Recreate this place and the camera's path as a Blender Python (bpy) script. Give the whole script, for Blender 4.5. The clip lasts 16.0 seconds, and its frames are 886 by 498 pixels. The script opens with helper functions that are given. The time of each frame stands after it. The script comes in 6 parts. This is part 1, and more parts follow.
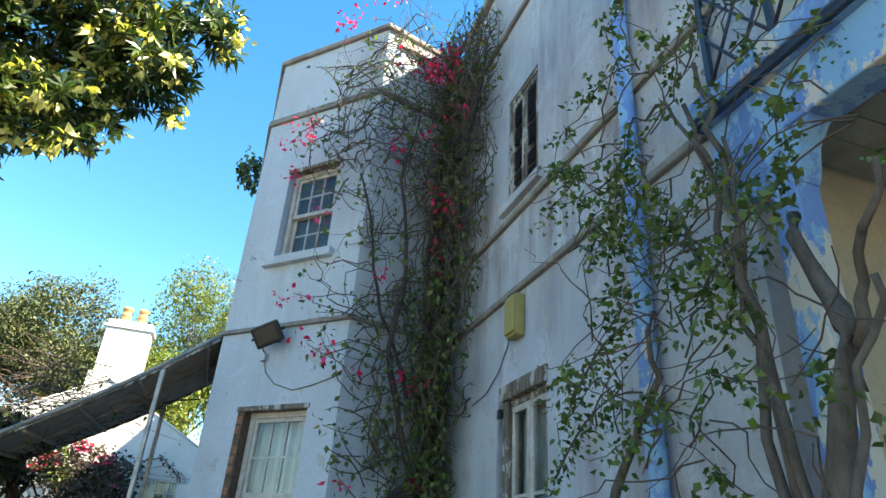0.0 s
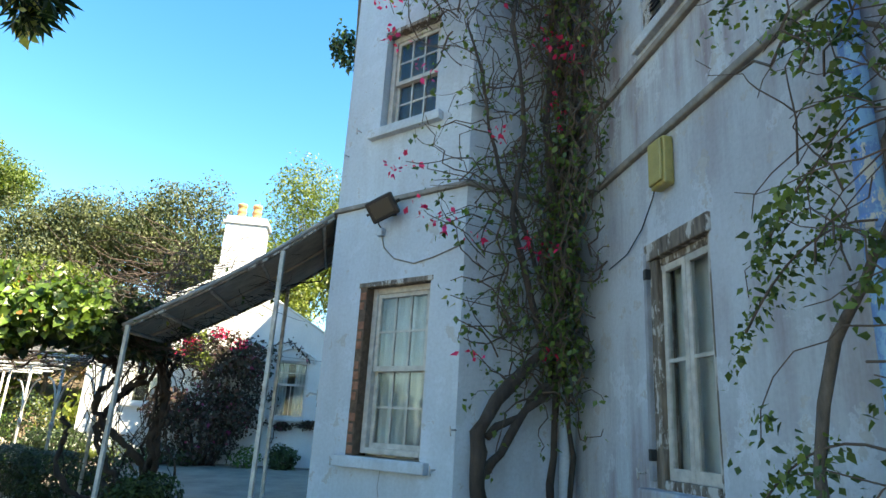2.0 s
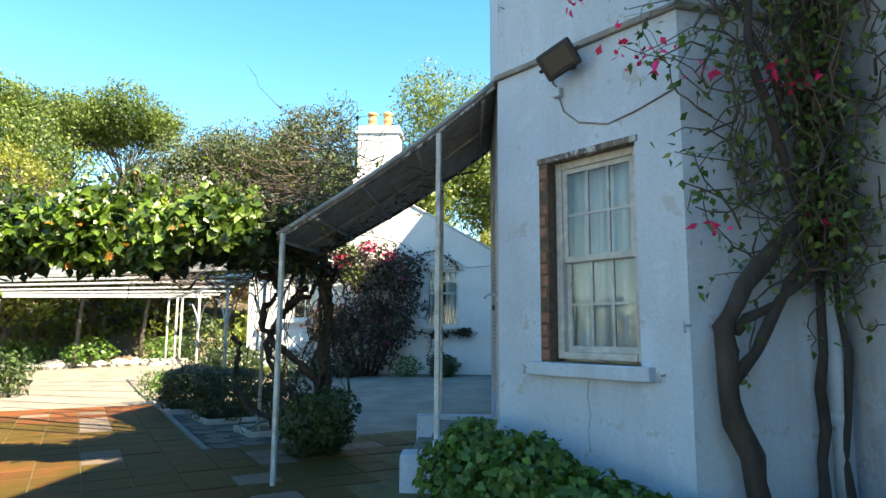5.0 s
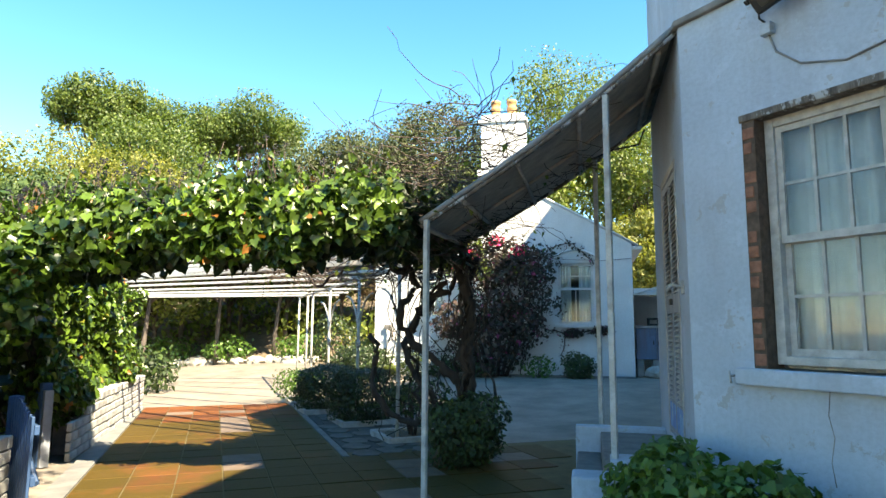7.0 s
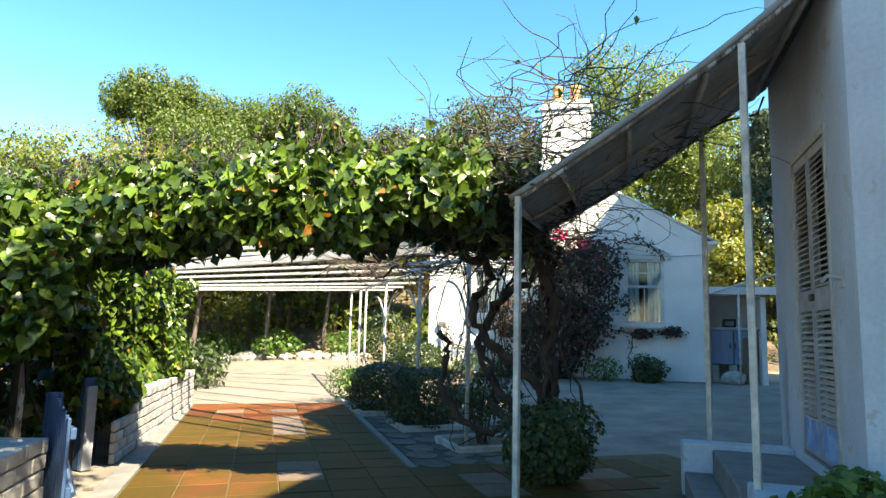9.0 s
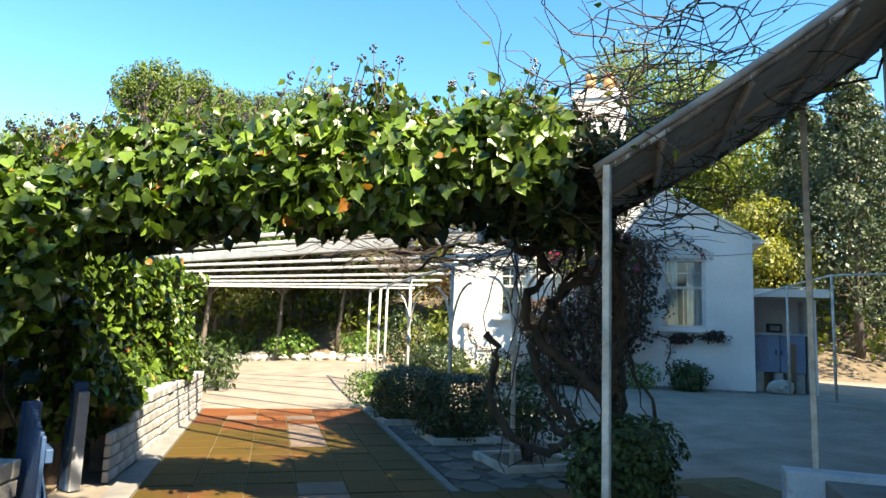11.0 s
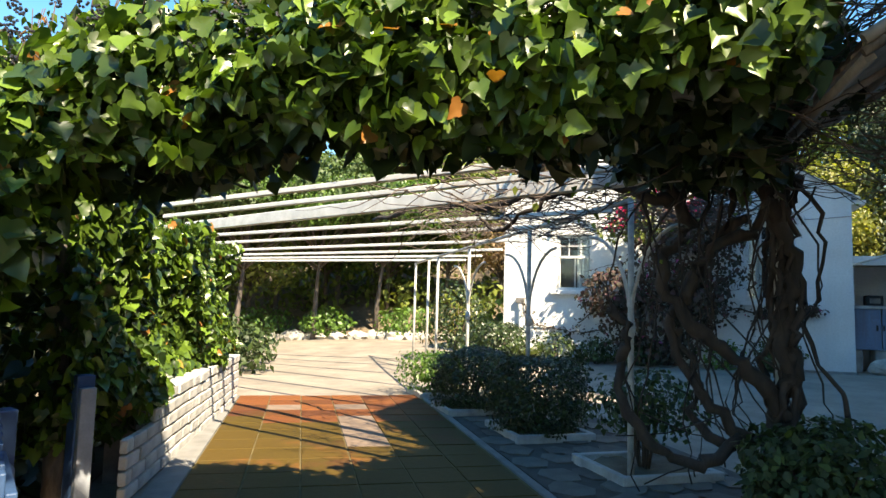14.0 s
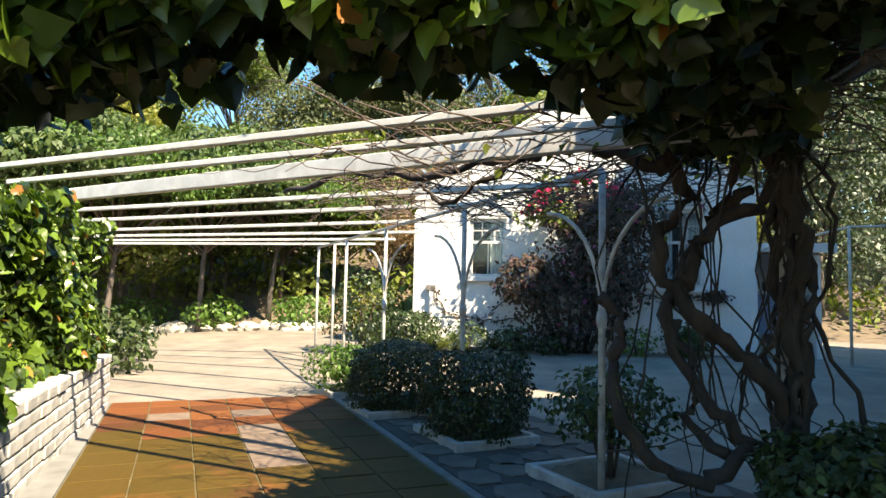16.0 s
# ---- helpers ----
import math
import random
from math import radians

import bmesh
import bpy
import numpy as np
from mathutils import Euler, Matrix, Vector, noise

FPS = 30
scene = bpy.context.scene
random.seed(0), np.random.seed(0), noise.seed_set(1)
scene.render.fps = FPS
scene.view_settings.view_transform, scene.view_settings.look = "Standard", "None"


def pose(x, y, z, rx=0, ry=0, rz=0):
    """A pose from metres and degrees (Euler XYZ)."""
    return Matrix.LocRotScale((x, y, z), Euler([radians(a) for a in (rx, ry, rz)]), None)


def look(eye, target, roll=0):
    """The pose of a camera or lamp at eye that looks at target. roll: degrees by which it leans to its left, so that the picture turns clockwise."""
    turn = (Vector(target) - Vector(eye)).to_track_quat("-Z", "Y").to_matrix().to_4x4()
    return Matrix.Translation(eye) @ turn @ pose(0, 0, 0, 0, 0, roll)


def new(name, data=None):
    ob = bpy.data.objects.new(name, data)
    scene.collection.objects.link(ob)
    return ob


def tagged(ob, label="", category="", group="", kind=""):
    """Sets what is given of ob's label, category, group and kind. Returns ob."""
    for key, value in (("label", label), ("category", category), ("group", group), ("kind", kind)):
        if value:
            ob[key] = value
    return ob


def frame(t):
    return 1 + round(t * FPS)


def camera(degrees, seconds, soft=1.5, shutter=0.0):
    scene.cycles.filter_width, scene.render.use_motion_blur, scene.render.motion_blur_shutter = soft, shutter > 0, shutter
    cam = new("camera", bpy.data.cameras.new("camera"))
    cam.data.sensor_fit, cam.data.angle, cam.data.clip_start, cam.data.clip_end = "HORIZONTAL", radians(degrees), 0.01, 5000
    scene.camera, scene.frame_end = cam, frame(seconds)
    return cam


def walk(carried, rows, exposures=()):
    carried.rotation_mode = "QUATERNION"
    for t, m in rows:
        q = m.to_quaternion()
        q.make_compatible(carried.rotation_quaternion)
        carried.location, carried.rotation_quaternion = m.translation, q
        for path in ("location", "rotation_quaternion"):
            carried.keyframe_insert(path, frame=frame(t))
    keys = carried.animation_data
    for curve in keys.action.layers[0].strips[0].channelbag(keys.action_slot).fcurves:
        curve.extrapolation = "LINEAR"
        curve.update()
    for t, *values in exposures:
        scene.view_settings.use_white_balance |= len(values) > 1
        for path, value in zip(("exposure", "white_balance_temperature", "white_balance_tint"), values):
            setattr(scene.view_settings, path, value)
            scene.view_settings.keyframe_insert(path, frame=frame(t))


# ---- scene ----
import functools

cam = camera(70.0, 16.0)
METRES, EYE, TILT, LEAN, TURN = 8.0, 1.6, 0.0, 0.0, 0.0
ROWS = [
    (0.0, 0.0, 0.0, 0.0, -1.84, 26.95, -3.62),
    (0.5, 0.0011, 0.0235, -0.0016, 0.08, 23.85, -3.59),
    (1.0, -0.0015, 0.0452, -0.0003, 3.21, 21.26, -3.52),
    (1.5, -0.0128, 0.0615, -0.0036, 5.29, 18.72, -4.82),
    (2.0, -0.0356, 0.0834, -0.0047, 7.73, 16.26, -3.33),
    (2.5, -0.0478, 0.1014, -0.0068, 8.89, 13.74, -2.27),
    (3.0, -0.0616, 0.1292, -0.0089, 10.55, 11.41, -2.06),
    (3.5, -0.0753, 0.1524, -0.0073, 13.01, 10.41, -1.68),
    (4.0, -0.0985, 0.1777, -0.0097, 15.45, 9.0, -1.59),
    (4.5, -0.12, 0.1997, -0.0081, 17.01, 8.39, -1.06),
    (5.0, -0.1408, 0.2276, -0.0087, 20.01, 7.59, -0.38),
    (7.5, -0.2579, 0.3266, -0.0077, 31.74, 7.05, -0.65),
    (8.0, -0.2792, 0.344, -0.0091, 32.72, 6.58, -0.87),
    (8.5, -0.3082, 0.3609, -0.0084, 33.58, 7.88, -1.5),
    (9.0, -0.3353, 0.38, -0.0109, 34.16, 7.16, -1.33),
    (9.5, -0.3631, 0.4028, -0.0102, 35.73, 7.13, -1.38),
    (12.0, -0.499, 0.4863, -0.0144, 34.5, 7.32, -2.35),
    (12.5, -0.5282, 0.5029, -0.0142, 34.05, 7.04, -0.37),
    (13.0, -0.557, 0.5273, -0.0172, 33.74, 5.41, -1.13),
    (13.5, -0.5797, 0.5478, -0.0153, 34.45, 5.98, -1.08),
    (14.0, -0.6113, 0.5665, -0.0182, 37.46, 5.13, -1.6),
    (14.5, -0.6404, 0.5849, -0.0186, 36.13, 3.95, -1.56),
    (15.0, -0.6721, 0.6092, -0.0195, 35.88, 3.56, -1.37),
    (15.5, -0.6942, 0.6271, -0.0188, 31.49, 3.9, -1.03),
    (16.0, -0.7269, 0.6445, -0.019, 27.51, 4.27, -1.25),
]
EXPOSURES = [(0.0, 2.30, 8000.0, 4.0), (5.0, 2.27, 8050.0, 4.5), (10.0, 2.12, 8000.0, 6.0), (16.0, 1.92, 8200.0, 9.0)]
walk(cam, [(t, pose(0, 0, EYE, TILT, LEAN, TURN) @ pose(METRES * x, METRES * y, METRES * z, 90 + pitch, roll, yaw)) for t, x, y, z, yaw, pitch, roll in ROWS], EXPOSURES)

# ---- light ----
SUN_AZ, SUN_EL = -19.5, 46.0          # direction towards the sun, degrees from +x and above the horizon
world = bpy.data.worlds.new("sky")
scene.world = world
world.use_nodes = True
wn = world.node_tree.nodes
sky = wn.new("ShaderNodeTexSky")
sky.sky_type, sky.sun_disc = "NISHITA", False
sky.sun_elevation, sky.sun_rotation = radians(SUN_EL), radians(90 - SUN_AZ)
sky.air_density, sky.dust_density, sky.ozone_density = 1.0, 0.0, 1.6
wn["Background"].inputs[1].default_value = 0.112
vivid = wn.new("ShaderNodeHueSaturation")
vivid.inputs["Saturation"].default_value = 1.36
world.node_tree.links.new(sky.outputs[0], vivid.inputs["Color"])
world.node_tree.links.new(vivid.outputs[0], wn["Background"].inputs[0])
sun = new("sun", bpy.data.lights.new("sun", "SUN"))
sun.data.energy, sun.data.angle, sun.data.color = 5.0, radians(0.5), (1.0, 0.93, 0.82)
sa, se = radians(SUN_AZ), radians(SUN_EL)
sun.matrix_world = look((20 * math.cos(sa), 20 * math.sin(sa), 25), (0, 0, 25 - 20 * math.tan(se)))


# ---- materials ----
def material(name, build):
    m = bpy.data.materials.new(name)
    m.use_nodes = True
    nt = m.node_tree
    build(nt, nt.nodes["Principled BSDF"])
    return m


def node(nt, kind, **inputs):
    n = nt.nodes.new("ShaderNode" + kind)
    for k, v in inputs.items():
        n.inputs[k.replace("_", " ")].default_value = v
    return n


def noise_of(nt, scale, detail=4.0, rough=0.6, stretch=(1, 1, 1)):
    co = nt.nodes.new("ShaderNodeTexCoord")
    mp = nt.nodes.new("ShaderNodeMapping")
    mp.inputs["Scale"].default_value = stretch
    nz = node(nt, "TexNoise", Scale=scale, Detail=detail, Roughness=rough)
    nt.links.new(co.outputs["Object"], mp.inputs[0])
    nt.links.new(mp.outputs[0], nz.inputs["Vector"])
    return nz.outputs["Fac"]


def ramp(nt, fac, stops):
    r = nt.nodes.new("ShaderNodeValToRGB")
    el = r.color_ramp.elements
    while len(el) < len(stops):
        el.new(0.5)
    for e, (p, c) in zip(el, stops):
        e.position, e.color = p, (*c, 1.0) if len(c) == 3 else c
    nt.links.new(fac, r.inputs[0])
    return r.outputs["Color"]


def mixed(nt, fac, a, b, mode="MIX"):
    m = nt.nodes.new("ShaderNodeMix")
    m.data_type, m.blend_type = "RGBA", mode
    for sock, v in ((m.inputs[0], fac), (m.inputs[6], a), (m.inputs[7], b)):
        if hasattr(v, "links"):
            nt.links.new(v, sock)
        else:
            sock.default_value = v if isinstance(v, float) else (*v, 1.0)
    return m.outputs[2]


def bumped(nt, bsdf, height, strength, distance=0.01):
    b = node(nt, "Bump", Strength=strength, Distance=distance)
    nt.links.new(height, b.inputs["Height"])
    nt.links.new(b.outputs[0], bsdf.inputs["Normal"])


def plain(name, colour, rough=0.6, metal=0.0, var=0.25, scale=6.0, bump=0.15, random_value=0.0):
    """A painted or natural surface with two scales of variation."""
    def build(nt, b):
        dark = tuple(c * (1 - var) for c in colour)
        light = tuple(min(1.0, c * (1 + var * 0.5)) for c in colour)
        col = ramp(nt, noise_of(nt, scale, 6.0), [(0.3, dark), (0.7, light)])
        fine = noise_of(nt, scale * 14, 3.0)
        col = mixed(nt, 0.35, col, ramp(nt, fine, [(0.3, (0.6, 0.6, 0.6)), (0.7, (1.0, 1.0, 1.0))]), "MULTIPLY")
        if random_value:
            oi = nt.nodes.new("ShaderNodeObjectInfo")
            v = ramp(nt, oi.outputs["Random"], [(0.0, (1 - random_value,) * 3), (1.0, (1.0, 1.0, 1.0))])
            col = mixed(nt, 1.0, col, v, "MULTIPLY")
        nt.links.new(col, b.inputs["Base Color"])
        b.inputs["Roughness"].default_value, b.inputs["Metallic"].default_value = rough, metal
        bumped(nt, b, fine, bump)
    return material(name, build)


def limewash(name, white, stain, amount, peel=0.56):
    """Old whitewashed render: streaks, patches where the coats have come off, hairline relief."""
    def build(nt, b):
        big = noise_of(nt, 0.9, 5.0)
        streak = noise_of(nt, 3.6, 6.0, 0.65, (1.0, 1.0, 0.12))
        cloud = noise_of(nt, 0.55, 3.0)
        fine = noise_of(nt, 26.0, 5.0)
        col = ramp(nt, big, [(0.25, tuple(c * 0.86 for c in white)), (0.75, tuple(min(0.85, c * 1.06) for c in white))])
        st = ramp(nt, streak, [(0.54 - 0.15 * amount, (0.0,) * 3), (0.74 - 0.12 * amount, (amount,) * 3)])
        where = ramp(nt, cloud, [(0.40, (0.12,) * 3), (0.62, (1.0,) * 3)])
        col = mixed(nt, mixed(nt, 1.0, st, where, "MULTIPLY"), col, stain)
        coats = noise_of(nt, 1.7, 7.0, 0.7)
        col = mixed(nt, ramp(nt, coats, [(0.55, (0.0,) * 3), (0.562, (0.45 * amount,) * 3)]), col, tuple(min(0.85, c * 1.22) for c in white))
        flakes = noise_of(nt, 3.4, 8.0, 0.68)
        pe = ramp(nt, flakes, [(peel + 0.07, (0.0,) * 3), (peel + 0.085, (0.6,) * 3)])
        col = mixed(nt, pe, col, (0.33, 0.31, 0.285))
        specks = noise_of(nt, 15.0, 6.0, 0.7)
        col = mixed(nt, ramp(nt, specks, [(0.68, (0.0,) * 3), (0.70, (0.5,) * 3)]), col, (0.26, 0.24, 0.22))
        col = mixed(nt, 0.18, col, ramp(nt, fine, [(0.35, (0.45,) * 3), (0.6, (1.0,) * 3)]), "MULTIPLY")
        nt.links.new(col, b.inputs["Base Color"])
        b.inputs["Roughness"].default_value = 0.85
        h = mixed(nt, 0.5, fine, flakes)
        bumped(nt, b, h, 0.35, 0.02)
    return material(name, build)


def leafy(name, a, b_, gloss=0.35, through_=0.35, third=None):
    """Leaves: colour varies from leaf to leaf; a share of the light comes through."""
    def build(nt, b):
        geo = nt.nodes.new("ShaderNodeNewGeometry")
        stops = [(0.0, a), (0.62, tuple(0.5 * p + 0.5 * q for p, q in zip(a, b_))), (0.982, tuple(q * 1.12 for q in b_))] + ([(0.988, third)] if third else [])
        col = ramp(nt, geo.outputs["Random Per Island"], stops)
        nt.links.new(col, b.inputs["Base Color"])
        b.inputs["Roughness"].default_value = gloss
        tr = nt.nodes.new("ShaderNodeBsdfTranslucent")
        nt.links.new(mixed(nt, 1.0, col, (1.5, 1.7, 0.7), "MULTIPLY"), tr.inputs[0])
        mx = nt.nodes.new("ShaderNodeMixShader")
        mx.inputs[0].default_value = through_
        nt.links.new(b.outputs[0], mx.inputs[1])
        nt.links.new(tr.outputs[0], mx.inputs[2])
        nt.links.new(mx.outputs[0], nt.nodes["Material Output"].inputs[0])
    return material(name, build)


def bark(name, dark, light, scale=9.0):
    def build(nt, b):
        n = noise_of(nt, scale, 6.0, 0.7, (1, 1, 0.3))
        nt.links.new(ramp(nt, n, [(0.3, dark), (0.7, light)]), b.inputs["Base Color"])
        b.inputs["Roughness"].default_value = 0.9
        bumped(nt, b, n, 0.7, 0.02)
    return material(name, build)


def glass_old(nt, b):
    b.inputs["Base Color"].default_value = (0.80, 0.86, 0.88, 1)
    b.inputs["Roughness"].default_value = 0.03
    b.inputs["Transmission Weight"].default_value = 1.0
    b.inputs["IOR"].default_value = 1.35


# the house whites have the skylight's blue cast put into their colour
M_WALL = limewash("whitewash_skylight_blue", (0.42, 0.485, 0.56), (0.31, 0.31, 0.34), 0.55, 0.53)
M_WALL_OLD = limewash("stained_whitewash_skylight_blue", (0.40, 0.45, 0.51), (0.20, 0.165, 0.185), 0.95, 0.505)
M_COTTAGE = limewash("cottage_whitewash", (0.62, 0.62, 0.61), (0.50, 0.48, 0.46), 0.25, 0.64)
M_STRING = plain("grimy_moulding", (0.24, 0.225, 0.21), 0.9, var=0.5, scale=4)
M_FRAME = plain("weathered_white_paint", (0.46, 0.445, 0.42), 0.6, var=0.35, scale=9)
M_BRICK = plain("bare_brick_reveal", (0.30, 0.13, 0.08), 0.9, var=0.5, scale=12, bump=0.5)
M_GLASS = material("old_glass", glass_old)
# colour of flat panels that stand for the shade indoors
M_UNLIT = plain("unlit_interior_panel", (0.05, 0.05, 0.05), 0.9)
M_CURTAIN = plain("pale_curtain", (0.56, 0.58, 0.56), 0.9, var=0.25, scale=3)
def blue_build(nt, b):
    """Several coats of blue, lighter ones showing through, worn to cream primer and plaster."""
    col = ramp(nt, noise_of(nt, 1.6, 5.0), [(0.3, (0.085, 0.19, 0.45)), (0.7, (0.15, 0.29, 0.58))])
    n1 = noise_of(nt, 4.2, 8.0, 0.7, (1, 1, 0.6))
    col = mixed(nt, ramp(nt, n1, [(0.50, (0.0,) * 3), (0.52, (0.75,) * 3)]), col, (0.21, 0.42, 0.62))
    n2 = noise_of(nt, 2.7, 8.0, 0.72, (1, 1, 0.5))
    col = mixed(nt, ramp(nt, n2, [(0.565, (0.0,) * 3), (0.575, (0.9,) * 3)]), col, (0.56, 0.53, 0.45))
    n3 = noise_of(nt, 9.0, 6.0, 0.7)
    col = mixed(nt, ramp(nt, n3, [(0.66, (0.0,) * 3), (0.68, (0.8,) * 3)]), col, (0.12, 0.10, 0.085))
    nt.links.new(col, b.inputs["Base Color"])
    b.inputs["Roughness"].default_value = 0.6
    bumped(nt, b, mixed(nt, 0.5, n1, n2), 0.5, 0.012)


def timber_build(nt, b):
    """Grey cracked timber with the remains of white paint."""
    grain = noise_of(nt, 16.0, 6.0, 0.7, (1, 1, 0.14))
    col = ramp(nt, grain, [(0.32, (0.035, 0.026, 0.02)), (0.66, (0.19, 0.155, 0.125))])
    left = noise_of(nt, 6.5, 8.0, 0.72, (1, 1, 0.4))
    col = mixed(nt, ramp(nt, left, [(0.53, (0.0,) * 3), (0.55, (0.85,) * 3)]), col, (0.42, 0.41, 0.40))
    nt.links.new(col, b.inputs["Base Color"])
    b.inputs["Roughness"].default_value = 0.8
    bumped(nt, b, mixed(nt, 0.5, grain, left), 0.6, 0.012)


M_BLUE = material("peeling_blue_paint", blue_build)
M_FRAME_OLD = material("peeled_grey_timber", timber_build)
M_NAVY = plain("dark_blue_ironwork", (0.02, 0.03, 0.06), 0.4)
M_POST = plain("chipped_white_post", (0.48, 0.47, 0.44), 0.6, var=0.45, scale=9)
M_CANOPY = plain("weathered_canopy_board", (0.46, 0.385, 0.32), 0.85, var=0.3, scale=5)
M_CANOPY_TOP = plain("corroded_sheet_metal", (0.28, 0.27, 0.26), 0.7, var=0.4, scale=4)
M_ASPHALT = plain("pale_worn_asphalt", (0.245, 0.21, 0.17), 0.95, var=0.35, scale=1.4, bump=0.5)
M_EARTH = plain("dry_earth", (0.16, 0.12, 0.08), 0.95, var=0.4, scale=3, bump=0.6)
M_CONCRETE = plain("painted_concrete", (0.42, 0.41, 0.385), 0.85, var=0.35, scale=5, bump=0.3)
M_BLACK = plain("black_plastic", (0.015, 0.015, 0.017), 0.5)
M_YELLOW = plain("faded_yellow_plastic", (0.34, 0.28, 0.09), 0.5, var=0.2)
M_CLAY = plain("terracotta_clay", (0.55, 0.30, 0.13), 0.8)
M_IVY = leafy("ivy_leaf", (0.012, 0.030, 0.006), (0.125, 0.205, 0.026), 0.34, 0.25, (0.28, 0.12, 0.03))
M_HEDGE = leafy("dark_hedge_leaf", (0.016, 0.030, 0.008), (0.055, 0.088, 0.02), 0.6, 0.15)
M_BOX = leafy("box_hedge_leaf", (0.010, 0.020, 0.006), (0.040, 0.066, 0.014), 0.4, 0.12)
M_BUSH = leafy("bright_bush_leaf", (0.035, 0.08, 0.014), (0.12, 0.21, 0.04), 0.45, 0.3)
M_PINE = leafy("pine_needles", (0.03, 0.06, 0.015), (0.08, 0.12, 0.03), 0.6, 0.2)
M_OLIVE = leafy("olive_green_leaf", (0.06, 0.09, 0.015), (0.18, 0.21, 0.04), 0.5, 0.3)
M_YELLOWLEAF = leafy("yellow_green_leaf", (0.10, 0.12, 0.025), (0.27, 0.25, 0.05), 0.5, 0.35)
M_PURPLE = leafy("purple_bougainvillea", (0.020, 0.024, 0.010), (0.070, 0.030, 0.030), 0.75, 0.2, (0.30, 0.05, 0.16))
M_PINK = leafy("magenta_bract", (0.55, 0.012, 0.07), (0.80, 0.03, 0.22), 0.5, 0.35)
M_BARK = bark("dark_vine_bark", (0.012, 0.009, 0.008), (0.060, 0.044, 0.036))
M_TWIG = plain("dry_twig", (0.10, 0.072, 0.058), 0.9, var=0.4, scale=4)


# ---- mesh helpers ----
def box(bm, x0, x1, y0, y1, z0, z1, bevel=0.0):
    m = Matrix.LocRotScale(((x0 + x1) / 2, (y0 + y1) / 2, (z0 + z1) / 2), None, (abs(x1 - x0), abs(y1 - y0), abs(z1 - z0)))
    made = bmesh.ops.create_cube(bm, size=1.0, matrix=m)
    if bevel:
        edges = list({e for v in made["verts"] for e in v.link_edges})
        bmesh.ops.bevel(bm, geom=edges, offset=bevel, segments=2, affect="EDGES", profile=0.5)
    return bm


def boxes(*spec, bevel=0.0):
    bm = bmesh.new()
    for s in spec:
        box(bm, *s, bevel=bevel)
    return bm


def tube(bm, points, radii, sides=8, cap=True):
    """A round stem along points, its radius given at each one."""
    pts = [Vector(p) for p in points]
    if not hasattr(radii, "__len__"):
        radii = [radii] * len(pts)
    rings = []
    up = Vector((0.31, 0.17, 0.93))
    for i, p in enumerate(pts):
        d = (pts[min(i + 1, len(pts) - 1)] - pts[max(i - 1, 0)]).normalized()
        a = d.cross(up)
        a = a.normalized() if a.length > 0.05 else d.orthogonal().normalized()
        b = d.cross(a)
        rings.append([bm.verts.new(p + radii[i] * (a * math.cos(k * 6.28319 / sides) + b * math.sin(k * 6.28319 / sides))) for k in range(sides)])
    for r, s in zip(rings, rings[1:]):
        for k in range(sides):
            f = bm.faces.new((r[k], r[(k + 1) % sides], s[(k + 1) % sides], s[k]))
            f.smooth = True
    if cap:
        bm.faces.new(rings[0][::-1])
        bm.faces.new(rings[-1])
    return bm


def finish(bm):
    bmesh.ops.recalc_face_normals(bm, faces=bm.faces)
    return bm


def part(name, bm, mat, parent=None, label="", m=None):
    """Links a bmesh as one mesh object, under a thing or a part."""
    me = bpy.data.meshes.new(name)
    bm.to_mesh(me)
    bm.free()
    me.materials.append(mat)
    ob = new(name, me)
    if parent:
        ob.parent = parent
    if m is not None:
        ob.matrix_basis = m
    return tagged(ob, label)


def thing(name, m, label, category, group="", kind=""):
    ob = new(name)
    ob.empty_display_size = 0.1
    ob.matrix_basis = m
    return tagged(ob, label, category, group, kind)


def raw_mesh(name, verts, faces, mat, parent=None, label="", m=None, smooth=False):
    me = bpy.data.meshes.new(name)
    me.from_pydata(verts, [], faces)
    me.materials.append(mat)
    if smooth:
        me.polygons.foreach_set("use_smooth", [True] * len(me.polygons))
    ob = new(name, me)
    if parent:
        ob.parent = parent
    if m is not None:
        ob.matrix_basis = m
    return tagged(ob, label)


LEAF = [(0, 0, 0), (0.32, 0.35, 0.05), (0, 1.0, -0.12), (-0.32, 0.35, 0.05), (0, 0.4, -0.04)]
LEAF_F = [(0, 1, 4), (1, 2, 4), (2, 3, 4), (3, 0, 4)]
_RIM = [(0, 0, 0.0), (0.17, -0.15, 0.02), (0.38, -0.11, 0.05), (0.55, 0.15, 0.02), (0.43, 0.33, 0.02), (0.36, 0.52, 0.0), (0.19, 0.73, -0.05), (0, 1.0, -0.15)]
IVY = _RIM + [(-x, y, z + 0.03) for x, y, z in _RIM[-2:0:-1]] + [(0, 0.3, -0.08)]
IVY_F = [(14, i, (i + 1) % 14) for i in range(14)]
SPRAY = [(0, 0, 0), (0.30, 0.45, 0.06), (0, 1.0, -0.14), (-0.30, 0.45, 0.06)]
SPRAY_F = [(0, 1, 2, 3)]


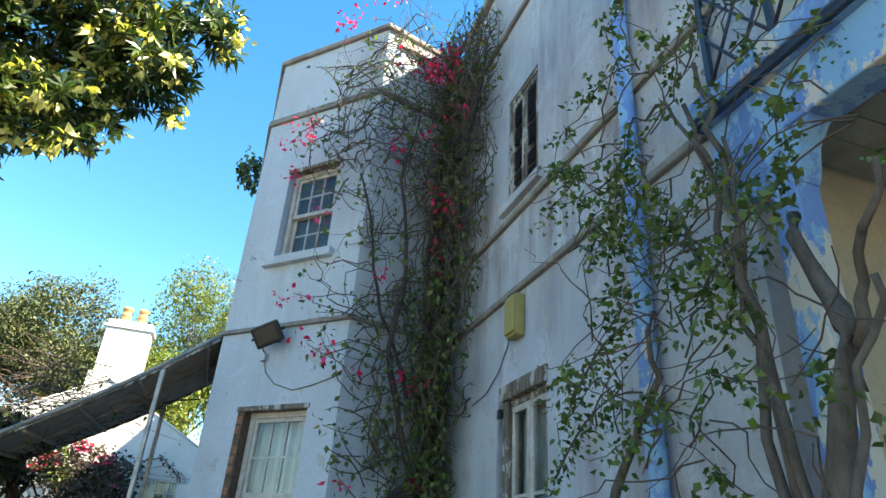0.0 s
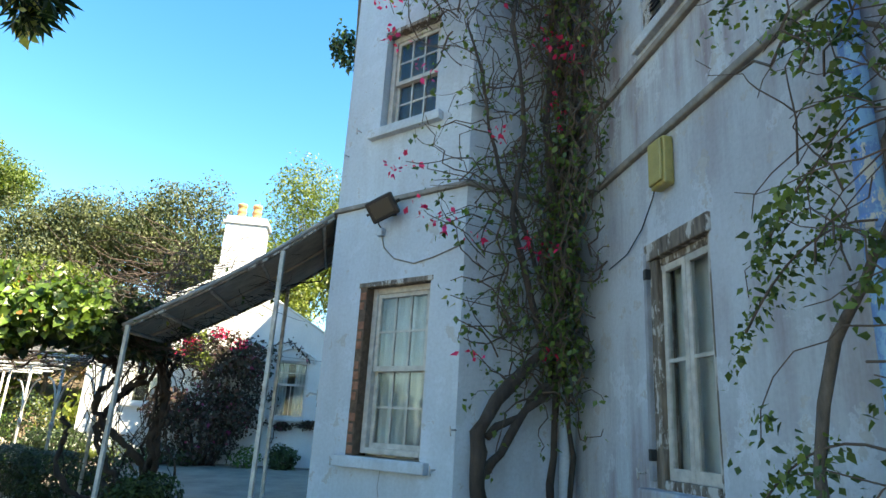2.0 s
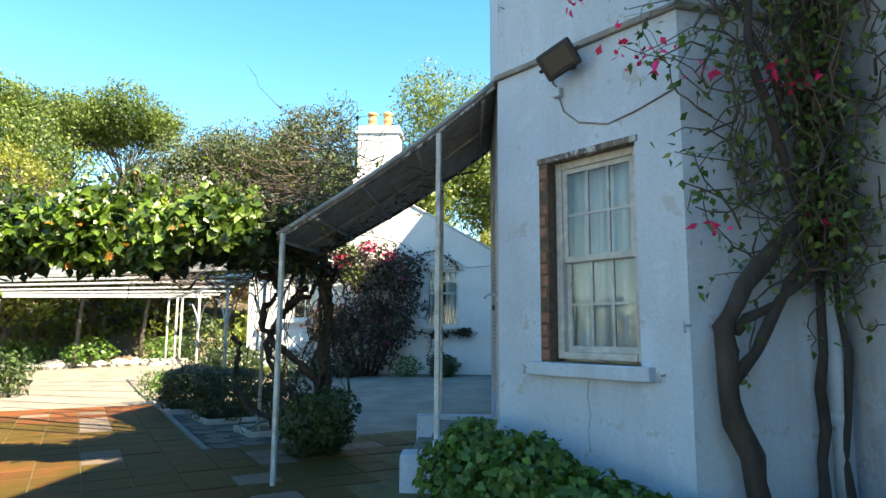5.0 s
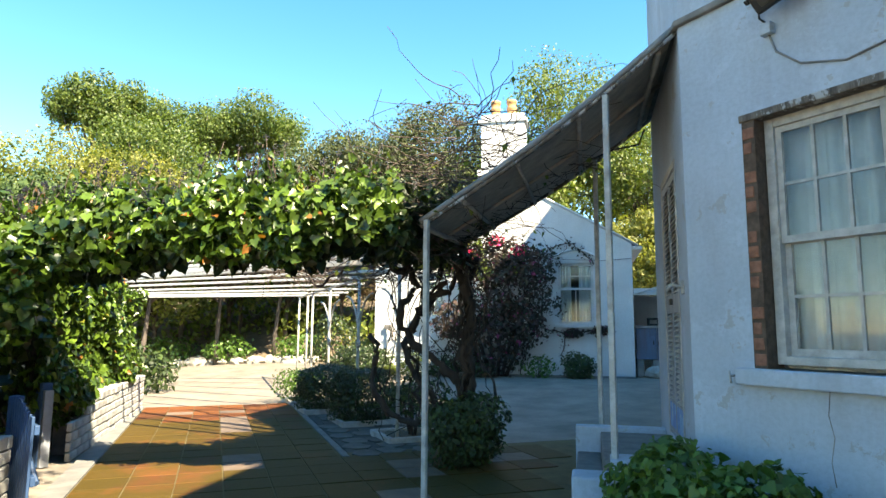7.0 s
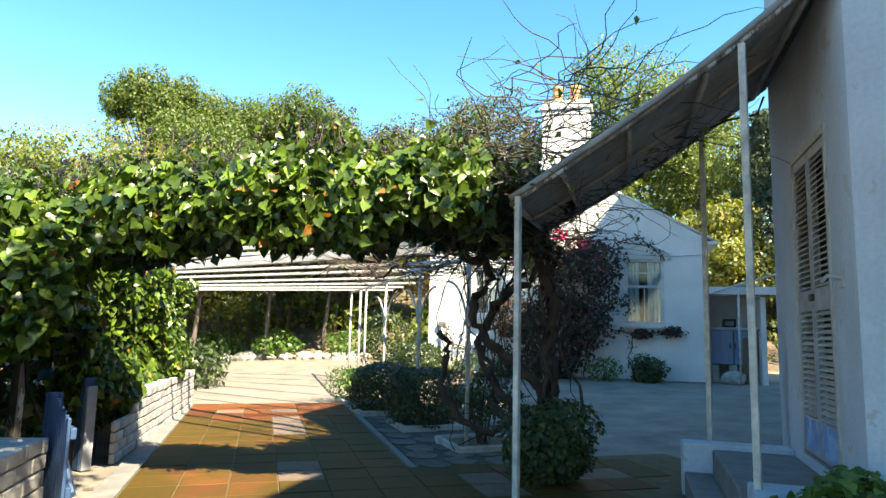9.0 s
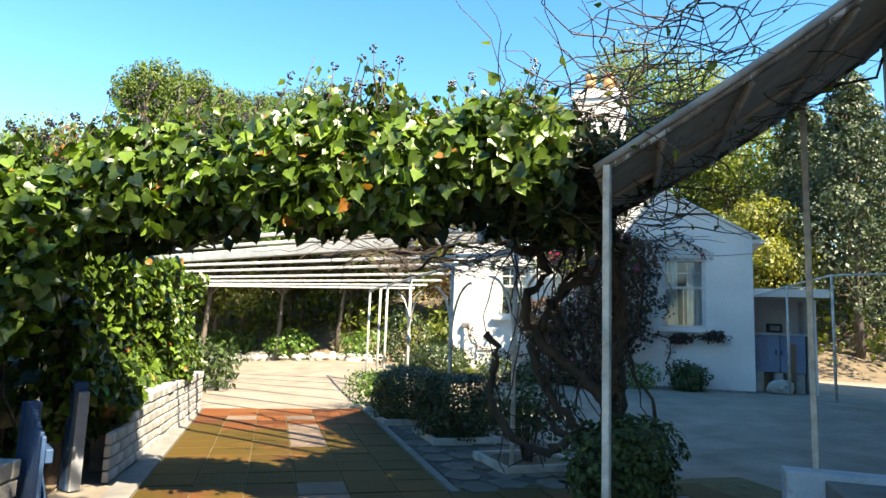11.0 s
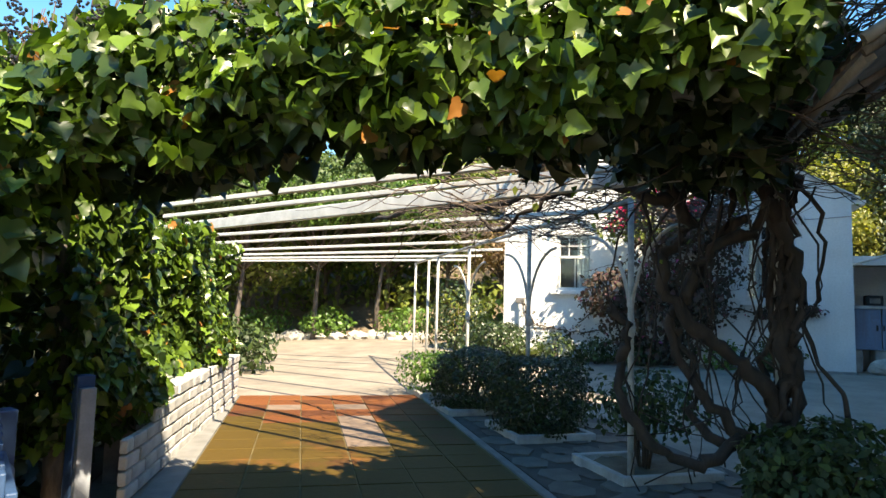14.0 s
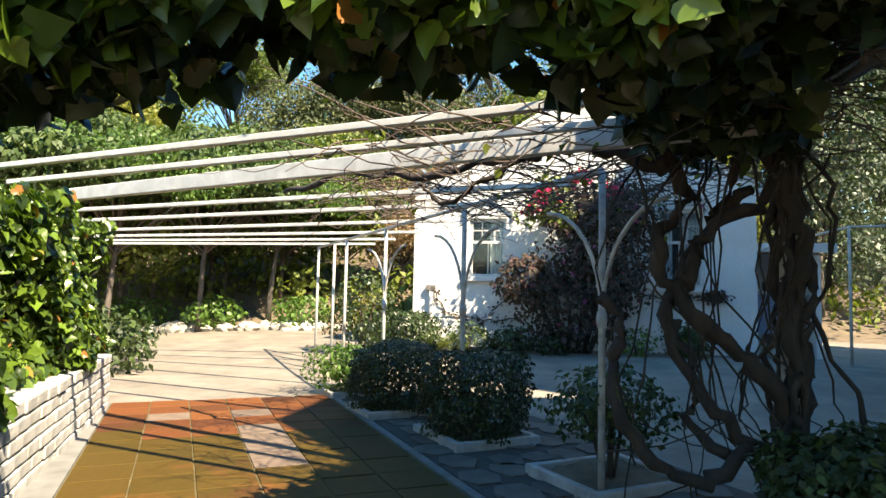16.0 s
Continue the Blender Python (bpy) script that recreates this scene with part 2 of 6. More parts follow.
def leaves(name, rng, centres, size, mat, shape=(LEAF, LEAF_F), out=None, spread=1.0, parent=None, label="", m=None, vary=0.45):
    """Many small leaves at centres. out: the way the leaf's face looks (N x 3); spread: how far they stray from it."""
    c = np.asarray(centres, float)
    n = len(c)
    face = rng.normal(size=(n, 3)) * spread
    if out is not None:
        face = face + np.asarray(out, float)
    face /= np.linalg.norm(face, axis=1)[:, None] + 1e-9
    tip = rng.normal(size=(n, 3)) * 0.7 + np.array([0, 0, -0.8])
    tip -= face * (tip * face).sum(1)[:, None]
    tip /= np.linalg.norm(tip, axis=1)[:, None] + 1e-9
    side = np.cross(tip, face)
    s = size * (1 + vary * rng.uniform(-1, 1, n))
    t = np.array(shape[0])
    v = c[:, None] + s[:, None, None] * (t[None, :, 0:1] * side[:, None] + t[None, :, 1:2] * tip[:, None] + t[None, :, 2:3] * face[:, None])
    k, fl = len(t), len(shape[1][0])
    f = (np.array(shape[1])[None] + (np.arange(n) * k)[:, None, None]).reshape(-1)
    me = bpy.data.meshes.new(name)
    nf = n * len(shape[1])
    me.vertices.add(n * k)
    me.vertices.foreach_set("co", v.reshape(-1).astype(np.float32))
    me.loops.add(len(f))
    me.loops.foreach_set("vertex_index", f.astype(np.int32))
    me.polygons.add(nf)
    me.polygons.foreach_set("loop_start", np.arange(0, nf * fl, fl, dtype=np.int32))
    me.update(calc_edges=True)
    me.materials.append(mat)
    ob = new(name, me)
    if parent:
        ob.parent = parent
    if m is not None:
        ob.matrix_basis = m
    return tagged(ob, label, kind="stuff")


def shell(rng, n, centre, radii, lump=0.25, inner=0.35):
    """Points in the outer shell of a lumpy ellipsoid, and the way outwards."""
    d = rng.normal(size=(n, 3))
    d /= np.linalg.norm(d, axis=1)[:, None]
    ph = rng.uniform(0, 6.28, 6)
    w = 1 + lump * (np.sin(3 * d[:, 0] + ph[0] + 2 * d[:, 2]) * 0.5 + np.sin(5 * d[:, 1] + ph[1]) * 0.35 + np.sin(7 * d[:, 2] + 4 * d[:, 0] + ph[2]) * 0.3)
    r = w * (1 - inner * rng.uniform(0, 1, n) ** 2)
    return np.asarray(centre) + d * r[:, None] * np.asarray(radii), d


HOUSE = pose(0, 0, 0, 0, 0, 17.5)      # the house's axes: x into the house, y along its front
PATHWAY = pose(0, 0, 0, 0, 0, 50.0)    # y along the tiled path
GARDEN = PATHWAY @ pose(-0.872, 0, 0, 0, 0, -3.6)    # y along the garden wall
COTTAGE = pose(-9.605, 18.77, 0.32, 0, 0, 17.5)   # x along its front, y backwards


# ---- ground ----
def ground_z(x, y):
    """The yard is level by the path and climbs gently to the cottage."""
    k = min(1.0, max(0.0, (0.2 * x + 0.98 * y - 10.2) / 6.5))
    return 0.32 * k * k * (3 - 2 * k)


def build_ground():
    xs = [-3000, -600, -200, -90] + [-60 + 2 * i for i in range(20)] + [-20 + 0.5 * i for i in range(61)] + [12 + 4 * i for i in range(8)] + [90, 200, 600, 3000]
    ys = [-3000, -600, -150, -40, -10] + [-6 + 0.5 * i for i in range(69)] + [30 + 3 * i for i in range(12)] + [90, 200, 600, 3000]
    verts = [(x, y, ground_z(x, y) - 0.012) for y in ys for x in xs]
    w = len(xs)
    faces = [(j * w + i, j * w + i + 1, (j + 1) * w + i + 1, (j + 1) * w + i) for j in range(len(ys) - 1) for i in range(w - 1)]
    g = raw_mesh("ground", verts, faces, M_ASPHALT, smooth=True)
    tagged(g, "pale worn asphalt yard with cracks and dust", "ground", kind="structure")


build_ground()


# ---- the big house ----
def wall_with_openings(name, a, b, z0, z1, thick, openings, mat, label):
    """A wall from a to b in the house's axes, its outer face on the line; openings: (s0, s1, z0, z1) along it. The body lies on the right of a to b."""
    d = Vector((b[0] - a[0], b[1] - a[1], 0))
    length = d.length
    d.normalize()
    m = HOUSE @ Matrix(((d.x, d.y, 0, a[0]), (d.y, -d.x, 0, a[1]), (0, 0, 1, 0), (0, 0, 0, 1)))
    bm = bmesh.new()
    cuts = sorted({0.0, length, *[o[0] for o in openings], *[o[1] for o in openings]})
    for s0, s1 in zip(cuts, cuts[1:]):
        zs = [(z0, z1)]
        for o in openings:
            if o[0] < (s0 + s1) / 2 < o[1]:
                zs = [p for q in zs for p in ((q[0], min(q[1], o[2])), (max(q[0], o[3]), q[1])) if p[1] - p[0] > 0.01]
        for p in zs:
            box(bm, s0, s1, 0, thick, p[0], p[1])
    bmesh.ops.remove_doubles(bm, verts=bm.verts, dist=0.001)
    ob = part(name, bm, mat, m=Matrix(m))
    tagged(ob, label, "wall", kind="structure")
    return m, length


TOWER_TOP, FRONT_TOP = 8.75, 9.2
C1, C2, C3, C4 = (2.49, 7.35), (1.12, 6.95), (-0.25, 8.40), (-0.25, 10.85)
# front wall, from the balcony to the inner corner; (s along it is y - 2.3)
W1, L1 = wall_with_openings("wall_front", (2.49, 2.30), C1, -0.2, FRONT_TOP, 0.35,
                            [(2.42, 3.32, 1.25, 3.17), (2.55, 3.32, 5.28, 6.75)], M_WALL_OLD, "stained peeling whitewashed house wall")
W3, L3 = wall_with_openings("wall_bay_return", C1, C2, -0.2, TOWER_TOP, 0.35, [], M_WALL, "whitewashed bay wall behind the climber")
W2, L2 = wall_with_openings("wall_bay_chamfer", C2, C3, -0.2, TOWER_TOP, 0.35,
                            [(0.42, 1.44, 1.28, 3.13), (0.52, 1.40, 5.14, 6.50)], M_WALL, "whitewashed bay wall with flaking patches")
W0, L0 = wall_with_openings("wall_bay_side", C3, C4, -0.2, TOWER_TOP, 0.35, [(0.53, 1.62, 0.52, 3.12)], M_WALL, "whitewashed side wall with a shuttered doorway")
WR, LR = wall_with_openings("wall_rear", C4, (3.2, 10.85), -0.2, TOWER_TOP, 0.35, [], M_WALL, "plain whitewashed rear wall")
# unseen wing, added at this height to shade the yard and cottage
WB, LB = wall_with_openings("wall_back_wing", (3.2, 10.85), (3.2, 20.0), -0.2, 11.8, 0.35, [], M_WALL, "unseen whitewashed wing wall added to shade the yard")
roof = bmesh.new()
for poly, z in (([(4.4, -9), (4.4, 2.3), (2.49, 2.3), (2.49, 7.35), (1.12, 6.95), (-0.25, 8.4), (-0.25, 10.85), (3.2, 10.85), (3.2, 20), (11, 20), (11, -9)], TOWER_TOP - 0.25),):
    vs = [roof.verts.new((x + (0.2 if x < 5 else 0), y, z)) for x, y in poly]
    top = bmesh.ops.extrude_face_region(roof, geom=[roof.faces.new(vs)])
    bmesh.ops.translate(roof, verts=[v for v in top["geom"] if isinstance(v, bmesh.types.BMVert)], vec=(0, 0, 0.15))
tagged(part("roof", finish(roof), M_CONCRETE, m=HOUSE), "flat roof of the house behind its parapet", "roof", kind="structure")
# closes the top of the added shadow-casting wing
tagged(part("roof_wing", boxes((3.56, 10.99, 11.21, 19.99, 11.5, 11.7)), M_CONCRETE, m=HOUSE), "unseen flat roof of the wing added to shade the yard", "roof", kind="structure")
# the pieces up to 11.8 belong to the added shadow-casting wing
tagged(part("wall_house_end", boxes((4.6, 11.0, -9.35, -9.0, -0.2, FRONT_TOP), (11.0, 11.35, -9.35, 20.0, -0.2, TOWER_TOP), (3.2, 11.0, 20.0, 20.35, -0.2, 11.8), (3.56, 11.0, 10.86, 11.2, TOWER_TOP, 11.8), (11.0, 11.35, 10.86, 20.0, TOWER_TOP + 0.004, 11.8)), M_WALL, m=HOUSE),
       "plain whitewashed outer walls of the house and its added shading wing", "wall", kind="structure")


def moulding(name, w, s0, s1, z0, z1, deep, mat, label):
    bm = bmesh.new()
    box(bm, s0, s1, -deep, 0.01, z0, z1, bevel=min(deep, z1 - z0) * 0.3)
    tagged(part(name, bm, mat, m=Matrix(w)), label, "moulding", kind="structure")


for w, ln in ((W2, L2), (W0, L0), (W3, L3)):
    moulding("string_course", w, -0.02, ln + 0.02, 4.13, 4.19, 0.045, M_STRING, "grimy string course along the bay")
    moulding("trim", w, -0.015, ln + 0.015, 7.50, 7.60, 0.05, M_STRING, "thin cornice band below the parapet")
    moulding("trim", w, -0.03, ln + 0.03, TOWER_TOP - 0.02, TOWER_TOP + 0.07, 0.06, M_STRING, "weathered parapet coping")
moulding("string_course", W1, 0.0, L1, 4.11, 4.18, 0.05, M_STRING, "grimy string course along the front wall")
moulding("string_course", W1, 0.0, L1, 5.0, 5.07, 0.05, M_STRING, "stained upper string course along the front wall")
moulding("trim", W1, 0.0, L1, FRONT_TOP - 0.02, FRONT_TOP + 0.1, 0.1, M_STRING, "weathered eaves of the front wall")
moulding("trim", W1, 0.0, L1, 7.95, 8.03, 0.05, M_STRING, "thin cornice band of the front wall")



M_JAMB = plain("crumbling_jamb", (0.13, 0.085, 0.06), 0.95, var=0.5, scale=14, bump=0.6)


# windows of the house: name, wall, opening, panes
def sash_window(name, w, s0, s1, z0, z1, cols, rows, deep, label, room, brick_jamb=False, lintel=True, split=0.5):
    """A sash window set back in its opening: casing, two sashes with glazing bars, panes, sill."""
    win = thing(name, Matrix(w), label, "window", kind="structure")
    if lintel:
        part("lintel", boxes((s0 - 0.03, s1 + 0.03, -0.018, deep, z1 - 0.005, z1 + 0.055), bevel=0.01), M_FRAME_OLD, win, "bare cracked timber lintel")
    a, b = s0 + (0.02), s1 - (0.10 if brick_jamb else 0.02)
    c = 0.07
    part("window_frame", boxes((a, a + c, deep, deep + 0.12, z0 + 0.03, z1), (b - c, b, deep, deep + 0.12, z0 + 0.03, z1), (a + c, b - c, deep, deep + 0.12, z1 - c, z1), (a + c, b - c, deep - 0.01, deep + 0.12, z0 + 0.03, z0 + 0.09), bevel=0.006), M_FRAME, win)
    zm = z0 + (z1 - z0) * split
    for k, (q0, q1, d) in enumerate(((zm - 0.02, z1 - c, deep + 0.025), (z0 + 0.09, zm + 0.02, deep + 0.065))):
        f = 0.045
        x0, x1 = a + c, b - c
        sash = part("sash", boxes((x0, x0 + f, d, d + 0.035, q0, q1), (x1 - f, x1, d, d + 0.035, q0, q1), (x0 + f, x1 - f, d, d + 0.035, q1 - f, q1), (x0 + f, x1 - f, d, d + 0.035, q0, q0 + f + 0.01)), M_FRAME, win)
        pw, ph = (x1 - x0 - 2 * f) / cols, (q1 - q0 - 2 * f) / rows
        for i in range(1, cols):
            part("glazing_bar", boxes((x0 + f + i * pw - 0.011, x0 + f + i * pw + 0.011, d + 0.004, d + 0.03, q0 + f, q1 - f)), M_FRAME, sash)
        for j in range(1, rows):
            part("glazing_bar", boxes((x0 + f, x1 - f, d + 0.006, d + 0.028, q0 + f + j * ph - 0.011, q0 + f + j * ph + 0.011)), M_FRAME, sash)
        for i in range(cols):
            for j in range(rows):
                p = part("pane", boxes((x0 + f + i * pw + 0.008, x0 + f + (i + 1) * pw - 0.008, d + 0.014, d + 0.018, q0 + f + j * ph + 0.008, q0 + f + (j + 1) * ph - 0.008)), M_GLASS, sash)
                p.visible_shadow = False
    if brick_jamb:
        part("brick_jamb", boxes((s1 - 0.09, s1 + 0.012, -0.004, deep + 0.1, z0, z1)), M_JAMB, win, "crumbling mortar jamb")
        n = 16
        for i in range(n):
            q = z0 + 0.02 + i * (z1 - z0 - 0.05) / n
            if i in (4, 9, 13):
                continue
            part("brick", boxes((s1 - 0.085 + 0.012 * (i % 3), s1 + 0.004, -0.010 - 0.004 * (i % 2), deep, q, q + 0.085), bevel=0.006), M_BRICK, win)
    part("window_sill", boxes((s0 - 0.12, s1 + 0.12, -0.09, deep + 0.06, z0 - 0.12, z0 + 0.0), bevel=0.012), M_WALL, win, "thick flaking whitewashed sill")
    back = bmesh.new()
    if room == "curtain":
        n = 40
        for i in range(n):
            x = a + (b - a) * i / (n - 1)
            y = deep + 0.16 + 0.022 * math.sin(i * 1.1) + 0.012 * math.sin(i * 2.7)
            u, v = back.verts.new((x, y, z0)), back.verts.new((x, y + 0.01 * math.sin(i), z1))
        back.verts.ensure_lookup_table()
        for i in range(n - 1):
            back.faces.new((back.verts[2 * i], back.verts[2 * i + 2], back.verts[2 * i + 3], back.verts[2 * i + 1])).smooth = True
        part("curtain", back, M_CURTAIN, win, "pale drawn curtain behind the panes")
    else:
        # a dark sheet behind the panes stands for the unlit interior
        part("room", box(back, a, b, deep + 0.16, deep + 0.2, z0, z1), M_UNLIT, win, "dark panel painted as the unlit interior behind the panes")
    return win


sash_window("window_1", W2, 0.42, 1.44, 1.28, 3.13, 3, 2, 0.10, "old sash window with flaking white paint, bare brick jamb and drawn curtain", "curtain", True)
sash_window("window_2", W2, 0.52, 1.40, 5.14, 6.50, 3, 2, 0.10, "upper sash window with dark small panes and flaking frame", "dark")


def casement_window():
    w = thing("window_3", Matrix(W1), "tall peeling casement window with bare timber frame and pale blinds", "window", kind="structure")
    s0, s1, z0, z1 = 2.42, 3.32, 1.25, 3.17
    part("lintel", boxes((s0 - 0.03, s1 + 0.05, -0.03, 0.12, z1 - 0.09, z1 + 0.06), bevel=0.012), M_FRAME_OLD, w, "bare cracked timber lintel")
    part("window_frame", boxes((s0, s0 + 0.06, 0.02, 0.16, z0, z1 - 0.09), (s1 - 0.11, s1, 0.0, 0.16, z0, z1 - 0.09), (s0 + 0.06, s1 - 0.11, 0.04, 0.16, z1 - 0.15, z1 - 0.09), (s0 + 0.06, s1 - 0.11, 0.0, 0.16, z0, z0 + 0.07), bevel=0.008), M_FRAME_OLD, w, "bare weathered timber frame")
    mid = (s0 + 0.06 + s1 - 0.11) / 2
    for x0, x1 in ((s0 + 0.06, mid - 0.004), (mid + 0.004, s1 - 0.11)):
        q0, q1 = z0 + 0.07, z1 - 0.15
        leaf = part("casement", boxes((x0, x0 + 0.055, 0.05, 0.10, q0, q1), (x1 - 0.055, x1, 0.05, 0.10, q0, q1), (x0 + 0.055, x1 - 0.055, 0.05, 0.10, q1 - 0.06, q1), (x0 + 0.055, x1 - 0.055, 0.05, 0.10, q0, q0 + 0.09), bevel=0.005), M_FRAME, w)
        zb = q0 + 0.53 * (q1 - q0)
        part("glazing_bar", boxes((x0 + 0.055, x1 - 0.055, 0.055, 0.095, zb - 0.014, zb + 0.014)), M_FRAME, leaf)
        for p0, p1 in ((q0 + 0.09, zb - 0.014), (zb + 0.014, q1 - 0.06)):
            p = part("pane", boxes((x0 + 0.055, x1 - 0.055, 0.07, 0.074, p0, p1)), M_GLASS, leaf)
            p.visible_shadow = False
    bm = bmesh.new()
    for i in range(28):
        z = z0 + 0.1 + i * (z1 - z0 - 0.25) / 28
        box(bm, s0 + 0.06, s1 - 0.11, 0.17, 0.185 + 0.006 * (i % 2), z, z + 0.064)
    part("blind", bm, M_CURTAIN, w, "pale green-grey slatted blind")
    part("shutter_edge", boxes((s1 + 0.0, s1 + 0.05, -0.035, 0.02, z0 + 0.05, z1 - 0.02), bevel=0.005), M_SHUTTER, w, "faded blue timber jamb strip")
    for z in (z0 + 0.2, z1 - 0.25):
        part("hinge", boxes((s1 - 0.02, s1 + 0.03, -0.05, 0.0, z, z + 0.09), bevel=0.004), M_BLACK, w, "rusty black hinge")
    part("window_sill", boxes((s0 - 0.1, s1 + 0.12, -0.11, 0.1, z0 - 0.13, z0 - 0.005), bevel=0.02), M_WALL_OLD, w, "crumbling whitewashed sill")


M_SHUTTER = plain("weathered_pale_blue_paint", (0.27, 0.29, 0.33), 0.6, var=0.35, scale=4)
casement_window()


def louvre_leaf(parent, x0, x1, z0, z1, y, mats, label="", slat=0.045, rails=(), tilt=0.6, missing=()):
    """A shutter leaf: frame, rails, and angled slats."""
    f = 0.055
    rz = sorted([(z0, z0 + 0.10), (z1 - 0.08, z1), *rails])
    leaf = part("shutter", boxes((x0, x0 + f, y, y + 0.035, z0, z1), (x1 - f, x1, y, y + 0.035, z0, z1), *[(x0 + f, x1 - f, y, y + 0.035, a, b) for a, b in rz], bevel=0.004), mats[0], parent, label)
    me = bmesh.new()
    box(me, -(x1 - x0) / 2 + f, (x1 - x0) / 2 - f, -0.022, 0.022, -0.004, 0.004)
    slat_mesh = bpy.data.meshes.new("slat")
    me.to_mesh(slat_mesh)
    me.free()
    slat_mesh.materials.append(mats[1])
    k = 0
    for (a0, a1), (b0, b1) in zip(rz, rz[1:]):
        z = a1 + slat * 0.5
        while z < b0 - 0.01:
            k += 1
            if k not in missing:
                o = new("slat", slat_mesh)
                o.parent = leaf
                o.matrix_basis = pose((x0 + x1) / 2, y + 0.018, z, math.degrees(tilt))
            z += slat
    return leaf


def shuttered_opening():
    w = thing("window_4", Matrix(W1), "upper window with dark broken louvred shutters", "window", kind="structure")
    part("window_frame", boxes((2.55, 2.60, 0.02, 0.1, 5.28, 6.75), (3.27, 3.32, 0.02, 0.1, 5.28, 6.75), (2.6, 3.27, 0.02, 0.1, 6.70, 6.75)), M_FRAME_OLD, w)
    louvre_leaf(w, 2.60, 2.93, 5.29, 6.70, 0.03, (M_FRAME_OLD, M_NAVY), missing=(4, 9, 10, 17))
    louvre_leaf(w, 2.95, 3.27, 5.29, 6.70, 0.03, (M_FRAME_OLD, M_NAVY), missing=(3, 7, 14, 15, 21))
    # flat dark panel, indoor shade painted behind the broken slats
    part("room", boxes((2.6, 3.27, 0.5, 0.55, 5.29, 6.7)), M_UNLIT, w, "dark panel painted as the unlit interior")
    part("window_sill", boxes((2.45, 3.42, -0.07, 0.1, 5.17, 5.28), bevel=0.012), M_WALL_OLD, w, "stained whitewashed sill")
    d = thing("door_1", Matrix(W0), "tall closed louvred door shutters, white above and faded blue below", "door", kind="structure")
    part("door_frame", boxes((0.53, 0.58, -0.01, 0.1, 0.52, 3.12), (1.57, 1.62, -0.01, 0.1, 0.52, 3.12), (0.58, 1.57, -0.01, 0.1, 3.05, 3.12), bevel=0.005), M_FRAME, d)
    for x0, x1 in ((0.58, 1.07), (1.08, 1.57)):
        louvre_leaf(d, x0, x1, 0.56, 3.04, 0.0, (M_SHUTTER, M_FRAME), "louvred shutter leaf with a faded blue lower panel", slat=0.048, rails=((0.66, 0.86), (1.72, 1.90)))
        part("bottom_panel", boxes((x0 + 0.05, x1 - 0.05, -0.004, 0.03, 0.60, 0.84), bevel=0.004), M_BLUE, d, "faded blue painted panel")
    part("latch", boxes((1.03, 1.12, -0.03, 0.0, 1.80, 1.86), bevel=0.01), M_BLACK, d, "black iron latch")
    # flat dark panel, indoor shade painted behind the door shutters
    part("room", boxes((0.55, 1.6, 0.2, 0.22, 0.5, 3.1)), M_UNLIT, d)


shuttered_opening()


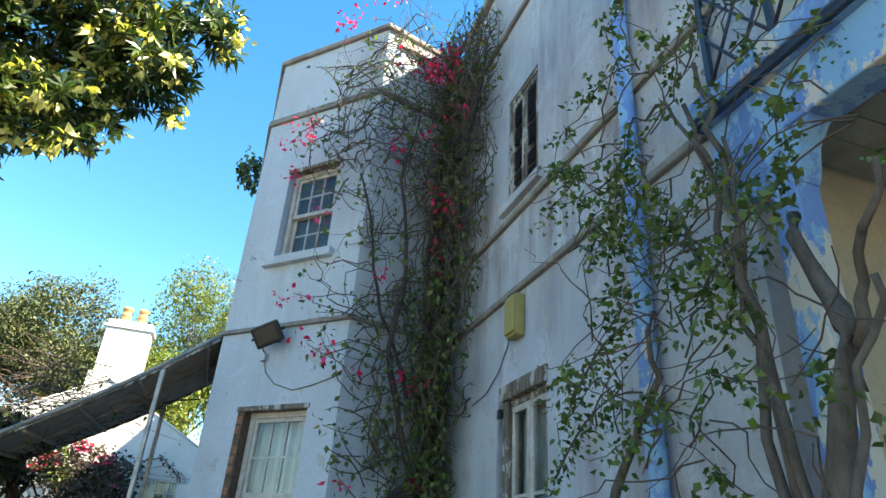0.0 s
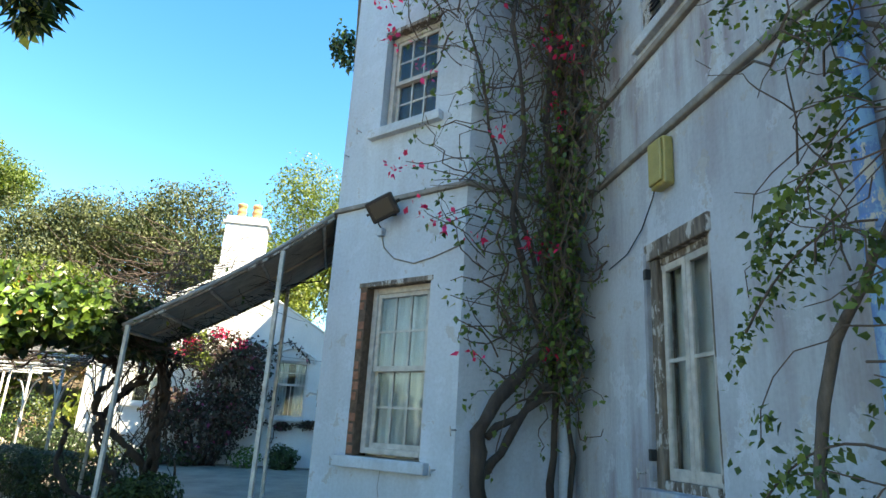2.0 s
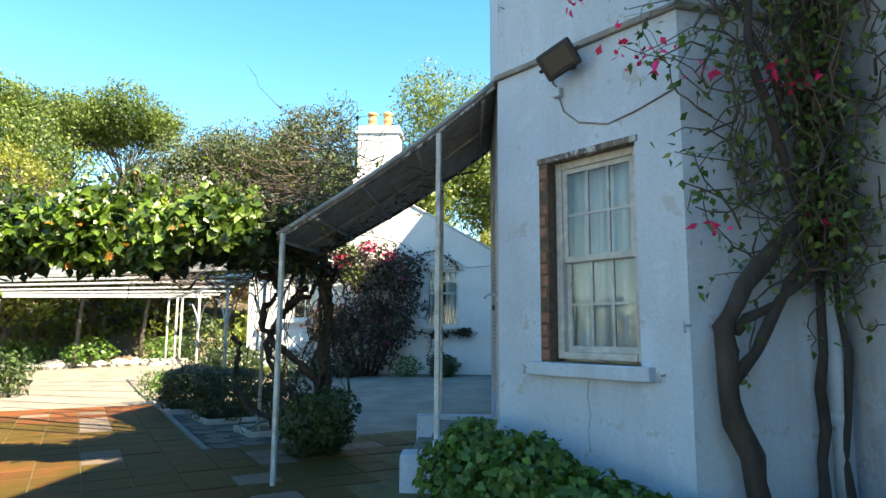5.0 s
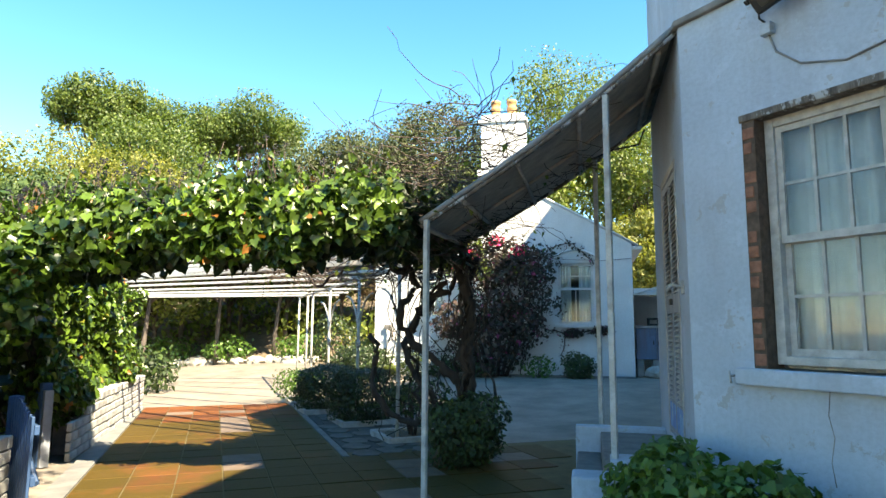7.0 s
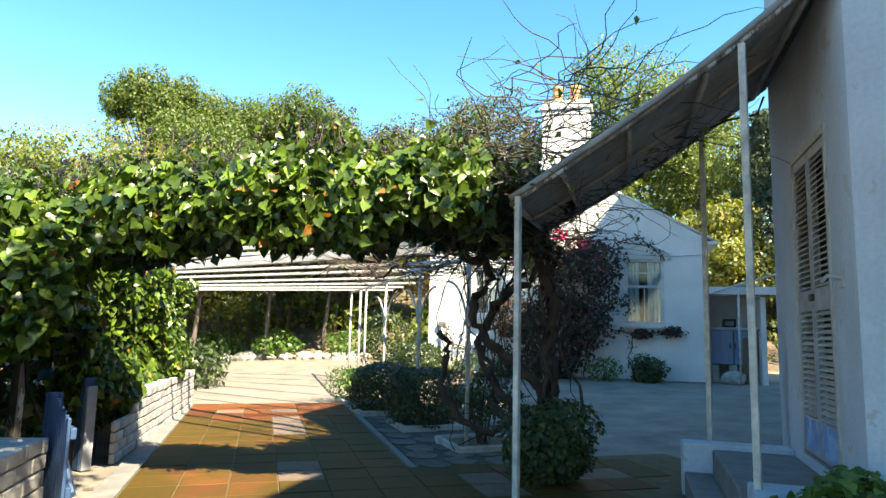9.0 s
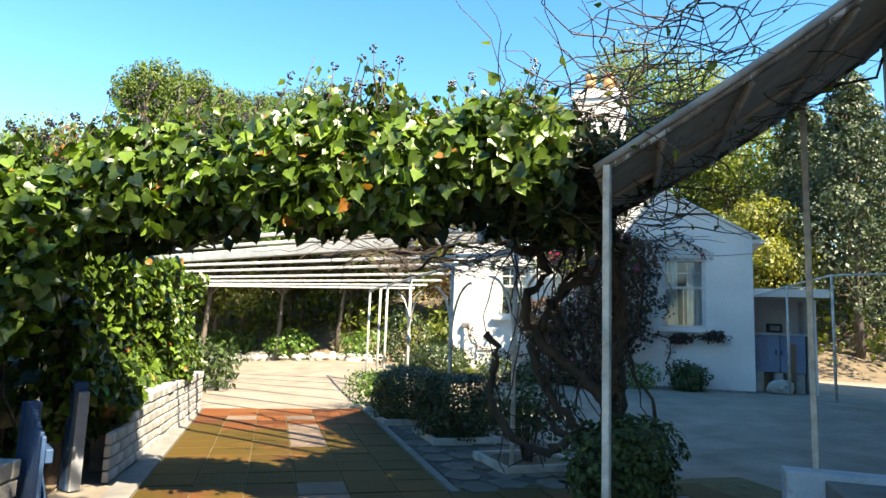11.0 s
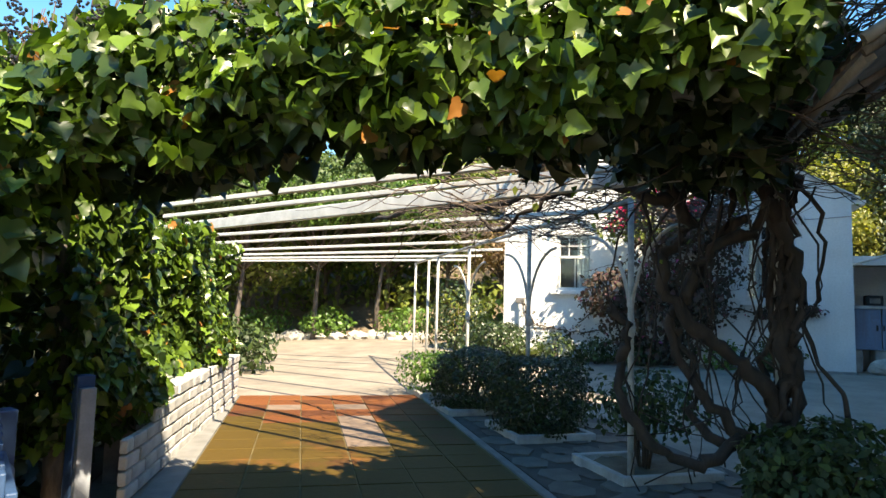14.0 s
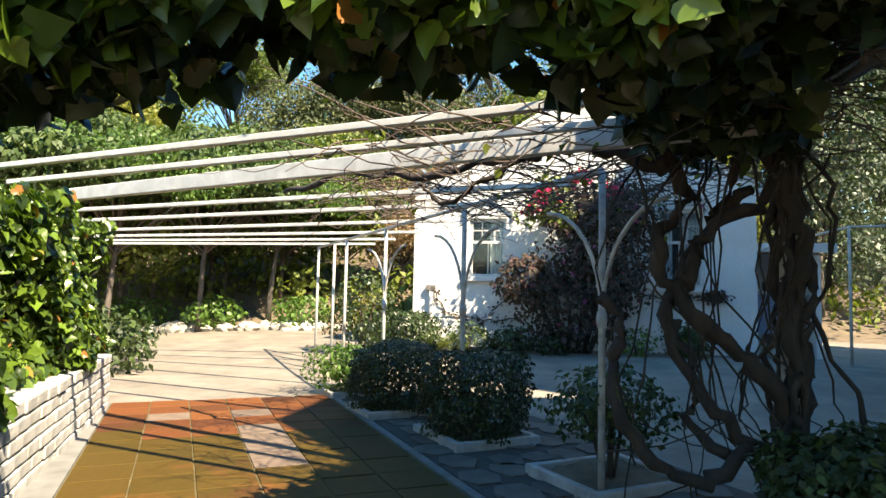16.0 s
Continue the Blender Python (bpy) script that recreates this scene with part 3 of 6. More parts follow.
# verandah at the corner of the front
def verandah():
    v = thing("verandah", HOUSE @ pose(0, 0, -0.16), "verandah with peeling blue beam, post and dark iron railing", "verandah", kind="structure")
    part("beam", boxes((2.42, 2.62, -9.0, 2.46, 3.92, 4.26), bevel=0.012), M_BLUE, v, "peeling blue painted timber beam")
    part("cornice", boxes((2.37, 2.62, -9.0, 2.50, 4.26, 4.32), (2.33, 2.62, -9.0, 2.54, 4.32, 4.46), bevel=0.015), M_BLUE, v)
    part("cornice", boxes((2.345, 2.60, -9.0, 2.52, 4.262, 4.318), bevel=0.01), M_NAVY, v, "dark blue band between the cornice mouldings")
    bm = bmesh.new()
    prof = [(2.44, 3.93), (2.44, 3.74), (2.38, 3.68), (2.30, 3.64), (2.22, 3.66), (2.17, 3.60), (2.10, 3.60), (1.95, 3.60), (1.92, 3.70), (1.90, 3.80), (1.84, 3.88), (1.80, 3.93)]
    f = bm.faces.new([bm.verts.new((2.44, y, z)) for y, z in prof])
    ext = bmesh.ops.extrude_face_region(bm, geom=[f])
    bmesh.ops.translate(bm, verts=[q for q in ext["geom"] if isinstance(q, bmesh.types.BMVert)], vec=(0.14, 0, 0))
    part("bracket", finish(bm), M_BLUE, v, "scalloped blue timber bracket, paint flaking")
    for y in (2.04, -0.9, -3.9, -6.9):
        part("post", boxes((2.42, 2.58, y - 0.085, y + 0.085, 0.0, 3.92), bevel=0.012), M_BLUE, v, "blue post with chipped yellowed paint")
    for k in range(60):
        y = -9 + k * 0.187
        part("soffit_board", boxes((2.62, 4.4, y, y + 0.178, 4.05, 4.075)), M_SOFFIT, v)
    part("slab", boxes((2.56, 4.4, -9.0, 2.30, 4.09, 4.30)), M_CONCRETE, v)
    part("railing_rail", boxes((2.42, 2.46, -9.0, 2.42, 4.52, 4.56), (2.42, 2.47, -9.0, 2.42, 5.36, 5.42)), M_NAVY, v, "dark blue iron rail")
    for k in range(15):
        y = 2.40 - k * 0.5
        part("baluster", boxes((2.425, 2.46, y - 0.02, y + 0.02, 4.46, 5.40)), M_NAVY, v)
        if k < 14:
            bm = bmesh.new()
            for a, b in (((y, 4.56), (y - 0.5, 5.36)), ((y, 5.36), (y - 0.5, 4.56)), ((y, 4.96), (y - 0.25, 5.36)), ((y - 0.25, 4.56), (y - 0.5, 4.96)), ((y - 0.5, 4.96), (y - 0.25, 5.36)), ((y - 0.25, 4.56), (y, 4.96))):
                tube(bm, [(2.44, a[0], a[1]), (2.44, b[0], b[1])], 0.012, 5)
            part("lattice", bm, M_NAVY, v)
    tagged(part("wall_verandah", boxes((4.4, 4.75, -9.0, 2.3, -0.2, FRONT_TOP), (2.84, 4.4, 2.3, 2.65, -0.2, FRONT_TOP)), M_CREAM, m=HOUSE), "cream rendered wall inside the verandah", "wall", kind="structure")


M_SOFFIT = plain("grimy_white_boards", (0.32, 0.30, 0.28), 0.8, var=0.35, scale=4)
M_CREAM = limewash("cream_render", (0.46, 0.42, 0.33), (0.33, 0.29, 0.23), 0.4, 0.62)
verandah()


# fittings on the walls
def drainpipe(name, m, top, z1, r, mat, label):
    p = thing(name, m, label, "drainpipe")
    part("pipe", tube(bmesh.new(), [(0, 0, z) for z in (0.02, 1.5, 3.0, 4.2, z1)], r, 14), mat, p)
    z = 0.9
    while z < z1:
        part("collar", tube(bmesh.new(), [(0, 0, z - 0.04), (0, 0, z - 0.03), (0, 0, z + 0.03), (0, 0, z + 0.04)], [r, r * 1.22, r * 1.22, r], 14), mat, p)
        part("clamp", boxes((-r * 1.3, r * 1.3, -0.012, 0.1, z - 0.09, z - 0.06), bevel=0.004), M_STRING, p)
        z += 1.75
    return p


drainpipe("drainpipe", Matrix(W1) @ pose(0.92, -0.085, 0), 8, 8.6, 0.062, M_BLUE, "peeling blue drainpipe against the front wall")
drainpipe("drainpipe", Matrix(W3) @ pose(0.20, -0.075, 0.0), 8, 8.6, 0.055, M_WALL, "whitewashed drainpipe in the corner behind the climber")


def alarm_box():
    b = thing("alarm_box", Matrix(W1), "faded yellow plastic box fixed high on the wall", "alarm box")
    part("housing", boxes((2.84, 3.07, -0.10, 0.0, 3.62, 4.05), bevel=0.02), M_YELLOW, b)
    part("lid", boxes((2.85, 3.06, -0.125, -0.098, 3.65, 4.03), bevel=0.012), M_YELLOW, b, "slightly domed yellow lid")
    part("cable", tube(bmesh.new(), [(3.07, -0.03, 3.75), (3.2, -0.02, 3.6), (3.4, -0.02, 3.4), (3.7, -0.02, 3.25), (4.1, -0.02, 3.2)], 0.006, 5), M_BLACK, b, "thin black cable")


alarm_box()


def floodlight():
    f = thing("floodlight", Matrix(W2) @ pose(1.02, -0.22, 3.98), "black floodlight on a bracket under the string course", "floodlight")
    tip = pose(0, 0, 0, 28, 24, -18)
    bm = bmesh.new()
    box(bm, -0.17, 0.17, -0.04, 0.05, -0.13, 0.13, bevel=0.02)
    for i in range(7):
        box(bm, -0.14 + i * 0.045, -0.125 + i * 0.045, 0.05, 0.085, -0.10, 0.10)
    part("housing", bm, M_BLACK, f, m=tip)
    part("lens", boxes((-0.125, 0.125, -0.048, -0.04, -0.088, 0.088), bevel=0.004), M_LENS, f, "smoky glass lens", m=tip)
    part("bracket", boxes((-0.20, -0.185, -0.01, 0.10, -0.015, 0.015), (0.185, 0.20, -0.01, 0.10, -0.015, 0.015), (-0.20, 0.20, 0.09, 0.105, -0.02, 0.02)), M_BLACK, f, m=tip)
    part("wall_arm", boxes((-0.03, 0.03, 0.05, 0.22, -0.03, 0.03), bevel=0.006), M_BLACK, f)
    part("junction_box", boxes((0.12, 0.21, 0.15, 0.22, -0.26, -0.17), bevel=0.01), M_WALL, f, "small white junction box")
    pts = [(0.16, 0.20, -0.26), (0.12, 0.21, -0.40), (-0.05, 0.21, -0.55), (-0.35, 0.21, -0.64), (-0.62, 0.21, -0.60), (-1.0, 0.21, -0.50)]
    part("cable", tube(bmesh.new(), pts, 0.008, 6), M_STRING, f, "sagging grey cable")
    part("cable", tube(bmesh.new(), [(0.16, 0.20, -0.18), (0.23, 0.20, -0.10), (0.21, 0.18, 0.05), (0.1, 0.1, 0.02)], 0.008, 6), M_BLACK, f)


def lens_build(nt, b):
    b.inputs["Base Color"].default_value = (0.035, 0.032, 0.028, 1)
    b.inputs["Roughness"].default_value = 0.35


M_LENS = material("smoky_lens", lens_build)
floodlight()
for w, s, z in ((W2, 0.22, 1.22), (W2, 1.60, 1.22), (W2, 1.72, 5.2), (W2, 1.9, 4.9), (W2, -0.0, 1.6), (W1, 3.5, 1.35)):
    hk = thing("shutter_hook", Matrix(w) @ pose(s, 0, z), "rusty iron shutter hook in the whitewashed wall", "hook", "shutter hooks")
    part("stem", tube(bmesh.new(), [(0, 0.02, 0), (0, -0.06, 0), (0.01, -0.075, 0.0)], 0.008, 6), M_FRAME_OLD, hk)
    part("catch", tube(bmesh.new(), [(0.01, -0.075, 0.035), (0.01, -0.07, -0.01), (0.0, -0.072, -0.055)], 0.007, 6), M_FRAME_OLD, hk)
holder = thing("wall_tap", Matrix(W0) @ pose(0.28, 0, 1.92), "small metal bracket lamp holder on the side wall", "bracket")
part("plate", boxes((-0.04, 0.04, -0.02, 0.0, -0.06, 0.06), bevel=0.005), M_FRAME, holder)
part("arm", tube(bmesh.new(), [(0, 0, 0), (0, -0.10, 0.02), (0, -0.14, -0.03)], 0.014, 8), M_FRAME, holder)
# cracks and the plinth line
for pts in ([(0.93, 1.16), (0.95, 1.0), (0.92, 0.86), (0.95, 0.70), (0.93, 0.55)], [(0.35, 4.1), (0.33, 3.9), (0.30, 3.75)]):
    ck = part("crack", tube(bmesh.new(), [(x, -0.001, z) for x, z in pts], 0.0035, 4), M_STRING, m=Matrix(W2))
    tagged(ck, "hairline crack in the whitewash", "crack", kind="structure")


# canopy over the side door
def canopy():
    c = thing("canopy", pose(0, 0, 0), "weathered sloping canopy of grey boards on thin white posts", "canopy")
    A, B = Vector((-2.80, 8.0, 4.14)), Vector((-5.07, 7.48, 2.53))
    D, C = Vector((-3.53, 10.35, 4.18)), Vector((-5.80, 9.66, 2.66))

    def at(u, v, lift=0.0):
        p = (A * (1 - u) + B * u) * (1 - v) + (D * (1 - u) + C * u) * v
        return p + Vector((0, 0, lift - 0.10 * math.sin(math.pi * u) * (1 - 0.4 * u)))
    nb = 14
    for j in range(nb):
        bm = bmesh.new()
        v0, v1 = j / nb + 0.002, (j + 1) / nb - 0.002
        g = [[bm.verts.new(at(i / 12, v, lf)) for i in range(13)] for v, lf in ((v0, 0), (v1, 0), (v1, 0.022), (v0, 0.022))]
        for a, b in zip(g, g[1:] + g[:1]):
            for i in range(12):
                bm.faces.new((a[i], a[i + 1], b[i + 1], b[i]))
        part("board", finish(bm), M_CANOPY, c)
    bm = bmesh.new()
    n = 36
    g = [[bm.verts.new(at(i / 12, j / n, 0.03 + 0.015 * (j % 2))) for i in range(13)] for j in range(n + 1)]
    for a, b in zip(g, g[1:]):
        for i in range(12):
            bm.faces.new((a[i], a[i + 1], b[i + 1], b[i]))
    part("sheet_roof", bm, M_CANOPY_TOP, c, "corrugated grey sheet roof")
    for v in (0.0, 0.5, 1.0):
        part("rafter", tube(bmesh.new(), [at(i / 12, v, -0.02) for i in range(13)], 0.022, 6), M_CANOPY if v == 0.5 else M_FRAME_OLD, c)
    part("edge_strip", tube(bmesh.new(), [at(i / 12, -0.005, 0.03) for i in range(13)], 0.028, 6), M_CANOPY_TOP, c, "worn metal edge strip")
    for u in (0.06, 0.36, 0.60, 0.82, 0.985):
        bm = bmesh.new()
        p, q = at(u, 0.02, -0.045), at(u, 0.98, -0.045)
        tube(bm, [p, q], 0.028, 4)
        part("rib", bm, M_CANOPY_RIB, c, "pale grey cross rib")
    for x, y, z0, z1, r in ((-4.965, 7.42, 0.0, 2.56, 0.023), (-3.385, 7.86, 0.46, 3.62, 0.025), (-4.10, 9.90, 0.46, 3.62, 0.024), (-5.76, 9.63, 0.0, 2.64, 0.022)):
        part("post", boxes((x - r, x + r, y - r, y + r, z0, z1), bevel=0.006), M_POST, c, "thin white post with chipped rusty paint")
    part("cable", tube(bmesh.new(), [(-3.5, 9.9, 3.9), (-3.55, 9.8, 3.7), (-3.8, 9.6, 3.62), (-4.1, 9.8, 3.6)], 0.012, 6), M_BLACK, c, "loose black cable")


M_CANOPY_RIB = plain("pale_rib", (0.36, 0.335, 0.315), 0.8, var=0.3)
canopy()


def doorstep():
    d = thing("doorstep", HOUSE, "whitewashed concrete doorstep with low side walls and a grey step", "doorstep")
    part("landing", boxes((-0.95, -0.25, 8.75, 10.35, -0.05, 0.44), bevel=0.015), M_STEPTOP, d, "worn grey cement landing")
    part("step", boxes((-1.20, -0.95, 8.72, 10.35, -0.05, 0.22), bevel=0.015), M_STEPTOP, d, "worn grey cement step")
    part("side_wall", boxes((-1.22, -0.25, 10.35, 10.55, -0.05, 0.49), bevel=0.015), M_WALL, d)
    part("side_wall", boxes((-1.22, -0.90, 8.40, 8.72, -0.05, 0.36), bevel=0.02), M_WALL, d)
    part("side_wall", boxes((-0.90, -0.40, 8.42, 8.75, -0.05, 0.50), bevel=0.02), M_WALL, d)


M_STEPTOP = plain("grey_cement", (0.20, 0.195, 0.185), 0.9, var=0.3, scale=5, bump=0.4)
doorstep()


# ---- climbers on the house ----
def wall_point(u, out, z):
    """A place in front of the bay's return and the walls beside it; u = 0 at the bay's edge."""
    c2, c1 = Vector(C2), Vector(C1)
    if u < 0:
        d = (Vector(C3) - c2).normalized()
        p, n = c2 + d * (-u), Vector((-0.7, -0.72))
        n = n.lerp(Vector((-0.1, -1.0)), max(0, 1 + u * 3)).normalized()
    elif u < 1.43:
        p, n = c2.lerp(c1, u / 1.43), Vector((0.28, -0.96))
        if u > 0.9:
            n = n.lerp(Vector((-0.7, -0.7)), (u - 0.9) / 0.53).normalized()
        else:
            n = n.lerp(Vector((-0.1, -1.0)), max(0, 1 - u * 3)).normalized()
    else:
        p, n = Vector((2.49, 7.35 - (u - 1.43))), Vector((-1.0, 0.0))
        n = n.lerp(Vector((-0.7, -0.7)), max(0, 1 - (u - 1.43) * 2)).normalized()
    p = p + n * out
    return Vector((p.x, p.y, z))


def bougainvillea():
    rng = np.random.default_rng(5)
    b = thing("bougainvillea", HOUSE, "tall tangled bougainvillea with dry twigs and magenta flowers", "climber")
    trunks = [([(0.36, 0.30, 0.0), (0.30, 0.26, 0.5), (0.20, 0.22, 1.1), (0.16, 0.22, 1.6), (0.45, 0.24, 2.05), (0.95, 0.26, 2.45), (1.15, 0.28, 3.0), (0.95, 0.3, 3.9), (0.8, 0.3, 5.0), (0.9, 0.3, 6.2), (1.0, 0.3, 7.6)], 0.085),
              ([(0.20, 0.24, 1.2), (0.38, 0.24, 1.42), (0.62, 0.24, 1.85), (1.0, 0.26, 2.1), (1.3, 0.25, 2.35), (1.5, 0.25, 3.2), (1.6, 0.22, 4.4), (1.9, 0.2, 5.6), (2.3, 0.15, 7.0), (2.7, 0.12, 8.2)], 0.045),
              ([(0.25, 0.22, 1.55), (0.6, 0.24, 1.78), (0.98, 0.25, 2.12), (1.1, 0.3, 2.9), (0.6, 0.3, 3.5), (0.25, 0.3, 4.2), (0.1, 0.3, 5.0), (-0.1, 0.3, 6.0)], 0.035),
              ([(0.95, 0.14, 0.0), (1.0, 0.16, 0.6), (1.12, 0.16, 1.4), (1.15, 0.2, 2.4), (1.3, 0.25, 3.5), (1.35, 0.25, 5.2), (1.2, 0.25, 7.0), (1.1, 0.25, 8.3)], 0.042),
              ([(1.42, 0.20, 0.0), (1.52, 0.18, 0.9), (1.48, 0.18, 1.7), (1.42, 0.2, 2.6), (1.5, 0.2, 4.0), (1.75, 0.2, 5.5), (2.0, 0.15, 6.6)], 0.030),
              ([(1.02, 0.2, 2.3), (0.6, 0.32, 3.0), (0.35, 0.35, 3.8), (0.5, 0.35, 4.8), (0.3, 0.35, 6.0), (0.5, 0.3, 7.2)], 0.040)]
    fat = []
    for pts, r in trunks:
        w = [wall_point(*p) for p in pts]
        fine = [w[0]]
        for p, q in zip(w, w[1:]):
            for k in (1, 2, 3):
                fine.append(p.lerp(q, k / 3) + Vector(rng.normal(size=3) * 0.022 * (1 if k < 3 else 0.5)))
        n = len(fine)
        part("trunk", tube(bmesh.new(), fine, [r * (1.08 - 0.75 * i / n) * (1 + 0.12 * math.sin(i * 1.7)) for i in range(n)], 9), M_BARK, b)
        fat += pts
    lo = lambda z: np.interp(z, [1.6, 2.4, 3.0, 4.3, 5.5, 6.6, 7.4, 8.3, 9.0], [0.35, 0.22, 0.15, -0.2, -0.25, -0.75, -0.75, -0.2, 0.3])
    hi = lambda z: np.interp(z, [1.6, 2.4, 3.2, 4.5, 5.5, 6.6, 7.6, 8.5, 9.0], [1.9, 2.25, 2.5, 2.65, 2.75, 2.9, 3.1, 2.8, 2.1])
    bm = bmesh.new()
    spots, far = [], []
    for k in range(950):
        z = rng.uniform(1.9, 8.5) if k < 820 else rng.uniform(6.2, 8.6)
        a, c = lo(z), hi(z)
        u = a + (c - a) * rng.beta(1.25, 1.25)
        out = rng.uniform(0.06, 0.42)
        ang = rng.normal(1.5, 0.8)
        run = [(u, out, z)]
        n = int(rng.integers(5, 13))
        for i in range(n):
            ang += rng.normal(0, 0.45) - (0.10 if i > n * 0.5 else 0)
            st = rng.uniform(0.07, 0.15)
            u, z = u + math.cos(ang) * st, z + math.sin(ang) * st
            out = min(0.6, max(0.03, out + rng.normal(0.01, 0.05)))
            if u < lo(z) - 0.28 or u > hi(z) + 0.35 or z > 9.1:
                break
            run.append((u, out, z))
        if len(run) < 3:
            continue
        w = [wall_point(*p) for p in run]
        r = rng.uniform(0.004, 0.011)
        tube(bm, w, [r * (1.2 - 0.8 * i / len(w)) for i in range(len(w))], 4, cap=False)
        spots += w[1:]
        far.append(w[-1])
    tagged(part("twig", bm, M_TWIG, b, "dense dry grey-brown twigs"), kind="stuff")
    sp = np.array([tuple(p) for p in spots])
    pick = sp[rng.integers(0, len(sp), 12500)]
    keep = rng.uniform(size=len(pick)) < np.interp(pick[:, 2], [1.5, 3, 5, 9], [0.95, 0.85, 0.36, 0.22])
    pick = pick[keep] + rng.normal(size=(keep.sum(), 3)) * 0.05
    leaves("leaf", rng, pick, 0.068, M_BOUG, parent=b, label="small olive-green leaves")
    fl = []
    for u, z, n, s in ((0.95, 8.15, 110, 0.2), (1.15, 8.35, 80, 0.16), (0.55, 7.9, 45, 0.14), (-1.0, 6.75, 22, 0.12), (-0.8, 6.9, 22, 0.10), (-0.4, 8.6, 24, 0.13), (-0.1, 9.05, 20, 0.12), (1.5, 6.2, 26, 0.14), (2.0, 5.9, 14, 0.1), (-0.95, 6.1, 10, 0.08),
                       (2.3, 5.6, 14, 0.08), (2.6, 6.9, 10, 0.08), (-0.35, 5.4, 7, 0.05), (0.15, 4.6, 7, 0.06), (0.5, 3.5, 9, 0.06), (0.62, 3.35, 6, 0.05), (0.1, 2.3, 8, 0.05), (-0.5, 4.35, 8, 0.05), (-0.3, 3.75, 9, 0.06), (-0.15, 3.55, 7, 0.05),
                       (0.05, 3.45, 6, 0.04), (1.75, 3.5, 8, 0.05), (1.9, 2.4, 8, 0.06), (1.6, 2.5, 6, 0.05), (0.9, 3.6, 6, 0.05), (1.9, 5.2, 8, 0.06), (1.2, 5.0, 8, 0.08), (0.2, 6.4, 9, 0.08), (0.6, 6.8, 10, 0.1), (-0.75, 4.3, 6, 0.04)):
        for _ in range(int(n * (2.6 if n > 40 else 1.6))):
            p = wall_point(u + rng.normal(0, s), 0.45 + rng.normal(0, 0.10), z + rng.normal(0, s * 0.8))
            fl.append(tuple(p))
    leaves("flower", rng, fl, 0.066, M_PINK, parent=b, label="magenta bracts in loose clusters")


M_BOUG = leafy("bougainvillea_leaf", (0.035, 0.065, 0.014), (0.12, 0.18, 0.035), 0.4, 0.3, (0.22, 0.20, 0.05))
bougainvillea()


def wisteria_on_wall():
    """The leafy climber between the blue pipe and the verandah post."""
    rng = np.random.default_rng(11)
    b = thing("creeper", HOUSE, "leafy woody creeper with twisted stems beside the blue verandah post", "climber")
    stems = [([(1.95, 2.0, 0.0), (1.98, 1.85, 0.9), (2.05, 1.75, 1.9), (2.1, 1.62, 2.4), (2.2, 1.75, 2.75), (2.3, 1.95, 3.2)], 0.06),
             ([(2.05, 2.2, 0.0), (2.1, 2.1, 1.2), (2.15, 2.02, 2.3), (2.15, 2.1, 2.9), (2.2, 2.2, 3.4), (2.25, 2.28, 3.9), (2.3, 2.35, 4.5)], 0.030),
             ([(2.0, 2.1, 0.0), (2.05, 2.0, 1.5), (2.15, 2.1, 2.5), (2.2, 2.25, 3.1), (2.28, 2.38, 3.7), (2.3, 2.5, 4.3)], 0.026),
             ([(2.1, 2.0, 0.2), (2.1, 1.9, 1.6), (2.1, 1.95, 2.2), (2.15, 2.15, 2.7), (2.2, 2.12, 3.2), (2.25, 2.2, 3.8)], 0.022),
             ([(2.05, 3.6, 0.0), (2.1, 3.4, 1.2), (2.15, 3.27, 2.05), (2.15, 3.0, 2.4), (2.15, 2.84, 2.6), (2.2, 2.9, 3.0)], 0.030),
             ([(2.1, 1.6, 2.4), (2.05, 1.5, 2.65), (1.95, 1.35, 2.75), (1.9, 1.2, 2.95)], 0.022),
             ([(1.9, 1.9, 0.0), (1.85, 1.75, 0.9), (1.9, 1.6, 1.7), (2.0, 1.5, 2.3), (2.0, 1.35, 2.6)], 0.024),
             ([(2.2, 2.3, 3.0), (2.3, 2.7, 3.4), (2.35, 3.2, 3.75), (2.38, 3.7, 3.95), (2.4, 4.1, 4.0)], 0.016),
             ([(2.25, 2.3, 3.7), (2.3, 2.55, 4.2), (2.32, 2.8, 4.5), (2.3, 3.1, 4.55)], 0.014)]
    for pts, r in stems:
        w = [Vector(p) for p in pts]
        fine = [w[0]]
        for p, q in zip(w, w[1:]):
            for k in (1, 2, 3):
                fine.append(p.lerp(q, k / 3) + Vector(rng.normal(size=3) * 0.02))
        n = len(fine)
        part("trunk", tube(bmesh.new(), fine, [r * (1.1 - 0.6 * i / n) * (1 + 0.1 * math.sin(i * 1.3)) for i in range(n)], 8), M_BARKGREY, b)
    bm = bmesh.new()
    spots, way = [], []
    for k in range(125):
        y, z = rng.uniform(1.2, 2.9), rng.uniform(0.5, 4.6)
        if k < 55:
            y, z = rng.uniform(2.2, 3.2), rng.uniform(2.0, 4.6)
        x = rng.uniform(1.75, 2.3)
        ang = rng.uniform(-0.4, 3.4)
        run = [Vector((x, y, z))]
        for i in range(int(rng.integers(4, 11))):
            ang += rng.normal(0, 0.35)
            y, z, x = y + math.cos(ang) * 0.12, z + math.sin(ang) * 0.10 - 0.006 * i, min(2.4, x + rng.normal(-0.01, 0.04))
            if y > 3.75 or z < 0.2:
                break
            run.append(Vector((x, y, z)))
        if len(run) < 3:
            continue
        tube(bm, run, [0.005 * (1.2 - 0.8 * i / len(run)) for i in range(len(run))], 4, cap=False)
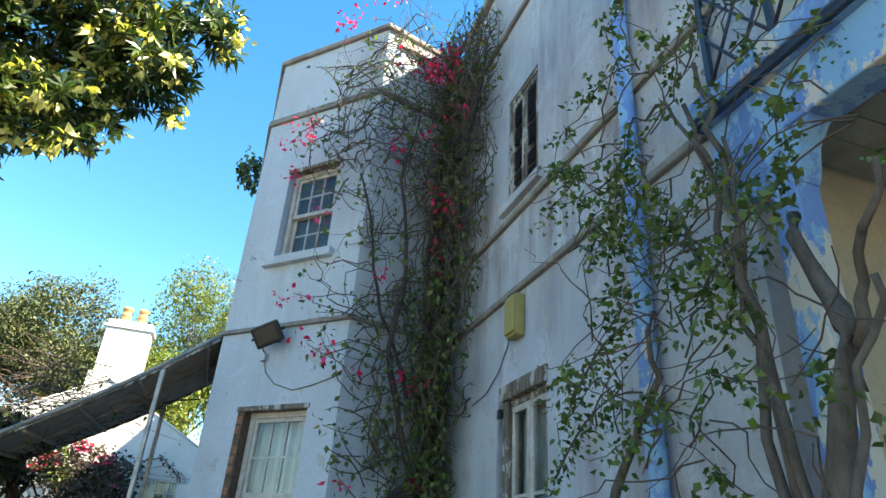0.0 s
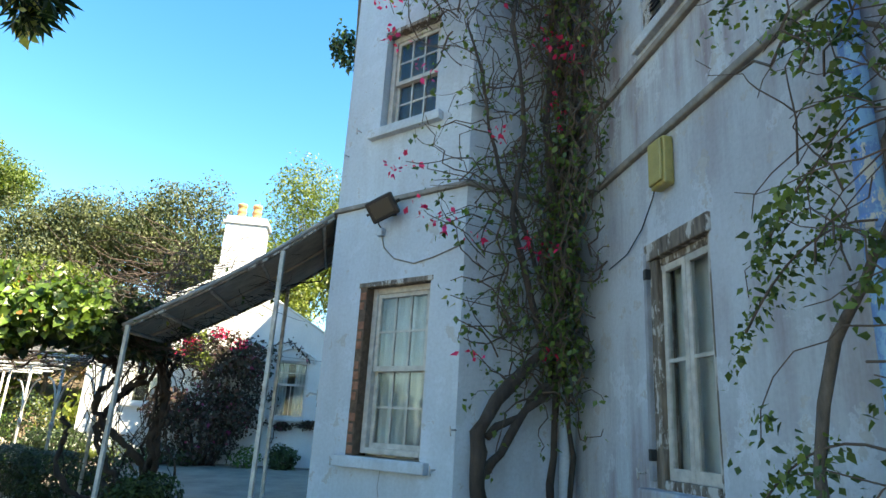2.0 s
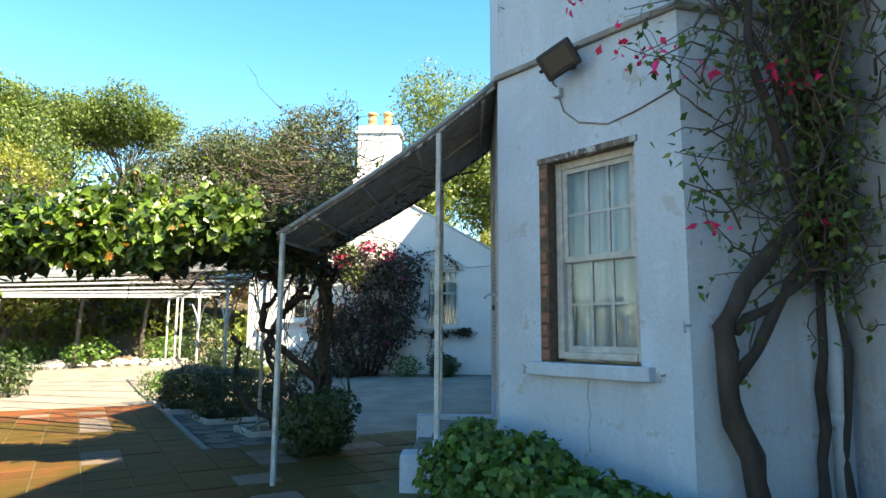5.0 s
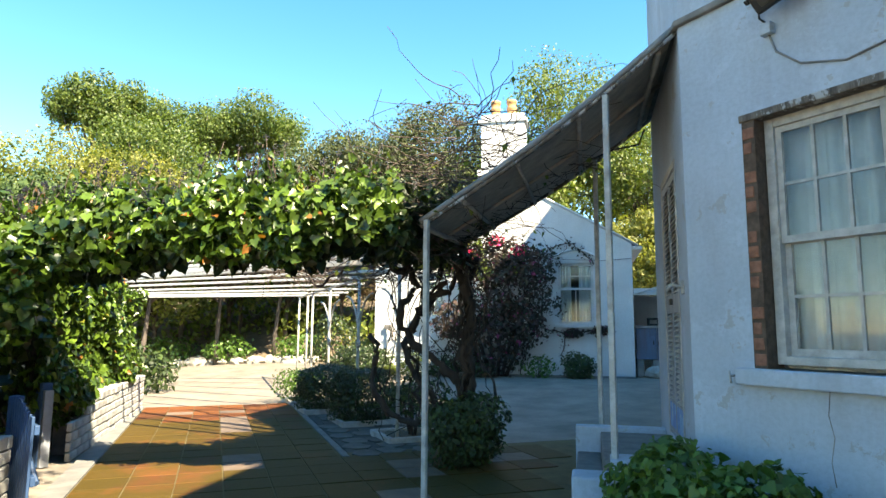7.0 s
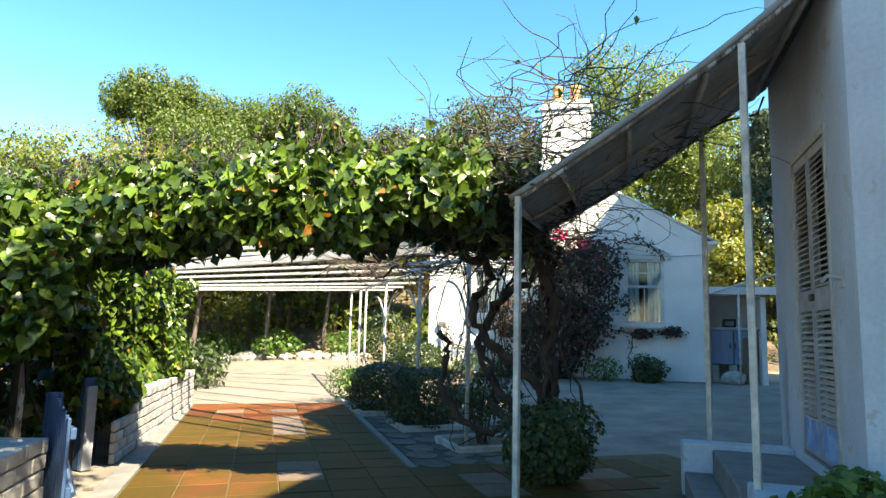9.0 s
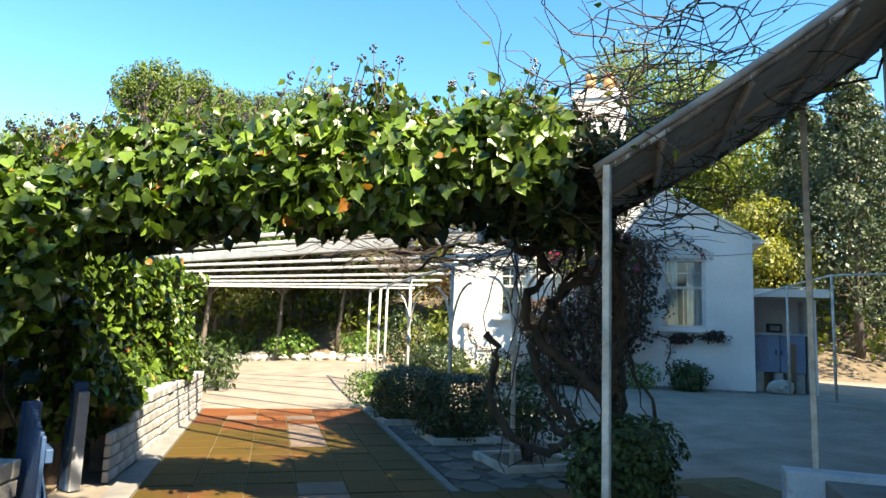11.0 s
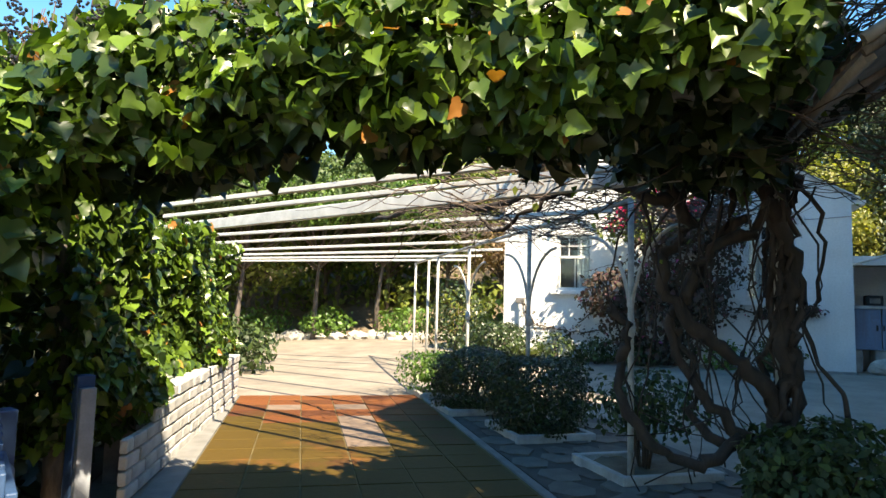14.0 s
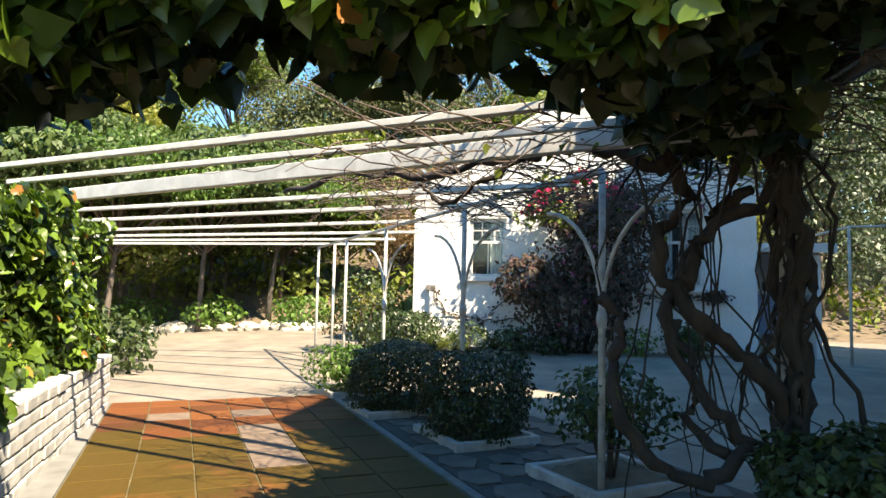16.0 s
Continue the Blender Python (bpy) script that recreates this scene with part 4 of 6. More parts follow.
        for p, q in zip(run[2:], run[3:]):
            if rng.uniform() < 0.19:
                for _ in range(4):
                    spots.append((p, ((q - p).normalized() + Vector(rng.normal(size=3)) * 0.8 + Vector((-0.2, 0, -0.25))).normalized()))
    for z, y0 in ((2.95, 3.0), (2.55, 3.2), (1.6, 3.3)):
        run = [Vector((2.15 - 0.02 * i, y0 - 0.25 + 0.09 * i, z + 0.03 * i - 0.010 * i * i)) for i in range(9)]
        tube(bm, run, 0.007, 4, cap=False)
        spots += [(p + Vector((0, 0, 0.03 * k)), Vector((0.1 * k, 0.8, -0.5 + 0.3 * k))) for p in run[2:] for k in (-1, 0, 1)]
    tagged(part("twig", bm, M_TWIG, b, "thin brown shoots"), kind="stuff")
    cs = []
    for p, d in spots:
        side = d.cross(Vector((0.8, 0.2, 0.5))).normalized()
        for i in range(9):
            sag = Vector((0, 0, -0.0016 * i * i))
            cs.append(tuple(p + d * 0.024 * i + sag + side * (0.022 if i % 2 else -0.022) + Vector(rng.normal(size=3) * 0.008)))
    leaves("leaf", rng, cs, 0.046, M_CREEPER, parent=b, label="paired green leaflets on long stalks")


M_BARKGREY = bark("grey_creeper_bark", (0.035, 0.028, 0.024), (0.15, 0.12, 0.10), 14)
M_CREEPER = leafy("creeper_leaf", (0.035, 0.06, 0.018), (0.13, 0.18, 0.04), 0.45, 0.35)
wisteria_on_wall()
M_AGAVE = plain("grey_green_blade", (0.12, 0.17, 0.09), 0.5, var=0.25, scale=5)


# ---- the yard ----
def pw(px, py, z=0.0):
    """From the path's axes to the world."""
    return PATHWAY @ Vector((px, py, z))


def shrub(name, m, rad, high, n, size, mat, label, seed, category="bush", low=0.0, group="", stems=5, shape=(LEAF, LEAF_F), inner=0.4, lump=0.3, boxy=0.0):
    rng = np.random.default_rng(seed)
    s = thing(name, m, label, category, group)
    for i in range(stems):
        a = rng.uniform(0, 6.28)
        r = rad * rng.uniform(0.2, 0.6)
        part("stem", tube(bmesh.new(), [(0.04 * math.cos(a), 0.04 * math.sin(a), -0.02), (r * 0.5 * math.cos(a), r * 0.5 * math.sin(a), high * 0.4), (r * math.cos(a), r * math.sin(a), high * 0.8)], [0.014, 0.010, 0.004], 5), M_TWIG, s)
    p, d = shell(rng, n, (0, 0, low + (high - low) * 0.5), (rad, rad, (high - low) * 0.52), lump, inner)
    p[:, :2] *= (1 + boxy * (1 / np.maximum(np.abs(d).max(1), 0.3) - 1))[:, None]
    p[:, 2] += boxy * (1 / np.abs(d).max(1) - 1) * d[:, 2] * (high - low) * 0.5
    k = p[:, 2] > 0.02
    leaves("crown", rng, p[k], size, mat, shape, d[k] + np.array([0, 0, 0.4]), 0.7, s)
    return s


def planter(m, a, b, seed):
    p = thing("planter", m, "low white concrete planter kerb filled with soil", "planter", "planters along the path")
    t, h = 0.07, 0.09
    part("kerb", boxes((-a / 2, a / 2, -b / 2, -b / 2 + t, -0.03, h), (-a / 2, a / 2, b / 2 - t, b / 2, -0.03, h), (-a / 2, -a / 2 + t, -b / 2 + t, b / 2 - t, -0.03, h), (a / 2 - t, a / 2, -b / 2 + t, b / 2 - t, -0.03, h), bevel=0.012), M_CONCRETE, p, "chipped white concrete kerb")
    rng = np.random.default_rng(seed)
    bm = bmesh.new()
    n = 12
    g = [[bm.verts.new((-a / 2 + t + (a - 2 * t) * i / n, -b / 2 + t + (b - 2 * t) * j / n, 0.045 + 0.012 * rng.normal())) for i in range(n + 1)] for j in range(n + 1)]
    for j in range(n):
        for i in range(n):
            bm.faces.new((g[j][i], g[j][i + 1], g[j + 1][i + 1], g[j + 1][i])).smooth = True
    part("soil", bm, M_EARTH, p, "dark earth with dry leaves")


PLANTERS = [(-7.0, 10.36, 1.0, 0.9), (-8.56, 11.2, 0.95, 1.0), (-10.05, 11.95, 0.9, 0.85), (-11.35, 12.85, 0.8, 0.85)]
for i, (x, y, a, b) in enumerate(PLANTERS):
    planter(pose(x, y, ground_z(x, y), 0, 0, 54), a, b, 40 + i)
shrub("shrub", pose(-5.45, 9.12, 0.0), 0.42, 0.80, 3800, 0.062, M_HEDGE, "dark glossy rounded shrub at the foot of the vine", 61, boxy=0.2)
shrub("shrub", pose(-7.0, 10.36, 0.05), 0.52, 0.86, 1500, 0.06, M_HEDGE, "thin open shrub with bare stems in a white planter", 62, low=0.26, stems=14, inner=0.75)
shrub("shrub", pose(-8.52, 11.2, 0.05), 0.47, 0.84, 11000, 0.042, M_BOX, "dense clipped dark green box bush in a planter", 63, boxy=0.75, lump=0.10, inner=0.22)
shrub("shrub", pose(-10.0, 11.95, 0.06), 0.50, 0.78, 10000, 0.042, M_BOX, "dense clipped dark green bush in a planter", 64, boxy=0.65, lump=0.12, inner=0.22)
shrub("shrub", pose(-11.35, 12.8, 0.08), 0.55, 0.66, 2000, 0.06, M_BUSH, "loose light green shrub at the end of the planters", 65, inner=0.6)
shrub("shrub", pose(-11.9, 15.4, 0.2), 0.55, 0.95, 3400, 0.06, M_BOX, "dark shrub by the pergola posts", 67, boxy=0.3)

# beds at the foot of the house
rng0 = np.random.default_rng(77)
for k, (x, y, r, h) in enumerate(((-0.52, 7.86, 0.42, 0.74), (-0.15, 7.30, 0.50, 0.72), (0.25, 6.85, 0.42, 0.52), (0.62, 6.5, 0.40, 0.48), (1.05, 6.3, 0.36, 0.40), (1.5, 6.4, 0.36, 0.34), (2.0, 6.1, 0.38, 0.42), (2.1, 5.2, 0.36, 0.5), (2.05, 4.4, 0.4, 0.6))):
    p = HOUSE @ Vector((x, y, 0.0))
    shrub("geranium_bush", Matrix.Translation((p.x, p.y, 0.0)), r, h, int(1700 * r / 0.5), 0.062, M_BUSH, "bright green leafy bush at the foot of the white wall", 80 + k, group="plants along the house wall", shape=(IVY, IVY_F), stems=4)
ag = thing("agave", HOUSE @ pose(2.05, 4.75, 0.25), "spiky plant with long grey-green leaves below the window", "plant")
for i in range(11):
    a, t = i * 2.4, 0.35 + 0.06 * (i % 5)
    d = Vector((math.cos(a) * t, math.sin(a) * t, 0.95)).normalized()
    L = 0.75 + 0.05 * (i % 4)
    sd = d.cross(Vector((0, 0, 1))).normalized()
    pts = [Vector((0, 0, 0)) + d * L * q + Vector((0, 0, -0.12 * q * q)) for q in (0, 0.35, 0.7, 1.0)]
    bm = bmesh.new()
    rows = [(bm.verts.new(p + sd * w), bm.verts.new(p - d.cross(sd) * 0.012), bm.verts.new(p - sd * w)) for p, w in zip(pts, (0.035, 0.045, 0.03, 0.003))]
    for r, s in zip(rows, rows[1:]):
        bm.faces.new((r[0], r[1], s[1], s[0]))
        bm.faces.new((r[1], r[2], s[2], s[1]))
    part("leaf", bm, M_AGAVE, ag)


# walls and gate on the garden side
M_BLOCK = plain("whitewashed_block", (0.50, 0.49, 0.465), 0.9, var=0.3, scale=5, bump=0.6, random_value=0.22)


def block_wall(name, py0, py1, high, label, courses, ragged=True):
    w = thing(name, GARDEN, label, "garden wall", kind="structure")
    part("core", boxes((-1.03, -0.745, py0 + (0.55 if ragged else 0.02), py1 - 0.02, -0.1, high - 0.02)), M_STRING, w, "grey mortar core")
    ch = high / courses
    sizes = {}
    rng = np.random.default_rng(int(py0 * 10))
    for c in range(courses):
        y = py0 - (0.15 if c % 2 else 0.0)
        while y < py1:
            a, b = max(y, py0), min(y + 0.29, py1)
            y += 0.30
            if b - a < 0.06 or (ragged and c >= courses - 2 and a < py0 + 0.5 * (c - courses + 3)):
                continue
            key = (round(b - a, 2), c == courses - 1)
            if key not in sizes:
                me = bpy.data.meshes.new("block")
                bm = boxes((0, 0.06 if not key[1] else 0.36, 0, key[0], 0, ch - 0.014), bevel=0.012)
                bm.to_mesh(me)
                bm.free()
                me.materials.append(M_BLOCK)
                sizes[key] = me
            o = new("block", sizes[key])
            o.parent = w
            o.matrix_basis = pose((-0.745 if not key[1] else -1.04) + 0.006 * rng.normal(), a, c * ch, 0.6 * rng.normal(), 0.6 * rng.normal(), 0.5 * rng.normal())


block_wall("wall_garden", 11.62, 16.45, 0.68, "low wall of rough whitewashed blocks along the path", 6)
block_wall("wall_garden_near", 3.0, 9.7, 0.62, "low wall of rough whitewashed blocks beside the gate", 5, False)


def gate():
    latch = thing("gate_post", Matrix.Translation(pw(-1.10, 11.45)), "weathered dark blue gate post with a flaking white edge", "post")
    part("shaft", boxes((-0.06, 0.06, -0.06, 0.06, 0, 0.92), bevel=0.01), M_GATE, latch)
    part("post_edge", boxes((0.062, 0.11, -0.05, 0.05, 0, 0.84), bevel=0.006), M_SHUTTER, latch, "flaking pale edge strip")
    g = thing("garden_gate", Matrix.Translation(pw(-1.05, 10.15)), "open faded blue picket garden gate, sagging into the path", "gate")
    part("post", boxes((-0.05, 0.05, -0.05, 0.05, 0, 0.90), bevel=0.01), M_GATE, g)
    leaf_m = pose(0, 0, 0, 0, 0, -15.4)
    bm = tube(bmesh.new(), [(0.09, 0.028, 0.64), (0.86, 0.028, 0.24)], 0.03, 4)
    part("brace", bm, M_GATE, g, m=leaf_m)
    for z in (0.22, 0.64):
        part("rail", boxes((0.08, 0.88, -0.02, 0.02, z, z + 0.08), bevel=0.006), M_GATE, g, m=leaf_m)
    me = bpy.data.meshes.new("picket")
    b2 = boxes((-0.036, 0.036, -0.012, 0.012, 0.08, 0.98), bevel=0.006)
    b2.to_mesh(me)
    b2.free()
    me.materials.append(M_GATE)
    for i in range(9):
        o = new("picket", me)
        o.parent = g
        o.matrix_basis = leaf_m @ pose(0.12 + i * 0.09, -0.033, 0.02 * math.sin(i * 0.6) - 0.07 - 0.012 * i)


M_GATE = plain("faded_blue_gate_paint", (0.030, 0.075, 0.17), 0.55, var=0.35, scale=6)
gate()
tagged(part("garden_bed", boxes((-7.0, -1.22, 3.0, 19.0, -0.03, 0.008)), M_EARTH, m=PATHWAY), "dark earth of the shrubby garden behind the wall", "soil", kind="structure")
for k, (px_, py_, r_, h_) in enumerate(((-2.35, 10.6, 0.7, 1.5), (-2.2, 9.4, 0.7, 1.3), (-2.3, 8.1, 0.7, 1.2), (-2.9, 11.6, 0.8, 1.7))):
    shrub("garden_shrub", Matrix.Translation(pw(px_, py_)), r_, h_, 1500, 0.10, M_HEDGE, "dark leafy shrub in the garden behind the low wall", 360 + k, group="garden shrubs")


# ivy on the arch and along the garden wall
def box_points(rng, n, x0, x1, y0, y1, z0, z1, f=None):
    p = rng.uniform(size=(n, 3)) * np.array([x1 - x0, y1 - y0, z1 - z0]) + np.array([x0, y0, z0])
    return p if f is None else p[f(p)]


def ivy_arch():
    """x runs from the house side to the garden, y backwards from its front."""
    rng = np.random.default_rng(21)
    m = pose(-4.85, 7.35, 0, 0, 0, 206)
    v = thing("ivy_arch", m, "thick mass of ivy with berries on an arch over the path", "ivy")
    span = 5.0

    def low(x):
        return 2.27 - 0.05 * x + 0.07 * np.sin(x * 3.1) + 0.05 * np.sin(x * 7.7 + 1) + 0.13 * np.exp(-(x / 1.4) ** 2)

    def high(x):
        return np.interp(x, [0, 0.4, 1.2, 2.2, 3.0, 4.0, 5.0], [2.70, 2.98, 3.02, 2.97, 2.90, 2.76, 2.62]) + 0.07 * np.sin(x * 4.3) + 0.05 * np.sin(x * 9.1)
    x = rng.uniform(0.35, span, 7600)
    k = rng.uniform(size=len(x))
    lo, hi = low(x), high(x)
    # front face bulges, top rolls back
    ang = rng.uniform(-0.25, 1.15, len(x)) * math.pi / 2
    depth = 0.42 * (1 - np.clip(np.sin(ang), -1, 1)) + 0.10 * np.sin(x * 5 + 3 * k)
    z = lo + (hi - lo) * np.clip(np.where(ang < 0, k * 0.3, np.sin(ang) ** 1.0 * 0.35 + k * 0.65), 0, 1)
    zt = (z - lo) / (hi - lo)
    y = 0.42 - 0.42 * np.sqrt(np.clip(1 - (2 * zt - 0.9) ** 2 * 0.8, 0, 1)) + 0.07 * np.sin(x * 5) + rng.normal(0, 0.07, len(x)) + 0.05 * np.sin(x * 13 + z * 9) * np.sin(z * 17 - x * 4)
    front = np.stack([x, -y - 0.0, z], 1)
    out = np.stack([rng.normal(0, 0.3, len(x)), np.full(len(x), 1.0), np.full(len(x), 0.35) + (zt - 0.4)], 1)
    leaves("ivy_front", rng, front, 0.078, M_IVY, (IVY, IVY_F), out, 0.72, v, "glossy green lobed ivy leaves facing the light")
    # inner leaves use the darker ivy copy, shade put into their colour
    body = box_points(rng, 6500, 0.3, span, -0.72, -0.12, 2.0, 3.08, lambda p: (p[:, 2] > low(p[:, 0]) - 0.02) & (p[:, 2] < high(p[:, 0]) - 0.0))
    leaves("ivy_body", rng, body, 0.10, M_IVYSHADE, (IVY, IVY_F), None, 1.0, v, "inner ivy leaves coloured dark as if in shade")
    tx = rng.uniform(0.4, span, 700)
    top = np.stack([tx, rng.uniform(-0.7, -0.1, 700), high(tx) + np.abs(rng.normal(0, 0.09, 700)) - 0.03], 1)
    leaves("ivy_top", rng, top, 0.066, M_IVY, (IVY, IVY_F), None, 1.0, v)
    bm = bmesh.new()
    heads = []
    for i in range(120):
        x0 = rng.uniform(0.4, span)
        p = Vector((x0, rng.uniform(-0.5, -0.05), high(x0) - 0.1))
        q = p + Vector((rng.normal(0, 0.08), rng.normal(0, 0.05), rng.uniform(0.12, 0.42)))
        tube(bm, [p, p.lerp(q, 0.5) + Vector((0.02, 0, 0)), q], [0.005, 0.004, 0.003], 4)
        heads.append(q)
    tagged(part("shoot", bm, M_TWIG, v, "thin upright flowering shoots"), kind="stuff")
    tops = np.array([tuple(h) for h in heads])
    leaves("young_leaf", rng, np.repeat(tops, 3, 0) + rng.normal(size=(len(tops) * 3, 3)) * 0.035 - np.array([0, 0, 0.08]), 0.055, M_IVY, (LEAF, LEAF_F), None, 1.0, v)
    # berries in round heads
    cs = np.concatenate([tops[:85], np.stack([rng.uniform(0, span, 70), rng.uniform(-0.12, 0.05, 70), rng.uniform(2.55, 2.95, 70)], 1)])
    bm = bmesh.new()
    for c in cs:
        for _ in range(12):
            d = Vector(rng.normal(size=3)).normalized() * 0.026
            mm = Matrix.Translation(Vector(c) + d)
            bmesh.ops.create_icosphere(bm, subdivisions=1, radius=0.0085, matrix=mm)
    tagged(part("berry", bm, M_BERRY, v, "clusters of black ivy berries"), kind="stuff")
    part("crossbeam", boxes((0.6, span, -0.5, -0.42, 2.42, 2.50), bevel=0.01), M_POST, v, "white timber crossbeam inside the ivy")
    for px, py_ in ((4.6, -0.45),):
        part("post", boxes((px - 0.04, px + 0.04, py_ - 0.04, py_ + 0.04, -0.0, 2.3)), M_FRAME_OLD, v)
    bm = bmesh.new()
    for i in range(3):
        x0, y0 = 4.6 + rng.uniform(-0.4, 0.6), rng.uniform(-0.9, 0.1)
        tube(bm, [(x0 + rng.normal(0, 0.08) * s, y0 + rng.normal(0, 0.06) * s, 0.0 + 0.45 * s) for s in range(6)], 0.016, 5)
    part("stem", bm, M_BARK, v)
    # curtain of ivy over the gate
    n = 3800
    cx, cz = rng.uniform(3.75, 5.4, n), rng.uniform(1.2, 2.5, n)
    edge = 3.95 + 0.28 * np.sin(cz * 2.2) + 0.10 * np.sin(cz * 6) + 1.0 * (cz < 1.15)
    ok = cx > edge - 0.5 * np.clip((cz - 1.6), 0, 1)
    col = np.stack([cx, rng.uniform(-0.5, 0.35, n) * np.clip((cx - edge + 0.3), 0.2, 1), cz], 1)[ok]
    leaves("ivy_curtain", rng, col, 0.10, M_IVY, (IVY, IVY_F), np.tile([-0.5, 0.8, 0.3], (len(col), 1)), 0.7, v)
    return v


# the ivy colour again, with the shade inside the mass painted in
M_IVYSHADE = leafy("ivy_leaf_painted_shade", (0.010, 0.022, 0.006), (0.036, 0.062, 0.013), 0.45, 0.10)
M_BERRY = plain("black_berry", (0.02, 0.018, 0.022), 0.4)
ivy_arch()


def ivy_hedge():
    rng = np.random.default_rng(31)
    h = thing("ivy_hedge", GARDEN, "tall hedge of ivy hanging over the low garden wall", "hedge")
    n = 15000
    y = rng.uniform(11.35, 16.6, n)
    z = rng.uniform(0.35, 2.35, n)
    lo = np.where(y > 12.6, 0.60, 0.30) + 0.10 * np.sin(y * 4)
    hi = 2.22 + 0.12 * np.sin(y * 2.3) + 0.06 * np.sin(y * 7)
    face = -0.95 + 0.13 * np.sin(y * 2.6 + z) + 0.08 * np.sin(z * 5 + y * 4) + 0.16 * np.exp(-((z - 0.75) / 0.22) ** 2)
    x = face - rng.uniform(0, 1, n) ** 2 * 0.6
    ok = (z > lo) & (z < hi)
    p = np.stack([x, y, z], 1)[ok]
    leaves("ivy_face", rng, p, 0.082, M_IVY, (IVY, IVY_F), np.tile([1.0, -0.2, 0.35], (len(p), 1)), 0.6, h)
    # leaves at the back carry the same painted shade
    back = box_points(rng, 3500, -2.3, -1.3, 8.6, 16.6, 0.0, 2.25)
    leaves("ivy_back", rng, back, 0.14, M_IVYSHADE, (IVY, IVY_F), None, 1.0, h)
    end = box_points(rng, 1300, -2.3, -0.95, 16.2, 16.75, 0.6, 2.3)
    leaves("ivy_end", rng, end, 0.10, M_IVY, (IVY, IVY_F), None, 1.0, h)
    for yy in (11.6, 13.0, 14.3, 15.5, 16.55):
        part("trunk", tube(bmesh.new(), [(-1.15 if yy < 16 else -0.92, yy, 0.0), (-1.2, yy + 0.05, 0.7), (-1.15, yy - 0.04, 1.5), (-1.3, yy, 2.1)], [0.075, 0.06, 0.05, 0.03], 8), M_BARKGREY, h)


ivy_hedge()


# vine with the twisted trunks
def old_vine():
    rng = np.random.default_rng(41)
    v = thing("old_vine", pose(-5.74, 9.55, 0.05), "old twisted vine with dark woody trunks climbing to the pergola", "vine")

    def limb(pts, r, r1=None, name="trunk", wob=0.05):
        w = [Vector(p) for p in pts]
        fine = [w[0]]
        for i, (p, q) in enumerate(zip(w, w[1:])):
            a = w[i - 1] if i else p
            b = w[i + 2] if i + 2 < len(w) else q
            for k in range(1, 6):
                t = k / 5
                c = 0.5 * ((2 * p) + (q - a) * t + (2 * a - 5 * p + 4 * q - b) * t * t + (3 * p - a - 3 * q + b) * t ** 3)
                fine.append(c + Vector(rng.normal(size=3)) * wob * 0.4)
        n = len(fine)
        e = r1 if r1 else r * 0.45
        part(name, tube(bmesh.new(), fine, [0.66 * (r + (e - r) * i / n) * (1 + 0.16 * math.sin(i * 0.9) + 0.10 * math.sin(i * 2.3)) for i in range(n)], 10), M_BARK, v)
        return fine
    R = lambda a, b, z: (a * 0.80 - b * 0.55, a * 0.52 + b * 0.83, z)   # a: across the view, b: away
    limb([R(0.02, 0, -0.1), R(0.05, 0.02, 0.35), R(-0.02, 0.05, 0.7), R(0.10, 0.0, 1.0), R(0.02, 0.05, 1.35), R(0.12, 0, 1.75), R(0.0, 0, 2.1), R(-0.1, 0.1, 2.45)], 0.115, 0.07)
    limb([R(0.12, 0.1, -0.1), R(0.0, 0.12, 0.4), R(0.14, 0.05, 0.8), R(0.0, 0.0, 1.2), R(0.16, 0.05, 1.55), R(0.05, 0.1, 1.9), R(0.2, 0.1, 2.4)], 0.085, 0.05)
    limb([R(-0.05, -0.05, -0.1), R(-0.10, 0.0, 0.3), R(0.04, 0, 0.62), R(-0.12, 0.02, 0.92), R(-0.42, 0, 1.15), R(-0.72, 0.0, 1.42), R(-0.82, 0.05, 1.75), R(-0.62, 0.1, 2.05), R(-0.75, 0.1, 2.35)], 0.095, 0.06)
    limb([R(0.05, 0, 0.45), R(-0.25, -0.05, 0.55), R(-0.65, -0.1, 0.35), R(-1.0, -0.1, 0.55), R(-1.18, -0.05, 0.95), R(-1.1, -0.05, 1.25), R(-1.22, 0, 1.4)], 0.07, 0.045)
    limb([R(-0.35, 0.0, 0.45), R(-0.60, 0.1, 0.65), R(-0.55, 0.1, 0.95), R(-0.72, 0.1, 1.25), R(-0.62, 0.1, 1.6), R(-0.45, 0.1, 1.9), R(-0.25, 0.1, 2.3)], 0.055, 0.035)
    limb([R(-0.7, 0, 1.4), R(-0.55, 0, 1.8), R(-0.2, 0, 2.0), R(0.0, 0, 2.35)], 0.065, 0.05)
    limb([R(-0.75, 0.1, 2.2), R(-1.1, 0.3, 2.38), R(-1.6, 0.8, 2.42), R(-2.2, 1.4, 2.38), R(-2.9, 2.0, 2.45), R(-3.6, 2.7, 2.42)], 0.075, 0.03)
    limb([R(-1.5, 0.7, 2.4), R(-1.9, 0.9, 2.2), R(-2.1, 1.2, 2.12), R(-2.3, 1.3, 2.3)], 0.035, 0.02)
    for k in range(7):
        ph, a0 = k * 0.9, rng.normal(0.04, 0.05)
        limb([R(a0 + (0.13 - 0.02 * q) * math.cos(ph + 1.15 * q), 0.05 + 0.10 * math.sin(ph + 1.15 * q), -0.1 + 0.36 * q) for q in range(8)], 0.055 - 0.004 * k, 0.03)
    limb([R(-0.2, 0.05, 2.1), R(-0.5, 0.2, 1.75), R(-0.75, 0.1, 1.2), R(-0.5, 0.0, 0.75), R(-0.1, 0.0, 0.5)], 0.05, 0.06)
